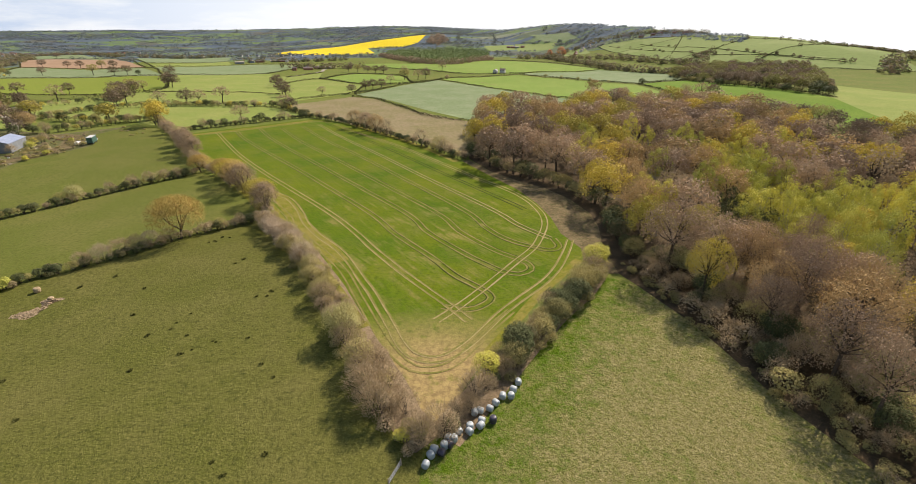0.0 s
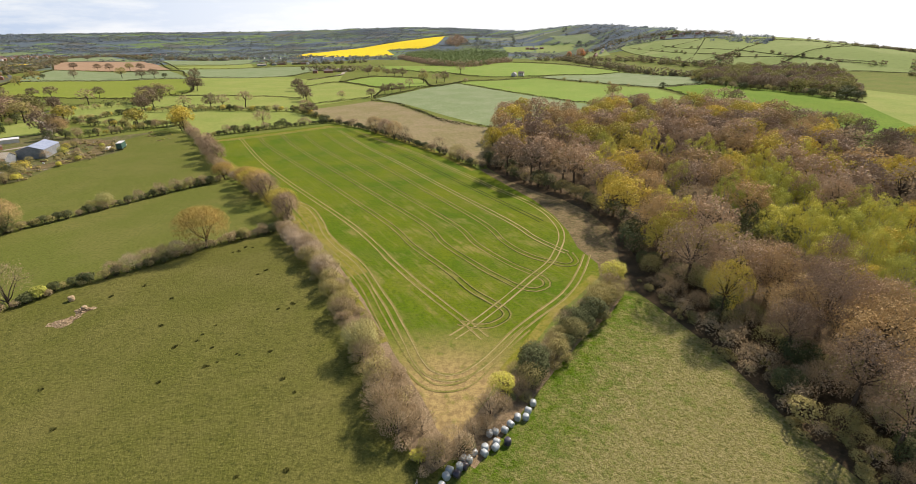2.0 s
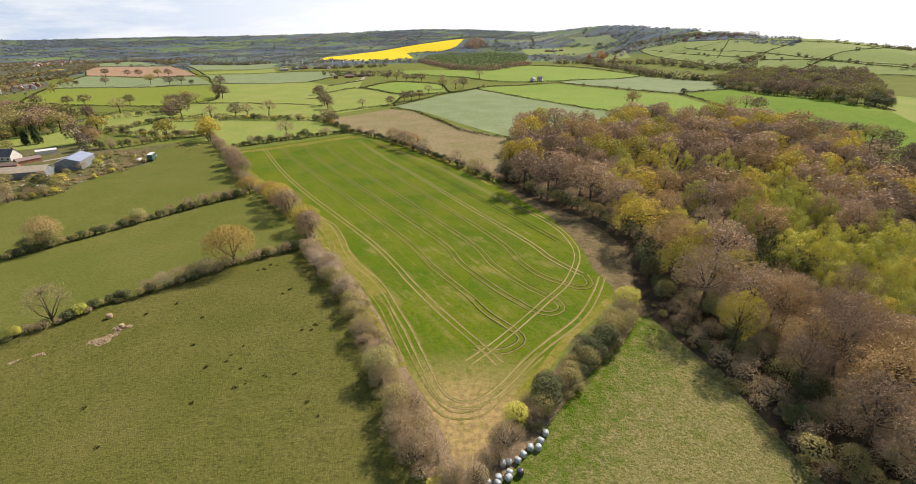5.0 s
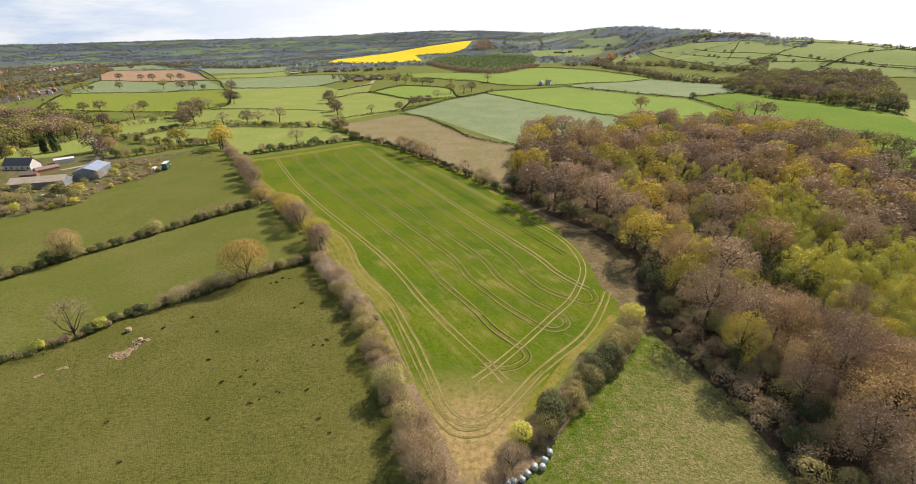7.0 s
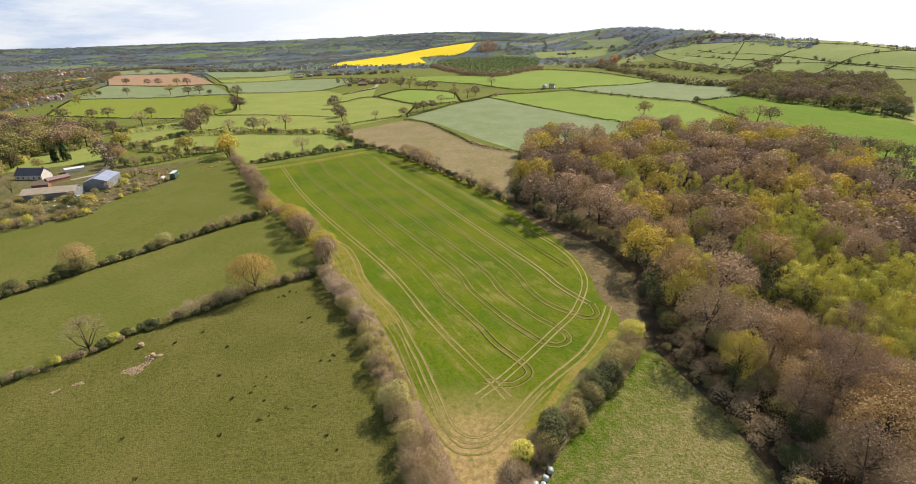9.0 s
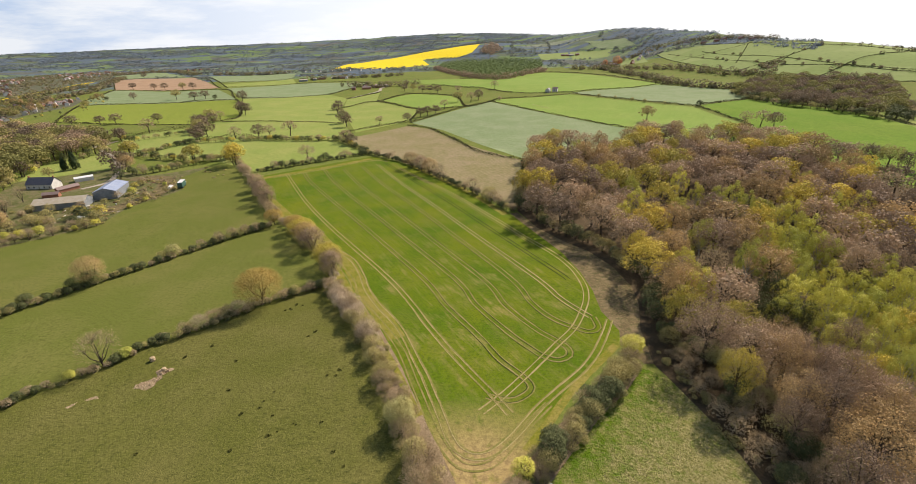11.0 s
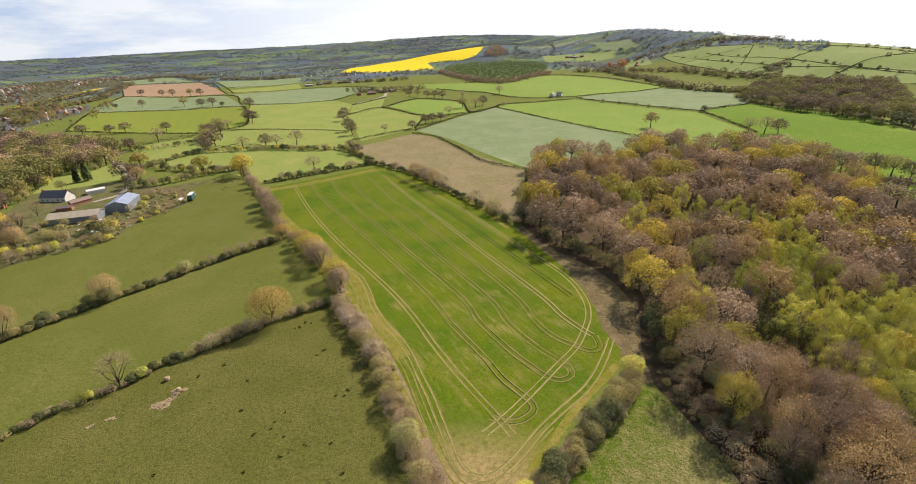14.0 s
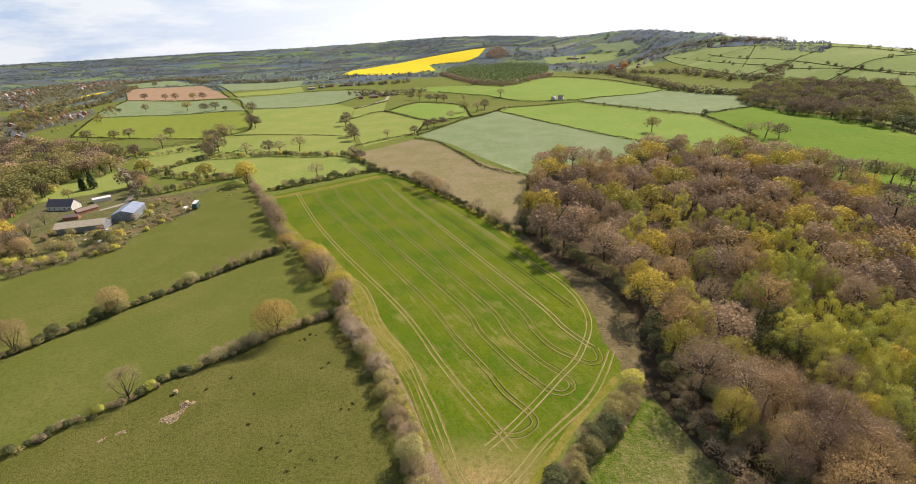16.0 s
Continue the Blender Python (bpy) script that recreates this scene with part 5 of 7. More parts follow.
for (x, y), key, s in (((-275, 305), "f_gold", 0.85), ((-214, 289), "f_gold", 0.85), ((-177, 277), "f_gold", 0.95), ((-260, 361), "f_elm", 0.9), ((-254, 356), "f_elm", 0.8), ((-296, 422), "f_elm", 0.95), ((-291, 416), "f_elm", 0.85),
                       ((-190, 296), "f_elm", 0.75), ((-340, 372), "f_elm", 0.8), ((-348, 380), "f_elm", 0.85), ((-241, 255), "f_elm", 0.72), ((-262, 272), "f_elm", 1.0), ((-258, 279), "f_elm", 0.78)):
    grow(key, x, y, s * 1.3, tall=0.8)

# ---- far hedges, trees and woods ----
def far_hedge(points, wide=2.0, tall=1.8, size=0.8, per=7.0, leaf="far_hedge", name="hedge", label="clipped farm hedge between fields"):
    """A hedge far off: one mesh of leafy sprays along a line."""
    p, way = along(points, 1.0)
    b = Build(int(abs(points[0][0]) * 7 + abs(points[0][1])))
    n = int(len(p) * per)
    i = b.rng.integers(0, len(p), n)
    side = np.stack([-way[i, 1], way[i, 0]], 1) * b.rng.uniform(-0.5, 0.5, (n, 1)) * wide
    xy = p[i] + side + b.rng.uniform(-0.5, 0.5, (n, 2))
    z = height(xy[:, 0], xy[:, 1]) + tall * b.rng.uniform(0.0, 1.0, n) ** 0.7 * (0.75 + 0.35 * np.sin(i / 9.0) * np.sin(i / 4.0))
    b.leaves(np.column_stack([xy, z]), size * 1.1)
    return tagged(new(name, b.mesh(name, [M[leaf]])), label, "hedge", kind="stuff")


def far_wood(outline, spacing, tall, wide, leaf="far_wood", name="woodland", label="distant broadleaved woodland", per=26, size=2.2, seed=5):
    """A wood far off: domes of leafy sprays on an uneven grid, one mesh."""
    b = Build(seed)
    q = np.array(outline, float)
    gx, gy = np.meshgrid(np.arange(q[:, 0].min(), q[:, 0].max(), spacing), np.arange(q[:, 1].min(), q[:, 1].max(), spacing))
    g = np.stack([gx.ravel(), gy.ravel()], 1)
    g = g + b.rng.uniform(-0.4, 0.4, g.shape) * spacing
    g = g[inside(g, outline)]
    crowns(b, g, tall, wide, per, size)
    return tagged(new(name, b.mesh(name, [M[leaf]])), label, "woodland", kind="stuff")


def crowns(b, g, tall, wide, per, size, up=1.0):
    n = len(g)
    k = b.rng.uniform(0.7, 1.2, n)
    d = b.rng.normal(size=(n, per, 3))
    d /= np.linalg.norm(d, axis=2)[:, :, None]
    d[:, :, 2] = np.maximum(d[:, :, 2], -0.8)
    c = d * (wide / 2, wide / 2, tall * 0.5) * k[:, None, None]
    c[:, :, :2] += g[:, None, :]
    c[:, :, 2] += (height(g[:, 0], g[:, 1]) + tall * 0.5 * k)[:, None]
    b.leaves(c.reshape(-1, 3), size * 1.1, 0.4, d.reshape(-1, 3) + (0, 0, up))


H8A = [(-359, 391), (-343, 419), (-316, 436)]
H8B = [(-276, 308), (-268, 340), (-250, 370), (-210, 366), (-173, 357), (-135, 351), (-110, 325), (-98, 309)]
for line, tall in (
        (H8A, 4.0), (H8B, 3.0), ([(-316, 438), (-298, 460), (-160, 440)], 1.0),
        ([(-93, 441), (-100, 450), (-140, 392), (-130, 361)], 1.8), ([(-93, 425), (-68, 406), (-36, 346), (-18, 312), (10, 288)], 1.9), ([(10, 288), (8, 240), (4, 195)], 1.2),
        ([(-93, 441), (-60, 520), (-22, 594)], 2.0), ([(-22, 594), (40, 490), (104, 387)], 1.8), ([(-21, 597), (-8, 621), (79, 634)], 1.8), ([(83, 640), (190, 504)], 1.8),
        ([(190, 504), (194, 440), (194, 391)], 2.0), ([(195, 508), (267, 566), (310, 647)], 2.4), ([(222, 762), (310, 648)], 3.0), ([(82, 650), (150, 705), (222, 762)], 1.6),
        ([(267, 566), (300, 440), (292, 366)], 2.0), ([(-525, 489), (-390, 470), (-320, 450)], 1.6), ([(-525, 491), (-650, 656)], 2.0), ([(-650, 658), (-404, 668)], 2.0),
        ([(-404, 668), (-383, 640), (-300, 495), (-318, 452)], 2.2), ([(-829, 931), (-728, 750)], 2.0), ([(-829, 931), (-561, 874), (-416, 688)], 1.8), ([(-1177, 1329), (-829, 933)], 2.0),
        ([(-1177, 1330), (-930, 1349), (-579, 912)], 2.0), ([(-900, 1362), (-664, 1050), (-564, 912)], 2.0), ([(-542, 1172), (-664, 1051)], 1.8), ([(-459, 1002), (-564, 913)], 1.8),
        ([(-401, 681), (-348, 707), (-290, 751)], 2.0), ([(-290, 751), (-280, 940), (-459, 1000)], 2.0), ([(-207, 565), (-179, 627), (-100, 528), (-49, 544)], 1.9),
        ([(-236, 677), (-207, 754)], 1.8), ([(-179, 627), (-172, 638), (-146, 720), (-77, 665), (-49, 545), (-22, 594)], 1.9), ([(-97, 455), (-100, 528)], 1.2),
        ([(-44, 762), (10, 676), (82, 652)], 1.8), ([(-143, 884), (-44, 762)], 2.2), ([(235, 764), (102, 1121), (-97, 962)], 2.4),
        ([(379, 1236), (413, 1044), (436, 869), (470, 788), (520, 640)], 2.2), ([(429, 1162), (448, 1002), (467, 918), (485, 733), (510, 640)], 2.0), ([(500, 1110), (412, 946)], 2.2),
        ([(500, 930), (440, 861)], 2.2), ([(460, 1240), (520, 1080), (570, 940), (600, 760)], 2.4), ([(361, 1114), (420, 1130), (500, 1110)], 2.0),
        ([(385, 876), (460, 900), (560, 960)], 2.0), ([(433, 731), (520, 780), (620, 800)], 2.0), ([(361, 1277), (361, 1114), (385, 876), (433, 731), (470, 624), (540, 560)], 3.0)):
    far = min(p[1] for p in line)
    s = 0.75 if far < 450 else 1.0
    hill = line[0][0] > 330
    far_hedge(line, 0.8 if hill else 1.2 + 0.4 * tall, 0.9 if hill else tall, s, 7.0 if far < 450 else 5.0 if far < 800 else 3.5)

GROUP = "trees scattered in the far fields"
for (x, y), key, s in (
        ((-205, 553), "red", 0.8), ((-192, 512), "brown", 0.8), ((-150, 420), "brown", 0.8), ((-160, 440), "red", 0.85), ((-84, 483), "brown", 0.72), ((-90, 477), "brown", 0.66), ((-77, 492), "red", 0.7),
        ((-72, 528), "grey", 0.7), ((-98, 449), "brown", 0.6), ((-122, 433), "grey", 0.6), ((-63, 587), "gold", 0.85), ((-47, 587), "grey", 0.85), ((-39, 612), "brown", 0.85), ((-22, 732), "grey", 0.9),
        ((-12, 608), "thorn", 2.0), ((-122, 733), "brown", 0.85), ((-107, 714), "brown", 0.85), ((-135, 740), "brown", 0.8), ((-76, 712), "grey", 0.7), ((-154, 760), "gold", 0.8), ((-170, 770), "brown", 0.8),
        ((-481, 468), "brown", 0.85), ((-453, 475), "brown", 0.75), ((-440, 482), "brown", 0.8), ((-391, 485), "brown", 0.75), ((-322, 477), "gold", 0.85), ((-307, 472), "grey", 0.7), ((-300, 424), "red", 1.0),
        ((-296, 440), "red", 0.9), ((-285, 402), "gold", 0.85), ((-262, 378), "red", 0.95), ((-346, 414), "grey", 0.9), ((-226, 362), "grey", 0.7), ((-208, 366), "brown", 0.75), ((-197, 365), "grey", 0.7), ((-184, 374), "grey", 0.9),
        ((-276, 306), "gold", 0.8), ((-217, 291), "gold", 0.7), ((-252, 300), "big_holly", 1.1), ((-236, 296), "big_holly", 1.0), ((-225, 293), "big_hawthorn", 1.1), ((-205, 289), "big_holly", 0.9),
        ((-200, 286), "big_thorn", 1.1), ((-133, 290), "grey", 0.7), ((-125, 345), "grey", 0.7), ((-118, 338), "red", 0.6), ((-150, 352), "thorn", 2.0),
        ((-531, 713), "gold", 1.0), ((-483, 688), "brown", 0.9), ((-470, 696), "red", 0.9), ((-444, 681), "big_holly", 1.4), ((-624, 735), "brown", 0.8), ((-673, 734), "big_holly", 1.4),
        ((-795, 943), "brown", 1.0), ((-746, 942), "red", 0.9), ((-721, 941), "brown", 1.0), ((-665, 920), "gold", 1.0), ((-640, 915), "brown", 1.0), ((-382, 649), "red", 1.0), ((-300, 509), "red", 1.0), ((-310, 520), "red", 1.0),
        ((-1102, 1364), "brown", 1.1), ((123, 432), "big_lone", 0.85), ((198, 389), "grey", 0.9), ((206, 385), "brown", 0.8), ((190, 398), "grey", 0.7), ((192, 501), "big_holly", 1.2),
        ((191, 278), "grey", 0.66), ((194, 273), "grey", 0.72), ((198, 268), "brown", 0.75), ((202, 261), "gold", 0.75), ((207, 255), "brown", 0.66), ((214, 248), "big_hawthorn", 0.9),
        ((150, 545), "hawthorn", 1.6), ((140, 560), "hawthorn", 1.5), ((110, 600), "hawthorn", 1.6), ((125, 580), "hawthorn", 1.5), ((165, 525), "hawthorn", 1.3)):
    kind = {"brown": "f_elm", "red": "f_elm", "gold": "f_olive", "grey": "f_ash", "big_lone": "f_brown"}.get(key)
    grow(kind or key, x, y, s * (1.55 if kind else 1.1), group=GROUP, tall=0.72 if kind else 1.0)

def joined(name, label, made):
    """Far trees, past counting, as one mesh."""
    verts, faces, index, mats, n = [], [], [], [], 0
    for key, x, y, s, tall, turn in made:
        for o in KIND[key].children:
            me = o.data
            if me.materials[0] not in mats:
                mats.append(me.materials[0])
            co = np.empty(len(me.vertices) * 3)
            me.vertices.foreach_get("co", co)
            co = co.reshape(-1, 3) * (s, s, s * tall)
            c, d = math.cos(turn), math.sin(turn)
            verts.append(np.column_stack([co[:, 0] * c - co[:, 1] * d + x, co[:, 0] * d + co[:, 1] * c + y, co[:, 2] + float(height(x, y))]))
            faces += [tuple(i + n for i in p.vertices) for p in me.polygons]
            index += [mats.index(me.materials[0])] * len(me.polygons)
            n += len(co)
    return tagged(new(name, mesh_of(name, np.vstack(verts), faces, mats, index)), label, "woodland", kind="stuff")


def wood_of(outline, gap, pick, low, high, tall, group, stuff=""):
    """Trees on an uneven grid, crown to crown, with shrubs along the edge; far woods become one mesh."""
    far_off = []
    q = np.array(outline)
    for i, gy in enumerate(np.arange(q[:, 1].min(), q[:, 1].max(), gap * 0.87)):
        for gx in np.arange(q[:, 0].min() + (i % 2) * gap / 2, q[:, 0].max(), gap):
            x, y = gx + random.uniform(-0.3, 0.3) * gap, gy + random.uniform(-0.3, 0.3) * gap
            if inside(np.array([(x, y)]), outline)[0] and x > -1.5 * y:
                key, s = random.choice(pick(x, y)), random.uniform(low, high)
                if stuff and (key, 2) in KIND:
                    far_off.append(((key, random.randrange(3)), x, y, s, tall, random.uniform(0, 6.28)))
                else:
                    grow(key, x, y, s, group=group, tall=tall)
    if far_off:
        joined("valley_wood", stuff, far_off)
    p, _ = along(outline, 7.0)
    for x, y in p:
        if x > -1.5 * y:
            grow(random.choice(("mid_hawthorn", "mid_holly", "mid_thorn", "mid_hawthorn")), x + random.uniform(-2, 2), y + random.uniform(-2, 2), random.uniform(0.9, 1.5), group=group)


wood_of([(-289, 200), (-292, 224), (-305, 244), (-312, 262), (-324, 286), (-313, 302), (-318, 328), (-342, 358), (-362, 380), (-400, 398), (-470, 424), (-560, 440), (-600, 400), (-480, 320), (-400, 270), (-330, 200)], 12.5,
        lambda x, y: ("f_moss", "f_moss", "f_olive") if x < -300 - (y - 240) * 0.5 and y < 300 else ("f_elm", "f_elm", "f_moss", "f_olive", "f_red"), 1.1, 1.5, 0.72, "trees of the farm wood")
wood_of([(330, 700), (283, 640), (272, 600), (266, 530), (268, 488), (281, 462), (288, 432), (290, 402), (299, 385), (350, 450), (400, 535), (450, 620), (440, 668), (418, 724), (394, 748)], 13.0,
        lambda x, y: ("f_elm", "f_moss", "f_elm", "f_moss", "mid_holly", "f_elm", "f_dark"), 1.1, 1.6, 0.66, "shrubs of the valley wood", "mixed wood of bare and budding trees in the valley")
far_wood([(-195, 1350), (-132, 1140), (-70, 985), (-23, 935), (29, 1056), (72, 1195), (92, 1400), (41, 1500), (-50, 1545), (-146, 1560), (-205, 1490)], 9, 13, 9, leaf="conifer", name="conifer_plantation", label="dark green conifer plantation beyond the fields", per=20, size=2.6, seed=10)
far_wood([(-213, 1352), (-142, 1125), (-74, 966), (-23, 914), (33, 1038), (90, 1185), (78, 1192), (29, 1058), (-23, 940), (-66, 984), (-130, 1138), (-198, 1352)], 8, 11, 10, name="wood_edge", label="bare brown trees edging the plantation", leaf="twig_red", per=30, size=2.2, seed=11)
for k, (line, wide) in enumerate((([(211, 1172), (229, 964), (250, 753), (310, 665)], 22), ([(150, 1190), (248, 1099), (328, 1006), (362, 903), (403, 794)], 26), 
                                  ([(-900, 1400), (-760, 1400), (-660, 1385)], 30), ([(-480, 1090), (-380, 1130), (-260, 1100)], 26), ([(-300, 880), (-240, 850), (-180, 900)], 26), ([(-790, 690), (-835, 780), (-850, 880), (-940, 1020), (-1075, 1200), (-1200, 1400)], 24), ([(-862, 735), (-930, 850), (-1000, 985), (-1080, 1130)], 18),
                                  ([(-1430, 1640), (-1300, 1760), (-980, 1430)], 30), ([(235, 1240), (300, 1330), (480, 1340), (560, 1130)], 30), ([(640, 560), (600, 640), (560, 620), (500, 560)], 26))):
    p, way = along(line, 9.0)
    b = Build(60 + k)
    g = np.repeat(p, 2, axis=0) + b.rng.uniform(-0.5, 0.5, (2 * len(p), 2)) * wide
    crowns(b, g, 9.5, 11.0, 32, 2.7)
    tagged(new("tree_belt", b.mesh("tree_belt", [M["far_wood"]])), "belt of bare and budding trees far off", "trees", kind="stuff")
def free(g):
    """Keeps the places that lie in no named field."""
    taken = np.zeros(len(g), bool)
    for _, _, _, outline in FIELDS:
        taken |= inside(g, outline)
    r, az = np.hypot(g[:, 0], g[:, 1]), np.degrees(np.arctan2(g[:, 0], g[:, 1]))
    return g[~taken & (r < np.where(az > 2, 0.86, 0.97) * np.interp(az, AZ, CREST)) & (az > -60) & (az < 48)]


# hedgerows of the vale: a crooked net of field edges, with trees along it
net = np.random.default_rng(17)
g = []
step_x, step_y = 170.0, 120.0
knots = {(i, j): np.array([i * step_x + net.uniform(-50, 50), 1150 + j * step_y + net.uniform(-35, 35)]) for i in range(-26, 9) for j in range(0, 24)}
for (i, j), a in knots.items():
    for other in ((i + 1, j), (i, j + 1)):
        if other in knots and net.uniform() < 0.8:
            d = knots[other] - a
            for t in np.arange(0, 1, 15.0 / np.linalg.norm(d)):
                if net.uniform() < 0.72:
                    g.append(a + d * t + net.uniform(-5, 5, 2))
g = np.array(g)
g = free(g[np.hypot(g[:, 0], g[:, 1]) > 1290])
b = Build(90)
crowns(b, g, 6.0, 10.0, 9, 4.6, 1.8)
tagged(new("hedgerow_trees", b.mesh("hedgerow_trees", [M["hazy_vale_wood"]])), "hedgerow trees of the far vale", "trees", kind="stuff")
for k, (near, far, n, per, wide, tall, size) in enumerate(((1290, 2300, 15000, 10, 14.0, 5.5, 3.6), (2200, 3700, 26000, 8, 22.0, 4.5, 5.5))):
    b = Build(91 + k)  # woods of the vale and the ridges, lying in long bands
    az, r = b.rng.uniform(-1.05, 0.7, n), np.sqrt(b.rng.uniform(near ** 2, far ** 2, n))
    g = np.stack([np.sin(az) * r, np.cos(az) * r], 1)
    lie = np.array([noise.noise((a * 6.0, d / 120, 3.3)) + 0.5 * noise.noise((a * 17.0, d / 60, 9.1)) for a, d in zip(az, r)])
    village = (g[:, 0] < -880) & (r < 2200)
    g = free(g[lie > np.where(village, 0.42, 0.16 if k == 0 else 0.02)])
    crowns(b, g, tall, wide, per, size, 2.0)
    tagged(new("vale_woods", b.mesh("vale_woods", [M["hazy_vale_wood" if k == 0 else "hazy_ridge_wood"]])), "woods of the far vale and ridges", "woodland", kind="stuff")
b = Build(95)  # single trees on the hill pastures, and a wooded brow
g = []
for line in ([(379, 1236), (413, 1044), (436, 869), (470, 788), (520, 640)], [(429, 1162), (448, 1002), (467, 918), (485, 733), (510, 640)], [(460, 1240), (520, 1080), (570, 940), (600, 760)], [(385, 876), (460, 900), (560, 960)], [(433, 731), (520, 780), (620, 800)]):
    p, _ = along(line, 22.0)
    g += [q + b.rng.uniform(-6, 6, 2) for q in p if b.rng.uniform() < 0.4]
for _ in range(26):
    g.append(np.array((430, 860)) + b.rng.uniform(-18, 18, 2))
crowns(b, np.array(g), 5.0, 6.5, 30, 2.0)
g = []
for t in np.linspace(0, 1, 220):
    g.append(np.array((640, 900)) * (1 - t) + np.array((640, 640)) * t + b.rng.uniform(-14, 14, 2))
crowns(b, np.array(g), 3.6, 7.0, 20, 2.2)
tagged(new("hill_trees", b.mesh("hill_trees", [M["far_wood"]])), "trees along the hedges of the hill pastures", "trees", kind="stuff")
for (x, y), s in (((219, 1161), 1.5), ((247, 1172), 1.9), ((254, 1176), 1.4)):
    grow("orange", x, y, s)
far_wood([(-105, 1767), (-90, 1925), (-62, 1945), (-30, 1810), (-64, 1690)], 14, 13, 15, name="spur_wood", label="bare brown wood beside the rape field", leaf="twig_red", per=40, size=3.0, seed=12)

b = Build(97)  # garden trees of the estate
g = np.stack([b.rng.uniform(-1950, -950, 6000), b.rng.uniform(780, 1960, 6000)], 1)
g = g[inside(g, [f for f in FIELDS if f[0] == "village_ground"][0][3])]
crowns(b, g[:1250], 5.5, 8.0, 18, 2.4)
tagged(new("garden_trees", b.mesh("garden_trees", [M["far_wood"]])), "small trees among the houses", "trees", kind="stuff")
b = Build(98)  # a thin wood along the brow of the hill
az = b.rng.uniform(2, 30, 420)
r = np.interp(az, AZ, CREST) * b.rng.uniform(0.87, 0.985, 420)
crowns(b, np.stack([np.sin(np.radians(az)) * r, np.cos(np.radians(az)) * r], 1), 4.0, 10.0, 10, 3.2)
tagged(new("brow_trees", b.mesh("brow_trees", [M["hazy_ridge_wood"]])), "low trees along the brow of the hill", "trees", kind="stuff")


def part(name, bm, material, parent, label=""):
    """Links a bmesh as one mesh object under a thing."""
    me = bpy.data.meshes.new(name)
    bm.to_mesh(me)
    bm.free()
    me.materials.append(M[material] if isinstance(material, str) else material)
    ob = new(name, me)
    ob.parent = parent
    return tagged(ob, label)


def box(bm, x0, y0, z0, x1, y1, z1):
    v = [bm.verts.new(p) for p in ((x0, y0, z0), (x1, y0, z0), (x1, y1, z0), (x0, y1, z0), (x0, y0, z1), (x1, y0, z1), (x1, y1, z1), (x0, y1, z1))]
    for f in ((3, 2, 1, 0), (4, 5, 6, 7), (0, 1, 5, 4), (1, 2, 6, 5), (2, 3, 7, 6), (3, 0, 4, 7)):
        bm.faces.new([v[i] for i in f])
    return bm

# ---- wheel tracks and worn strips in the wheat ----
def ribbon(verts, faces, line, way, offset, width, lift, rng):
    """Adds a wheel mark beside a line, its edges wandering a little."""
    side = np.stack([-way[:, 1], way[:, 0]], 1)
    n = len(line)
    k = len(verts)
    wobble = np.convolve(rng.normal(0, 1, n + 8), np.ones(9) / 9, "valid") * 0.2
    w = width * (0.5 + 0.12 * np.clip(np.convolve(rng.normal(0, 1.6, n + 4), np.ones(5) / 5, "valid"), -0.8, 1.0))
    for s in (-1, 1):
        q = line + side * (offset + wobble * 0.4 + s * w)[:, None]
        verts += [(x, y, z + lift) for (x, y), z in zip(q, height(q[:, 0], q[:, 1]))]
    faces += [(k + i, k + i + 1, k + n + i + 1, k + n + i) for i in range(n - 1)]


def track(points, label, mats=("track",), gauge=1.5, width=0.42, lift=0.10, seed=1):
    """A pair of wheel marks; more materials lie side by side."""
    rng = np.random.default_rng(seed)
    line, way = along(points, 1.2)
    verts, faces, index = [], [], []
    for i, m in enumerate(mats):
        for g in (-gauge / 2, gauge / 2):
            before = len(faces)
            ribbon(verts, faces, line, way, g + i * 0.5 * width, width, lift + 0.01 * i, rng)
            index += [i] * (len(faces) - before)
    ob = new("wheel_track", mesh_of("wheel_track", verts, faces, [M[m] for m in mats], index))
    return tagged(ob, label, "wheel track", kind="structure")


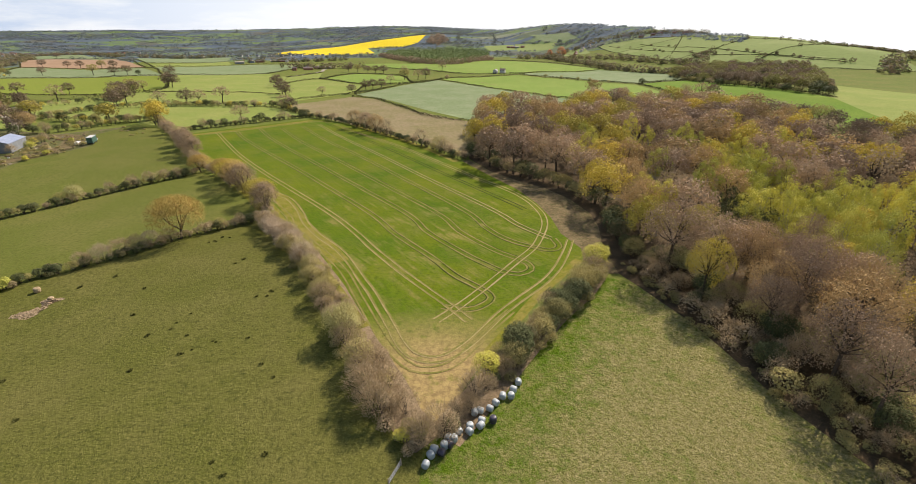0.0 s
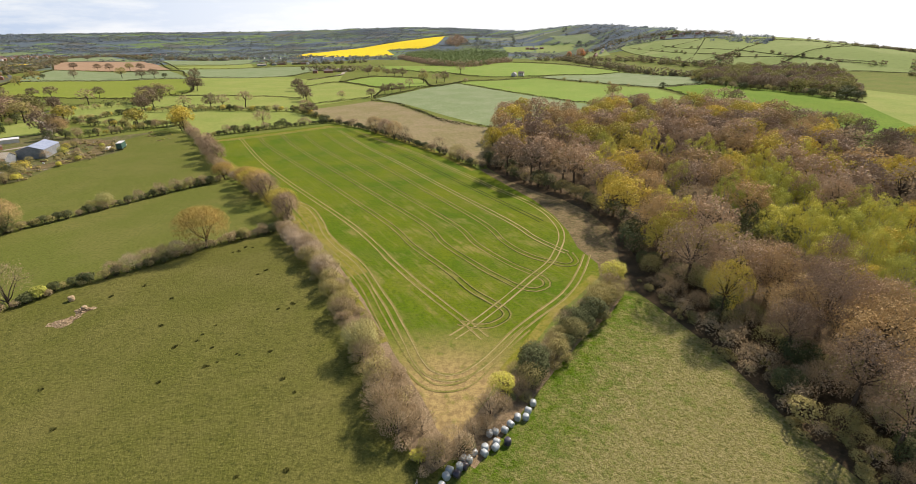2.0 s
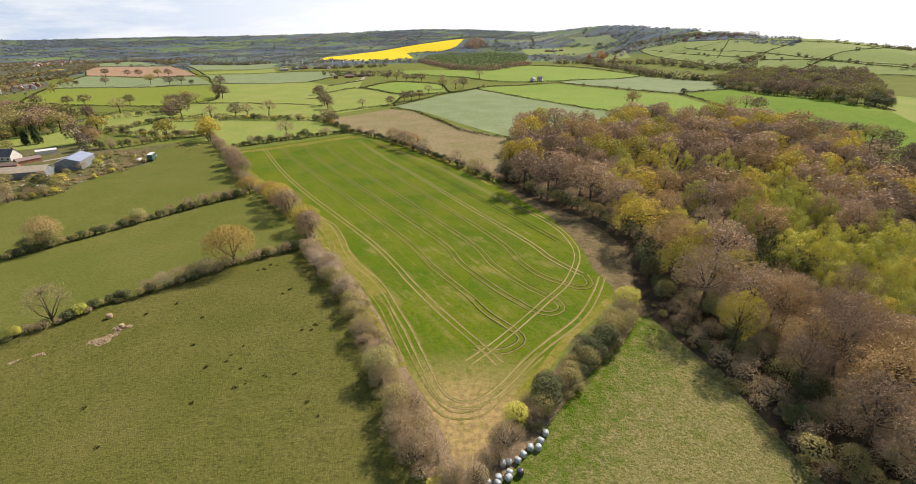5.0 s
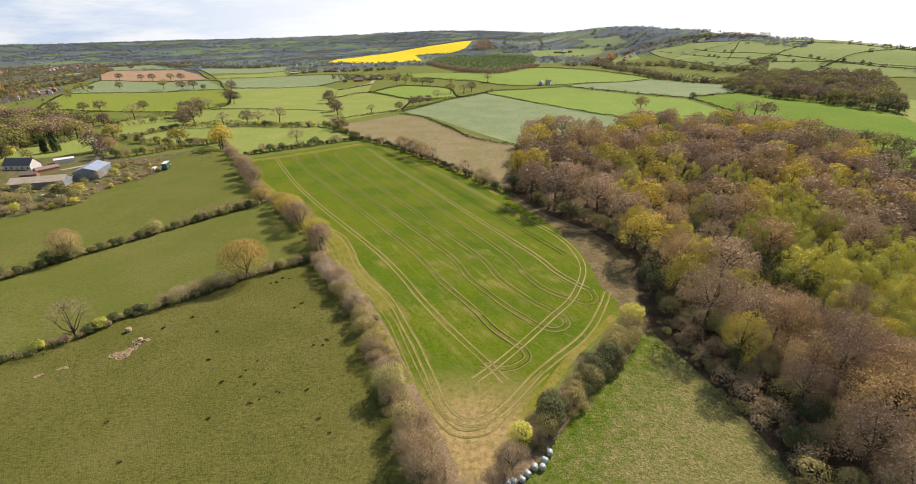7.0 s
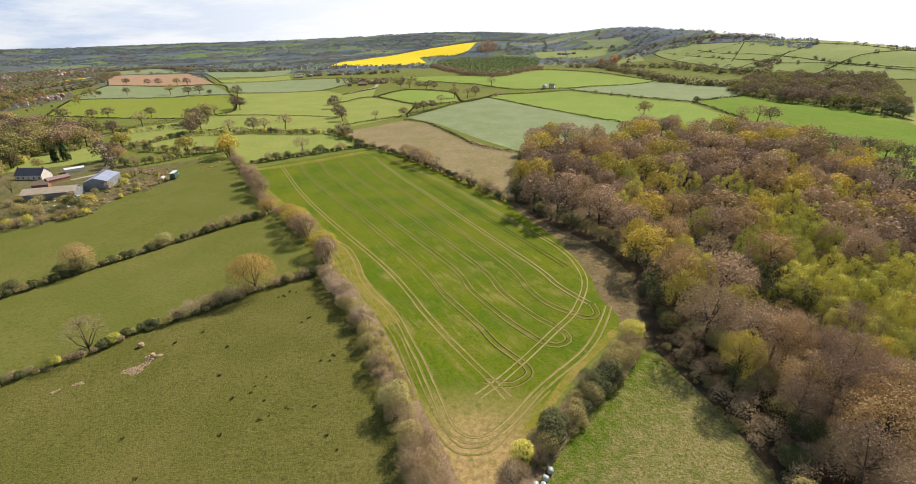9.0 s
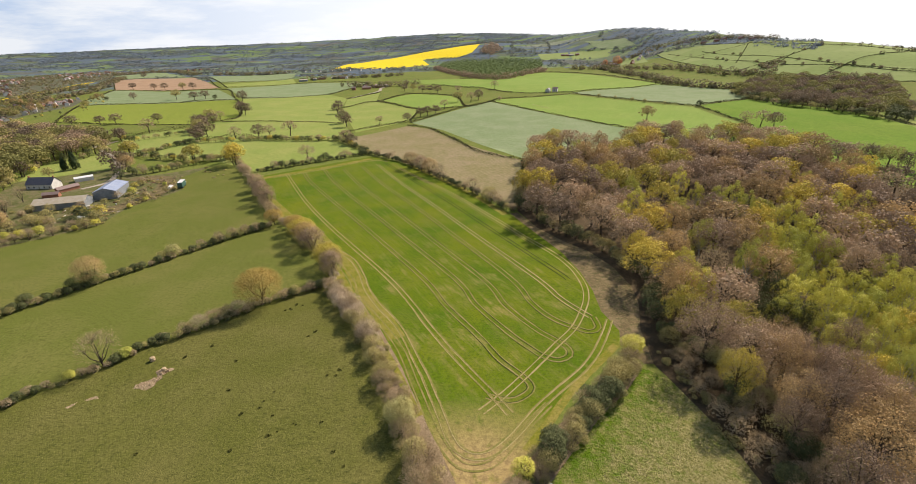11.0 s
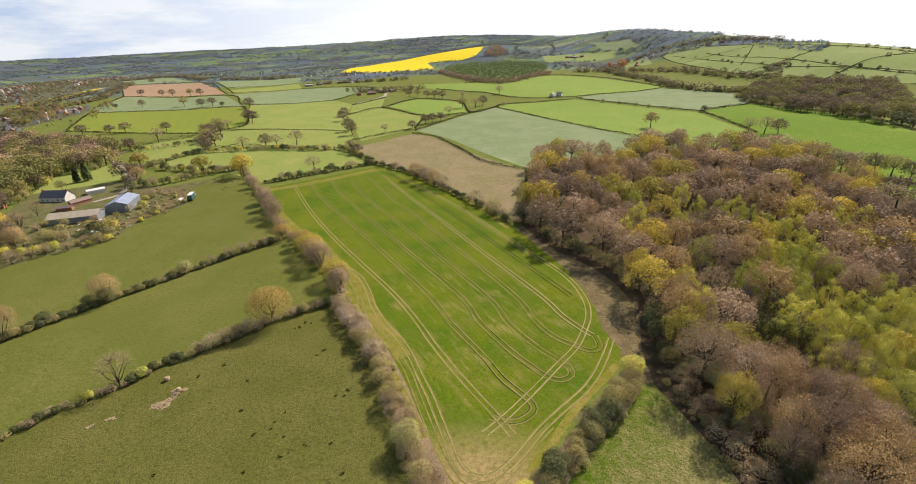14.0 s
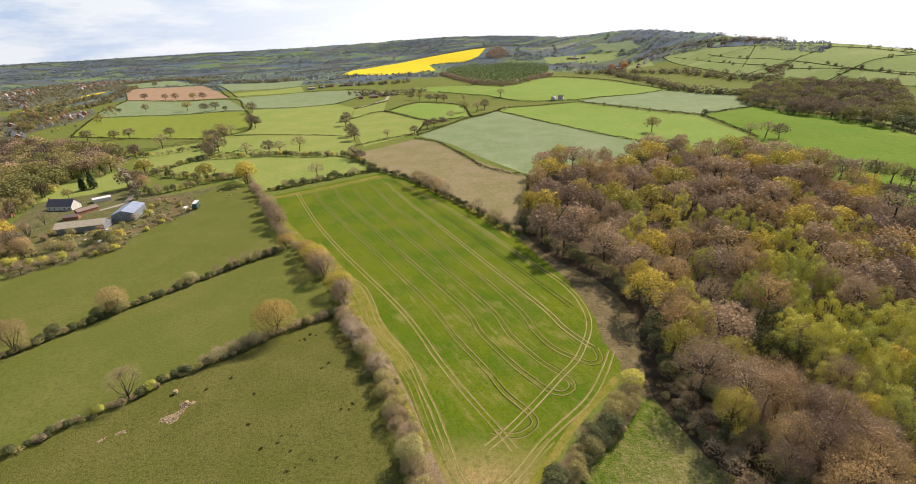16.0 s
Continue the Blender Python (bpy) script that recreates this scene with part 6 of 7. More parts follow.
TRAM = "tractor tramline through the young wheat"
for k, (line, mats) in enumerate((
        ([(-132, 255), (-101, 208), (-72, 169), (-39, 129), (-26.5, 111), (-21, 102), (-13.6, 91), (-7, 82), (-2.3, 76), (2, 70)], ("track", "faint")),
        ([(-122, 257), (-108, 235), (-68, 183), (-28, 130), (-16.6, 111), (-6, 96), (-0.7, 87.5), (3.4, 83), (6.2, 79.5), (6.1, 77), (3.2, 74.3), (0.2, 74), (-2.9, 75)], ("rut", "faint")),
        ([(-112, 264), (-94, 235), (-55, 181), (-17.5, 130), (-8.1, 112), (1, 99), (7, 92), (10.2, 89), (13.5, 88), (16.2, 90), (16.1, 93), (13.6, 96), (8.5, 101), (0.8, 112), (-8.1, 130), (-44, 182), (-81, 235), (-100, 266)], ("rut", "faint")),
        ([(-90, 271), (-68, 235), (-33, 183), (0.3, 131), (7.8, 114), (13, 106), (19, 101.5), (22.5, 100), (25, 102), (24.5, 107)], ("rut", "faint")),
        ([(-82, 277), (-57, 235), (-24, 183), (8.6, 131), (16, 117), (21, 110), (23.5, 107)], ("rut", "track")),
        ([(-78, 281), (-28, 205), (14, 138), (20, 128)], ("rut",)),
        ([(-73, 279), (-22, 206), (10, 156)], ("faint",)),
        ([(-4, 70), (0.2, 75), (6, 83), (13.4, 94), (18.5, 101.5), (22, 110), (24, 117), (24.3, 125), (22, 136), (17, 147), (8, 161), (-6, 184), (-34, 226), (-66, 268)], ("track",)),
        ([(-63, 148), (-54, 140), (-47.2, 129), (-42.3, 119), (-36.3, 110), (-29, 101), (-24.2, 93), (-20.6, 86), (-17.4, 80), (-14.6, 74), (-11.8, 68), (-9.8, 63.5), (-7.5, 60.2), (-4.7, 58.9), (-2.2, 59.4), (-0.1, 61), (3.1, 65), (7.8, 72), (11.8, 77), (16.1, 82), (19.3, 86), (22.9, 92), (26.4, 100), (28.6, 106)], ("track", "faint")),
        ([(-66, 147), (-50, 126), (-45, 116), (-38, 107), (-26, 91), (-19, 77), (-13, 65), (-8.3, 58), (-4.6, 56.5), (-1.1, 57.8), (1.5, 61), (6, 68), (10, 73.5)], ("faint",)),
        ([(-136, 246), (-112, 266), (-88, 287), (-76, 284)], ("track",)))):
    track(line, TRAM, mats, seed=30 + k, width=0.34 if mats[0] == "track" else 0.36)


def strip(points, wide, mat, label, lift=0.07, seed=3, name="worn_strip"):
    """A worn strip of ground with ragged edges."""
    rng = np.random.default_rng(seed)
    line, way = along(points, 1.5)
    verts, faces = [], []
    for k in range(5):
        ribbon(verts, faces, line, way, (k - 2) * wide / 5, wide / 4.2, lift + 0.006 * k, rng)
    return tagged(new(name, mesh_of(name, verts, faces, [M[mat]])), label, "ground strip", kind="structure")


strip([(-120, 208), (-94, 178), (-68, 145), (-50, 119), (-30, 87), (-18, 67)], 5.0, "edge", "yellowed strip of wheat along the hedge")
strip([(-86, 176), (-68, 153), (-56, 139), (-43, 118), (-34, 105), (-27, 94)], 4.5, "edge", "yellowed strip of wheat along the tracks", 0.065, 4)
strip([(5, 61), (10, 69), (16, 79), (28, 95)], 1.8, "edge", "yellowed strip of wheat along the hedge", seed=5)
strip([(0, 187), (-22, 224), (-60, 276)], 3.2, "edge", "yellowed strip of wheat along the far hedge", seed=6)
strip([(-142, 246), (-112, 271), (-90, 292)], 4.0, "edge", "pale strip of wheat under the top hedge", seed=7)

strip(beside(H1[:9], -2.0), 5.0, "bracken", "brown brambles and dead grass under the hedge", 0.08, 12)
strip(H2, 5.0, "bracken", "brown brambles and dead grass under the hedge", 0.08, 13)

# ---- hay bales, straw and tussocks ----
def hay_bale(name, mat, label, seed):
    """A wrapped round bale on its flat end: bulging sides, rounded rims, creased film."""
    rng = np.random.default_rng(seed)
    prof = [(0.0, 0.02), (0.40, 0.0), (0.56, 0.05), (0.625, 0.20), (0.645, 0.60), (0.63, 1.0), (0.56, 1.16), (0.40, 1.215), (0.0, 1.225)]
    n = 22
    verts, faces = [], []
    for j, (r, z) in enumerate(prof):
        for i in range(n):
            a = 2 * math.pi * i / n
            k = r * (1 + 0.03 * math.sin(3 * a + seed) + rng.normal(0, 0.012))
            verts.append((k * math.cos(a), k * math.sin(a), z + 0.02 * math.sin(2 * a + seed) * r))
    for j in range(len(prof) - 1):
        faces += [(j * n + i, j * n + (i + 1) % n, (j + 1) * n + (i + 1) % n, (j + 1) * n + i) for i in range(n)]
    return tagged(new(name, mesh_of(name, verts, faces, [M[mat]], smooth=True)), label, "hay bale", "row of wrapped bales")


BALES = [
    (-4.1, 38.7, 0), (-3.2, 40.1, 0), (-2.6, 41.2, 0), (-1.8, 41.9, 0), (-1.7, 40.6, 1), (-0.8, 41.8, 1), (-1.6, 42.8, 0), (-0.6, 43.0, 0), (0.2, 43.9, 0), (2.1, 47.0, 0), (3.4, 47.6, 0),
    (1.5, 45.0, 0), (2.6, 44.8, 0), (3.5, 45.8, 0), (1.7, 43.8, 0), (4.6, 46.1, 1), (4.7, 47.9, 0), (5.5, 48.9, 0), (6.2, 50.1, 0), (7.5, 50.6, 0), (8.4, 51.7, 0), (8.8, 53.0, 0)]
white_bale = hay_bale("hay_bale", "wrap_white", "white plastic-wrapped round hay bale beside the hedge", 1)
black_bale = hay_bale("hay_bale", "wrap_black", "black plastic-wrapped round hay bale among white ones", 2)
for i, (x, y, dark) in enumerate(BALES):
    tip = (0, 0, random.uniform(0, 360)) if i % 4 == 3 else (0, 90, random.uniform(-25, 25) + (140 if i % 3 else 60))
    z = float(height(x, y)) + (0.47 if tip[1] else 0.02)
    c = copy_thing(black_bale if dark else white_bale, pose(x, y, z, *tip))
    c.scale = (random.uniform(0.95, 1.04),) * 3
for ob in (white_bale, black_bale):
    bpy.data.objects.remove(ob)


def blades(name, outline, n, mat, size, straw, label, seed):
    """Tufts of grass lying this way and that, thick where the field is dry or where it is green."""
    b = Build(seed)
    q = np.array(outline)
    p = b.rng.uniform(q.min(0), q.max(0), (n * 3, 2))
    p = p[inside(p, outline)]
    lie = np.array([noise.noise((x / 9, y / 9, 2.2)) + 0.6 * noise.noise((x / 3, y / 3, 5.1)) + 0.06 * (0.806 * x - 0.591 * y + 16) for x, y in p])
    p = p[(lie if straw else -lie) + b.rng.normal(0, 0.25, len(p)) > 0.05][:n]
    b.leaves(np.column_stack([p, height(p[:, 0], p[:, 1]) + 0.09]), size, 0.6, np.tile((0.0, 0.0, 2.2), (len(p), 1)))
    tagged(new(name, b.mesh(name, [M[mat]])), label, "grass", kind="stuff")


MEADOW = [(-3, 39), (3.5, 44), (10.5, 53), (18.5, 63), (28.5, 75), (34, 82.5), (38, 80), (42, 68), (44, 56), (46, 46), (49, 36), (54, 20), (20, 20), (-4, 34)]
blades("dry_grass", MEADOW, 14000, "dry_blades", 0.13, True, "straw-dry tufts in the rough meadow", 71)
blades("green_grass", MEADOW, 14000, "green_blades", 0.13, False, "green tufts in the rough meadow", 72)


def straw_heap(x, y, wide, deep, turn, n, label, lift=0.25):
    b = Build(int(abs(x * 10)))
    a, r = b.rng.uniform(0, 6.283, n), b.rng.uniform(0, 1, n) ** 0.6
    p = np.stack([np.cos(a) * r * wide / 2, np.sin(a) * r * deep / 2], 1) * (1 + 0.3 * np.sin(3 * a + x))[:, None]
    c, s = math.cos(radians(turn)), math.sin(radians(turn))
    p = p @ np.array([[c, s], [-s, c]]) + (x, y)
    z = height(p[:, 0], p[:, 1]) + 0.06 + lift * (1 - r) * b.rng.uniform(0.3, 1, n)
    b.leaves(np.column_stack([p, z]), 0.34, 0.6, np.tile((0, 0, 1.2), (n, 1)))
    tagged(new("straw_heap", b.mesh("straw_heap", [M["straw"]])), label, "straw", kind="stuff")


straw_heap(-81.3, 74.0, 5.0, 3.4, 50, 1000, "pale straw spilt on the pasture")
straw_heap(-80.6, 78.2, 3.4, 2.2, 30, 600, "heap of loose hay on the pasture", 0.7)
straw_heap(-90.5, 68.5, 2.4, 1.0, 20, 120, "scrap of straw on the pasture", 0.1)
straw_heap(-93.5, 66.0, 2.0, 0.8, 60, 90, "scrap of straw on the pasture", 0.1)
old_bale = hay_bale("hay_bale", "straw", "weathered unwrapped hay bale on the pasture", 5)
old_bale.location = (-86.3, 82.0, float(height(-86.3, 82.0)) + 0.04)
old_bale.scale = (1.25, 1.25, 1.15)
old_bale["group"] = "bales in the pasture"
second = copy_thing(old_bale, pose(-80.7, 78.6, float(height(-80.7, 78.6)) + 0.04, 0, 0, 70))
second.scale = (1.1, 1.1, 0.9)


def tussock(seed):
    b = Build(seed)
    n = 90
    a, r = b.rng.uniform(0, 6.283, n), b.rng.uniform(0, 1, n) ** 0.5 * 0.55
    s = np.stack([np.cos(a) * r, np.sin(a) * r, np.full(n, -0.03)], 1)
    way = np.stack([np.cos(a) * r, np.sin(a) * r, b.rng.uniform(0.5, 1.1, n)], 1)
    b.twigs(s, way, 0.55, 0.05)
    return tagged(new("grass_tussock", b.mesh("grass_tussock", [M["leaf_olive_dark"]])), "dark tussock of rushes in the pasture", "tussock", "tussocks in the pasture")


TUSSOCKS = [(-61, 73), (-54, 66), (-51, 57), (-51, 68), (-51, 70), (-50, 73), (-47, 66), (-45, 61), (-44, 62), (-41, 64), (-36, 65), (-31, 58), (-28, 55), (-38, 79), (-38, 81), (-40, 79), (-51, 94), (-50, 96), (-61, 109), (-62, 107), (-63, 106), (-59, 109),
            (-79, 84), (-75, 89), (-65, 83), (-60, 47), (-69, 55), (-24, 41), (-28, 38), (-30, 40)]
first = tussock(3)
for x, y in TUSSOCKS:
    for k in range(random.randint(1, 2)):
        px, py = x + random.uniform(-1.0, 1.0) * k * 0.7, y + random.uniform(-0.8, 0.8) * k * 0.7
        c = copy_thing(first, pose(px, py, float(height(px, py)) + 0.05, 0, 0, random.uniform(0, 360)))
        c.scale = (random.uniform(0.35, 0.7),) * 3
bpy.data.objects.remove(first)


# heaps of cut brushwood and turned earth
for x, y, n in ((-190, 262, 5), (-181, 262, 4), (-172, 251, 4)):
    for k in range(n):
        grow(random.choice(("thorn", "fresh")), x + random.uniform(-4, 4), y + random.uniform(-3, 3), random.uniform(0.35, 0.6), "low heap of brushwood in the pasture", tall=0.5)
for t in np.linspace(0, 1, 7):
    straw_heap(29 + 14 * t, 558 - 30 * t, 5.0, 3.0, -60, 60, "dark heap of muck on the barley field", 1.6)


def field_gate(label):
    """A steel field gate: two posts, frame and bars."""
    root = new("field_gate")
    for x in (-1.9, 1.9):
        bm = bmesh.new()
        bmesh.ops.create_cone(bm, cap_ends=True, segments=8, radius1=0.09, radius2=0.08, depth=1.7, matrix=pose(x, 0, 0.6))
        part("gate_post", bm, "timber", root)
    for z in (0.3, 0.52, 0.74, 0.96, 1.2):
        bm = bmesh.new()
        bmesh.ops.create_cone(bm, cap_ends=True, segments=8, radius1=0.03, radius2=0.03, depth=3.6, matrix=pose(0, 0, z, 0, 90, 0))
        part("bar", bm, "cladding", root)
    return tagged(root, label, "gate")


gate = field_gate("grey steel field gate at the hedge corner")
gate.location, gate.rotation_euler = (-7.5, 38.0, float(height(-7.5, 38.0)) + 0.05), (0, 0, radians(67))


def wire_pole(label):
    root = new("telegraph_pole")
    bm = bmesh.new()
    bmesh.ops.create_cone(bm, cap_ends=True, segments=8, radius1=0.16, radius2=0.11, depth=9.0, matrix=pose(0, 0, 4.2))
    part("pole", bm, "timber", root)
    part("crossbar", box(bmesh.new(), -0.9, -0.06, 8.1, 0.9, 0.06, 8.25), "timber", root)
    return tagged(root, label, "pole")


pole = wire_pole("grey wooden telegraph pole by the farm")
pole.location = (-262, 288, float(height(-262, 288)))

# ---- buildings ----
def house(label, long, deep, eaves, ridge, wall, roof, name="house", chimneys=1, windows=3, storeys=2, door=True, category="house"):
    """A gabled building with its long side along x, at the origin."""
    root = new(name)
    L, D = long / 2, deep / 2
    bm = bmesh.new()
    lo = [bm.verts.new(p) for p in ((-L, -D, -0.5), (L, -D, -0.5), (L, D, -0.5), (-L, D, -0.5))]
    hi = [bm.verts.new(p) for p in ((-L, -D, eaves), (L, -D, eaves), (L, D, eaves), (-L, D, eaves))]
    top = [bm.verts.new((-L, 0, ridge - 0.12)), bm.verts.new((L, 0, ridge - 0.12))]
    bm.faces.new((lo[0], lo[1], hi[1], hi[0]))
    bm.faces.new((lo[2], lo[3], hi[3], hi[2]))
    bm.faces.new((lo[1], lo[2], hi[2], top[1], hi[1]))
    bm.faces.new((lo[3], lo[0], hi[0], top[0], hi[3]))
    part("wall", bm, wall, root)
    k = (ridge - eaves) / D
    for s in (-1, 1):
        bm = bmesh.new()
        over = 0.35
        a = [(-L - over, s * (D + over), eaves - k * over), (L + over, s * (D + over), eaves - k * over), (L + over, 0, ridge), (-L - over, 0, ridge)]
        low = [bm.verts.new(p) for p in a]
        up = [bm.verts.new((x, y, z + 0.16)) for x, y, z in a]
        bm.faces.new(up if s < 0 else up[::-1])
        bm.faces.new(low[::-1] if s < 0 else low)
        for i in range(4):
            bm.faces.new((low[i], low[(i + 1) % 4], up[(i + 1) % 4], up[i]))
        bmesh.ops.recalc_face_normals(bm, faces=bm.faces)
        part("roof_slope", bm, roof, root)
    for c in range(chimneys):
        x = L - 0.6 if c == 0 else -L + 0.6
        part("chimney", box(bmesh.new(), x - 0.4, -0.4, ridge - 0.8, x + 0.4, 0.4, ridge + 1.1), "brick", root)
    for s in (-1, 1):
        for st in range(storeys if windows else 0):
            z = 0.9 + st * 2.5
            if z + 1.2 > eaves:
                continue
            for i in range(windows):
                x = -L + long * (i + 0.5) / windows
                if door and st == 0 and s < 0 and i == windows // 2:
                    part("door", box(bmesh.new(), x - 0.45, s * D - 0.05, 0, x + 0.45, s * D + 0.05, 2.05), "timber", root)
                    continue
                part("window", box(bmesh.new(), x - 0.6, s * D - 0.04, z, x + 0.6, s * D + 0.04, z + 1.2), "pane", root)
    return tagged(root, label, category)


def put(ob, x, y, turn, lift=0.0):
    ob.location, ob.rotation_euler = (x, y, float(height(x, y)) + lift), (0, 0, radians(turn))
    return ob


def turn_of(a, b):
    return math.degrees(math.atan2(b[1] - a[1], b[0] - a[0]))


# the farm
put(house("steel-clad barn with a blue-grey sheet roof", 24, 14, 5.4, 7.8, "cladding", "roof_blue", "barn", 0, 0, category="barn"), -214.5, 217.5, 112)
put(house("long open-sided barn with a rusty brown sheet roof", 30, 12, 4.0, 6.6, "cladding", "roof_rust", "barn", 0, 0, category="barn"), -224, 197, 20)
put(house("white rendered farmhouse with a dark slate roof", 21, 9, 3.6, 8.0, "render_white", "slate", "farmhouse", 2, 5), -269, 230, 2)
put(house("low white open-fronted shed", 12, 6, 2.8, 3.6, "render_white", "paint", "shed", 0, 0, category="shed"), -257.5, 245, 48)
put(house("low brick outhouse with a red tiled roof", 14, 4.5, 2.4, 3.9, "brick", "tile_red", "outhouse", 0, 0, category="shed"), -248, 224, 70)
put(house("low brick outhouse with a red tiled roof", 10, 4.0, 2.3, 3.6, "brick", "tile_red", "outhouse", 0, 0, category="shed"), -246, 212, 20)
put(house("small brick shed with a red roof", 6, 4.0, 2.3, 3.4, "brick", "tile_red", "shed", 0, 0, category="shed"), -292, 216, 20)


def wheel(parent, x, y, r=0.45, w=0.28):
    bm = bmesh.new()
    bmesh.ops.create_cone(bm, cap_ends=True, segments=14, radius1=r, radius2=r, depth=w, matrix=pose(x, y, r, 90, 0, 0))
    return part("wheel", bm, "tyre", parent)


def box_trailer(label, body, roof):
    root = new("box_trailer")
    part("body", box(bmesh.new(), -4.2, -1.35, 0.85, 4.2, 1.35, 3.9), body, root)
    part("roof", box(bmesh.new(), -4.25, -1.4, 3.9, 4.25, 1.4, 4.02), roof, root, "white roof")
    part("chassis", box(bmesh.new(), -4.1, -0.9, 0.6, 4.1, 0.9, 0.85), "tyre", root)
    for x in (-3.0, -1.9, 3.0):
        for y in (-1.05, 1.05):
            wheel(root, x, y)
    return tagged(root, label, "trailer")


put(box_trailer("dark green box trailer with a white roof", "green_paint", "paint"), -183, 231, 112).scale = (1.15, 1.15, 1.15)


def flat_trailer(label):
    root = new("flat_trailer")
    part("bed", box(bmesh.new(), -3.8, -1.3, 0.8, 3.8, 1.3, 0.98), "timber", root)
    for y in (-1.27, 1.27):
        part("side_board", box(bmesh.new(), -3.8, y - 0.03, 0.98, 3.8, y + 0.03, 1.6), "timber", root)
    part("load", box(bmesh.new(), -3.2, -1.0, 0.98, 2.4, 1.0, 2.1), "paint", root)
    for x in (-0.6, 0.6):
        for y in (-1.0, 1.0):
            wheel(root, x, y, 0.4)
    return tagged(root, label, "trailer")


put(flat_trailer("flat farm trailer with a pale load"), -188, 228, 110)


def lorry(label, cab, bed):
    root = new("lorry")
    part("cab", box(bmesh.new(), 1.6, -1.1, 0.6, 3.2, 1.1, 2.7), cab, root)
    part("windscreen", box(bmesh.new(), 3.2, -0.95, 1.6, 3.23, 0.95, 2.4), "pane", root)
    part("body", box(bmesh.new(), -3.2, -1.15, 0.9, 1.45, 1.15, 2.6), bed, root)
    for x in (-2.2, 2.4):
        for y in (-1.0, 1.0):
            wheel(root, x, y, 0.48)
    return tagged(root, label, "lorry")


put(lorry("old white lorry parked in the scrub", "paint", "paint"), -196, 178, -20)
put(lorry("white lorry with a rusty body in the yard", "paint", "rust"), -208, 192, 25)
rng_yard = random.Random(4)
for k in range(84):
    x, y = rng_yard.uniform(-218, -184), rng_yard.uniform(172, 246)
    L, W, H = rng_yard.uniform(0.6, 2.6), rng_yard.uniform(0.4, 1.2), rng_yard.uniform(0.2, 0.9)
    root = new("scrap_pile")
    bm = bmesh.new()
    for i in range(5):
        cx, cy = rng_yard.uniform(-L, L) * 0.5, rng_yard.uniform(-W, W) * 0.5
        box(bm, cx - L * 0.3, cy - W * 0.12, -0.05 + 0.02 * i, cx + L * 0.3, cy + W * 0.12, H * rng_yard.uniform(0.3, 1))
    bmesh.ops.rotate(bm, cent=(0, 0, 0), matrix=Matrix.Rotation(rng_yard.uniform(0, 3), 3, "Z"), verts=bm.verts)
    part("scrap", bm, rng_yard.choice(("timber", "rust", "paint", "stone", "timber")), root)
    put(tagged(root, "heap of discarded timber and scrap in the farmyard", "scrap", "scrap in the farmyard"), x, y, 0, 0.05)
YARD = [(-192, 276), (-197, 250), (-179, 226), (-186, 198), (-181, 172), (-204, 143), (-240, 140), (-262, 180), (-240, 195), (-215, 195), (-205, 215), (-214, 245)]
for k in range(240):
    x, y = rng_yard.uniform(-262, -178), rng_yard.uniform(138, 276)
    if inside(np.array([(x, y)]), YARD)[0]:
        grow(rng_yard.choice(("hawthorn", "thorn", "thorn", "fresh", "big_hawthorn", "big_thorn")), x, y, rng_yard.uniform(0.5, 1.1), group="scrub round the farmyard")
for (x, y), key, s in (((-207, 168), "big_hawthorn", 1.3), ((-186, 176), "big_hawthorn", 1.2), ((-222, 163), "brown", 0.8), ((-234, 160), "red", 0.8), ((-245, 170), "brown", 0.9), ((-216, 152), "big_fresh", 1.2), ((-205, 146), "big_thorn", 1.2),
                       ((-240, 182), "grey", 0.9), ((-252, 190), "big_thorn", 1.3), ((-225, 148), "brown", 0.8), ((-250, 150), "brown", 0.9), ((-270, 170), "gold", 0.9), ((-262, 160), "brown", 0.9), ((-245, 266), "brown", 0.85), ((-236, 258), "big_holly", 1.1),
                       ((-232, 262), "big_thorn", 1.2), ((-256, 276), "brown", 0.75), ((-203, 218), "big_fresh", 0.9), ((-300, 222), "grey", 0.8), ((-310, 240), "brown", 0.8), ((-280, 200), "brown", 0.9), ((-292, 190), "brown", 0.9), ((-310, 262), "big_fresh", 1.0)):
    grow(key, x, y, s)


strip([(-228, 247), (-208, 248), (-194, 232), (-190, 212), (-196, 190)], 9.0, "earth", "bare earth bank with rubble beside the yard", 0.12, 25, "earth_bank")
for k in range(30):
    t = k / 29
    grow(rng_yard.choice(("mid_hawthorn", "mid_gold", "mid_thorn", "mid_hawthorn", "mid_holly")), -194 - 66 * t + rng_yard.uniform(-7, 7), 181 - 30 * t + rng_yard.uniform(-8, 8), rng_yard.uniform(0.8, 1.5), group="scrub below the farmyard")
BANK = [(-230, 250), (-206, 254), (-184, 228), (-181, 204), (-200, 204), (-206, 226), (-226, 240)]
for k in range(620):
    x, y = rng_yard.uniform(-262, -178), rng_yard.uniform(138, 276)
    if inside(np.array([(x, y)]), BANK)[0] and k % 2 or inside(np.array([(x, y)]), YARD)[0] and k % 3 == 0:
        grow(rng_yard.choice(("bramble", "bramble", "mid_thorn", "mid_hawthorn") if k % 5 == 0 else ("bramble",)), x, y, rng_yard.uniform(0.45, 1.0), group="scrub round the farmyard")
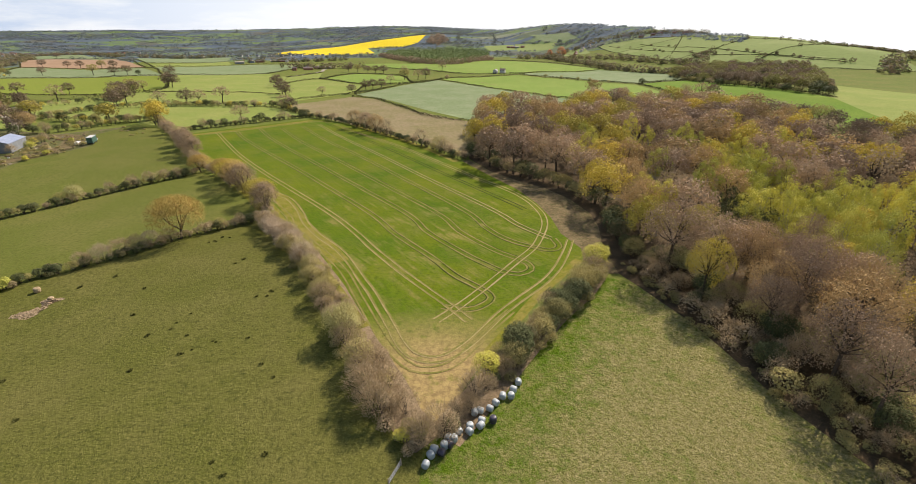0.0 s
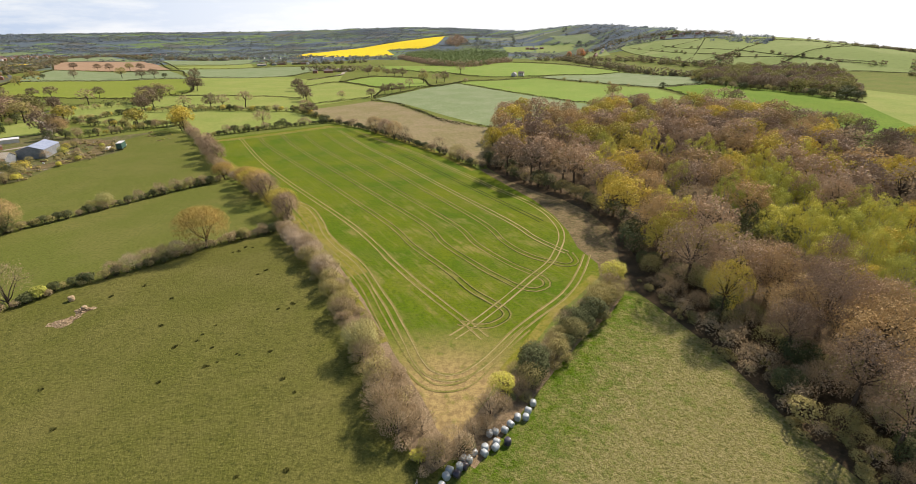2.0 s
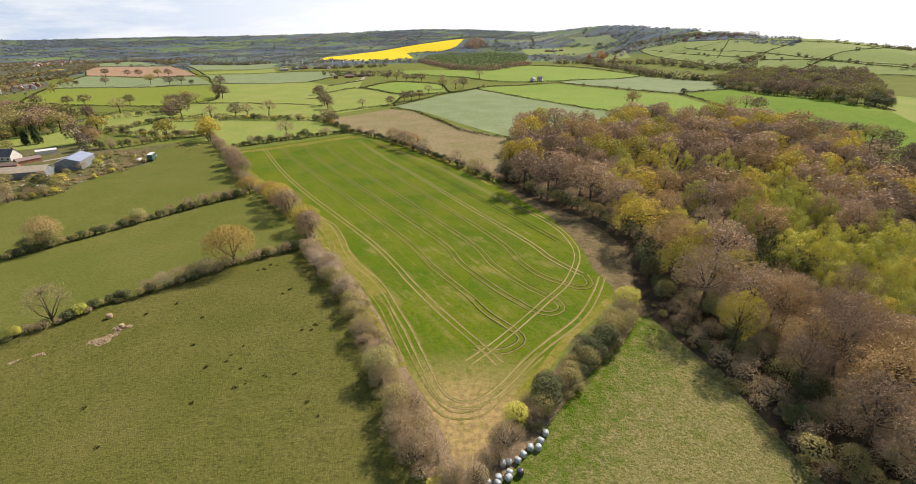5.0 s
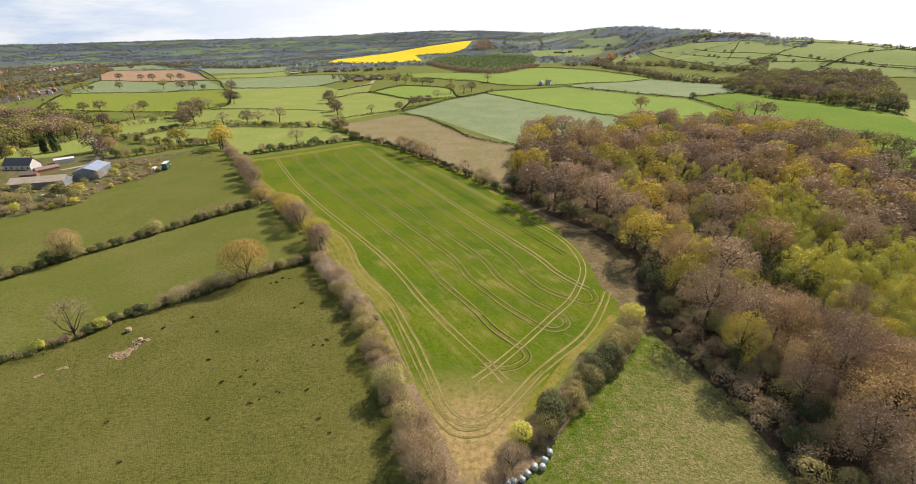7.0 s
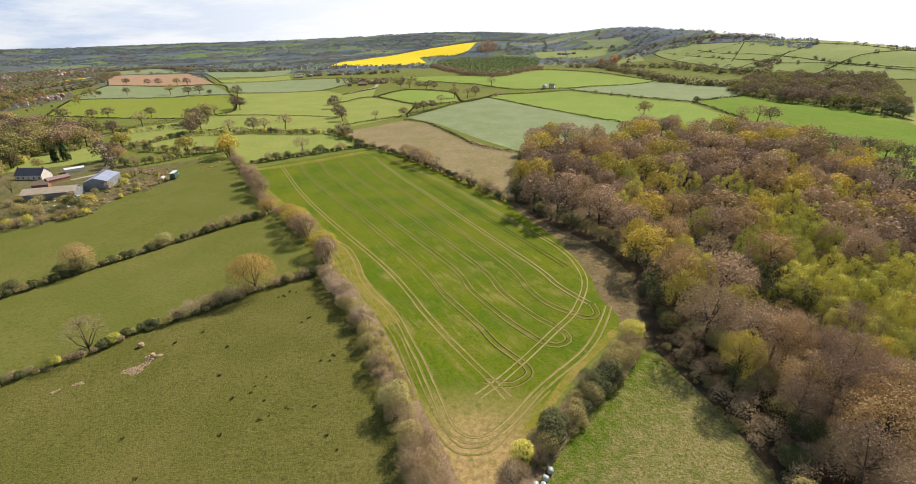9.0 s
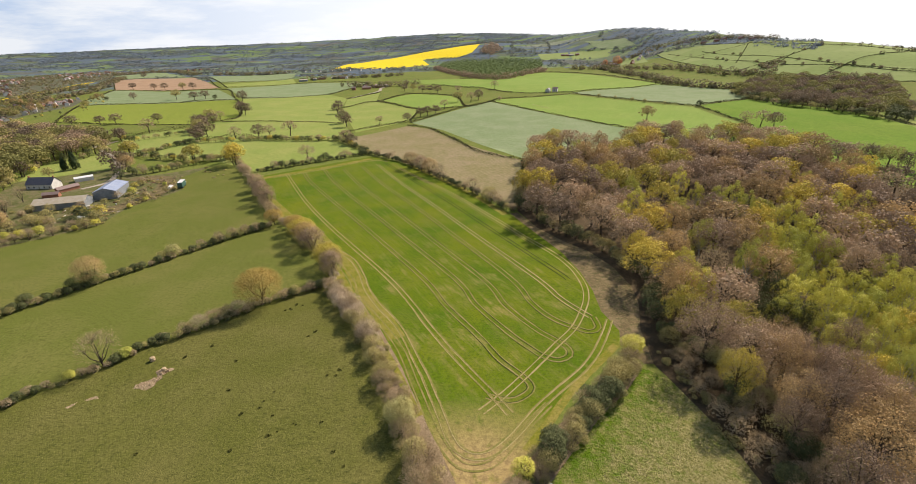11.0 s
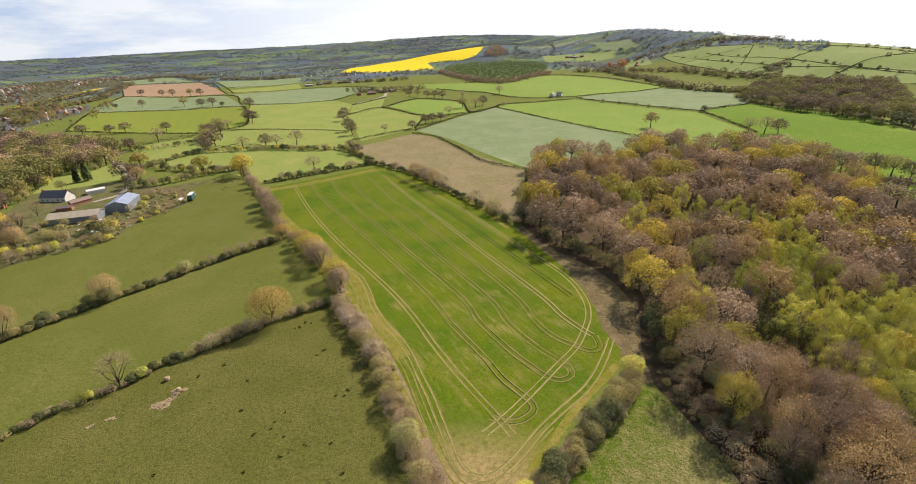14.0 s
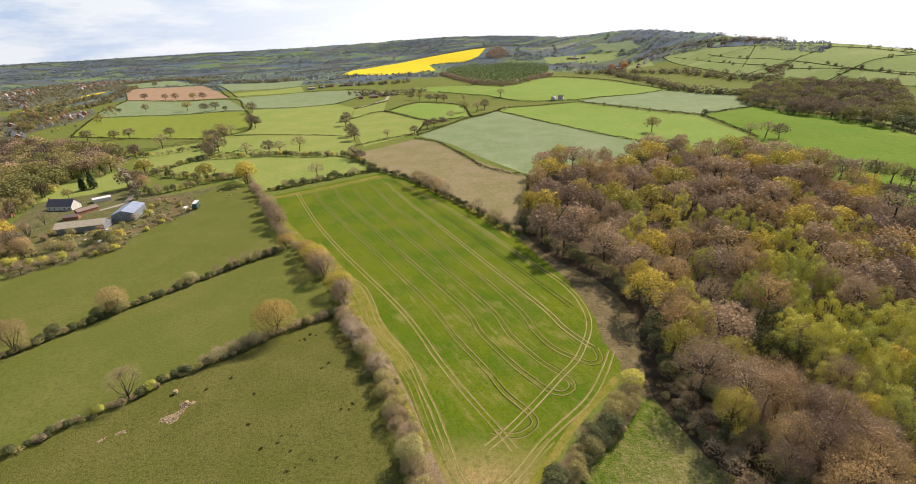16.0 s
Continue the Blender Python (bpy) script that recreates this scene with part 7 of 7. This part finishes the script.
for (x, y), key, s in (((-296, 225), "f_olive", 0.7), ((-286, 214), "f_elm", 0.7), ((-254, 203), "grey", 0.7), ((-254, 184), "orange", 0.6), ((-192, 184), "mid_gold", 1.3), ((-209, 227), "mid_gold", 0.9), ((-235, 247), "mid_holly", 1.4), ((-282, 246), "f_olive", 0.6), ((-300, 236), "f_olive", 0.8), ((-306, 252), "f_elm", 0.8)):
    grow(key, x, y, s)
hedge([(-182, 170), (-196, 163), (-212, 152), (-232, 141), (-260, 128)], ["big_hawthorn", "big_thorn", "big_fresh", "thorn", "big_holly"], 4.0, 0.9, 2.5, "scrub below the farmyard")
for (x, y), key, s in (((-232, 168), "f_elm", 0.9), ((-246, 176), "f_gold", 0.95), ((-256, 166), "f_elm", 1.0), ((-262, 184), "f_elm", 1.0), ((-270, 194), "f_elm", 0.9), ((-248, 158), "orange", 0.75), ((-240, 150), "f_elm", 0.85), ((-276, 178), "f_birch", 1.0)):
    grow(key, x, y, s)


def cypress(seed, tall=12.0, wide=8.0):
    root = new("cypress_tree")
    b, t = Build(seed), Build(seed + 1)
    t.tube([(0, 0, -0.3), (0, 0, tall * 0.5), (0, 0, tall * 0.9)], [0.3, 0.18, 0.04], 6)
    n = 3000
    z = b.rng.uniform(0.05, 1, n)
    a = b.rng.uniform(0, 6.283, n)
    r = wide / 2 * np.sqrt(1 - z) * (0.75 + 0.25 * np.sin(5 * a + 9 * z)) * b.rng.uniform(0.6, 1, n)
    p = np.stack([np.cos(a) * r, np.sin(a) * r, z * tall], 1)
    b.leaves(p, 0.55, 0.4, p - (0, 0, tall * 0.4))
    for nm, made, m in (("trunk", t, "bark"), ("crown", b, "yew")):
        ob = new(nm, made.mesh(nm, [M[m]]))
        ob.parent = root
    return tagged(root, "dark evergreen cypress beside the lane", "tree")


put(cypress(5), -289, 272, 0)
put(cypress(8, 9.0, 6.0), -293, 268, 0)
strip([(-345, 372), (-339, 352), (-324, 333), (-298, 312), (-275, 291), (-250, 262), (-238, 240), (-242, 226)], 3.2, "lane", "pale gravel lane to the farm", 0.12, 21, "farm_lane")
strip([(-345, 350), (-338, 346), (-330, 342)], 7.0, "lane", "pale hardstanding beside the lane", 0.14, 22, "hardstanding")
strip([(-236, 690), (-215, 770), (-225, 830), (-224, 905)], 5.0, "lane", "pale lane to the far farm", 0.3, 23, "farm_lane")

# houses of the village and farms farther off
KINDS = []
for lab, args in (("brick house with a red tiled roof", (9, 7, 4.8, 7.4, "brick", "tile_red")), ("white rendered house with a tiled roof", (9, 7, 4.8, 7.2, "render_white", "tile_red")),
                  ("white house with a dark slate roof", (10, 7, 4.8, 7.2, "render_white", "slate")), ("long brick farm building with a tiled roof", (20, 7, 3.6, 6.0, "brick", "tile_red")),
                  ("grey farm shed with a pale roof", (24, 12, 4.2, 6.0, "cladding", "stone")), ("semi-detached brick houses with a tiled roof", (15, 8, 5.0, 8.0, "brick", "tile_red")),
                  ("semi-detached pale rendered houses with a tiled roof", (15, 8, 5.0, 8.0, "render_white", "tile_red"))):
    KINDS.append(house(lab, *args, windows=0 if args[0] > 12 else 3, chimneys=0 if args[0] > 15 else 1))


def settle_house(k, x, y, turn, group):
    c = copy_thing(KINDS[k], pose(x, y, float(height(x, y)), 0, 0, turn))
    c["group"] = group
    return c


rng_house = random.Random(9)
for line, count, spread, kinds, group in (
        ([(-599, 500), (-640, 540), (-700, 600), (-745, 650), (-775, 720)], 20, 24, (0, 1, 2), "houses of the near village"), ([(-790, 680), (-762, 688), (-742, 696), (-734, 710)], 7, 7, (1, 2, 0), "houses of the near village"), ([(-690, 660), (-730, 705), (-775, 765)], 7, 12, (0, 1, 2), "houses of the near village"),
        ([(-980, 830), (-1200, 1020), (-1420, 1220), (-1600, 1450)], 44, 14, (5, 6), "houses of the estate"), ([(-1060, 820), (-1280, 1010), (-1500, 1230), (-1700, 1480)], 44, 14, (5, 5, 6), "houses of the estate"),
        ([(-1120, 800), (-1360, 1000), (-1580, 1220), (-1780, 1470)], 40, 16, (5, 6), "houses of the estate"), ([(-1190, 790), (-1450, 1000), (-1680, 1230), (-1860, 1470)], 26, 18, (5, 5, 6), "houses of the estate"),
        ([(-1720, 1740), (-1560, 1800), (-1330, 1830), (-1150, 1800)], 18, 4, (5, 5, 6), "row of alike houses"), ([(-1420, 1420), (-1480, 1560), (-1560, 1660), (-1640, 1780)], 26, 34, (5, 5, 6), "houses of the estate"), ([(-1650, 1560), (-1800, 1800), (-1600, 1900)], 14, 30, (5, 6), "houses of the estate"),
        ([(-760, 1440), (-600, 1425), (-480, 1400), (-380, 1390), (-200, 1400)], 18, 9, (2, 6), "white houses by the rape field"), ([(430, 1300), (500, 1240), (540, 1160)], 8, 24, (5, 6), "houses on the hill"),
        ([(230, 1220), (290, 1240), (330, 1320)], 8, 24, (5, 6), "hamlet below the hill"), ([(180, 1640), (215, 1650)], 4, 10, (4, 5), "farm below the ridge")):
    p, way = along(line, 5.0)
    for i in range(count):
        j = int(i * (len(p) - 1) / max(1, count - 1))
        x, y = p[j] + (rng_house.uniform(-spread, spread), rng_house.uniform(-spread, spread))
        settle_house(rng_house.choice(kinds), x, y, turn_of((0, 0), way[j]) + rng_house.uniform(-8, 8), group)
for k, x, y, a in ((0, -267, 806, 10), (3, -248, 818, 20), (3, -238, 846, 5), (1, -256, 838, 80), (4, -230, 862, 10), (3, -245, 866, 100), (4, -470, 1066, 20), (3, -440, 1100, 15), (4, -415, 1125, 20), (3, -395, 1122, 10), (2, -385, 1118, 90), (4, -450, 1085, 110)):
    settle_house(k, x, y, a, "farm buildings beyond the fields")
lone = copy_thing(KINDS[2], pose(53, 664, float(height(53, 664)), 0, 0, 70))
tagged(lone, "lone white house with a dark roof among green fields")
annex = copy_thing(KINDS[1], pose(63, 668, float(height(63, 668)), 0, 0, 160))
tagged(annex, "small white outbuilding beside the lone house")
for ob in KINDS:
    for o in (*ob.children_recursive, ob):
        bpy.data.objects.remove(o)
for k in range(260):
    x, y = rng_house.uniform(-890, -580), rng_house.uniform(480, 800)
    if x + y < 60 and x + 0.86 * y < -20 and x + 0.75 * y > -330:
        grow(rng_house.choice(("f_brown", "mid_hawthorn", "f_olive", "mid_gold", "mid_holly")), x, y, rng_house.uniform(0.5, 0.85), group="trees of the village")
for k in range(44):
    t = k / 43
    x, y = -640 - 190 * t + rng_house.uniform(-22, 22), 520 + 200 * t + rng_house.uniform(-30, 30)
    grow(rng_house.choice(("f_moss", "mid_holly", "f_red", "mid_hawthorn", "f_moss")), x, y, rng_house.uniform(0.6, 1.1), group="trees of the village", tall=0.8)

for ob in KIND.values():
    for o in (*ob.children_recursive, ob):
        bpy.data.objects.remove(o)

# from plan units to metres: what was drawn in metres already (buildings, vehicles, bales) only moves
METRIC = {"house", "barn", "shed", "trailer", "lorry", "hay bale", "scrap", "gate", "pole"}
for ob in list(scene.objects):
    if ob.parent is None and ob.type in {"MESH", "EMPTY"}:
        ob.location = ob.location * K
        if ob.get("category") not in METRIC:
            ob.scale = ob.scale * K
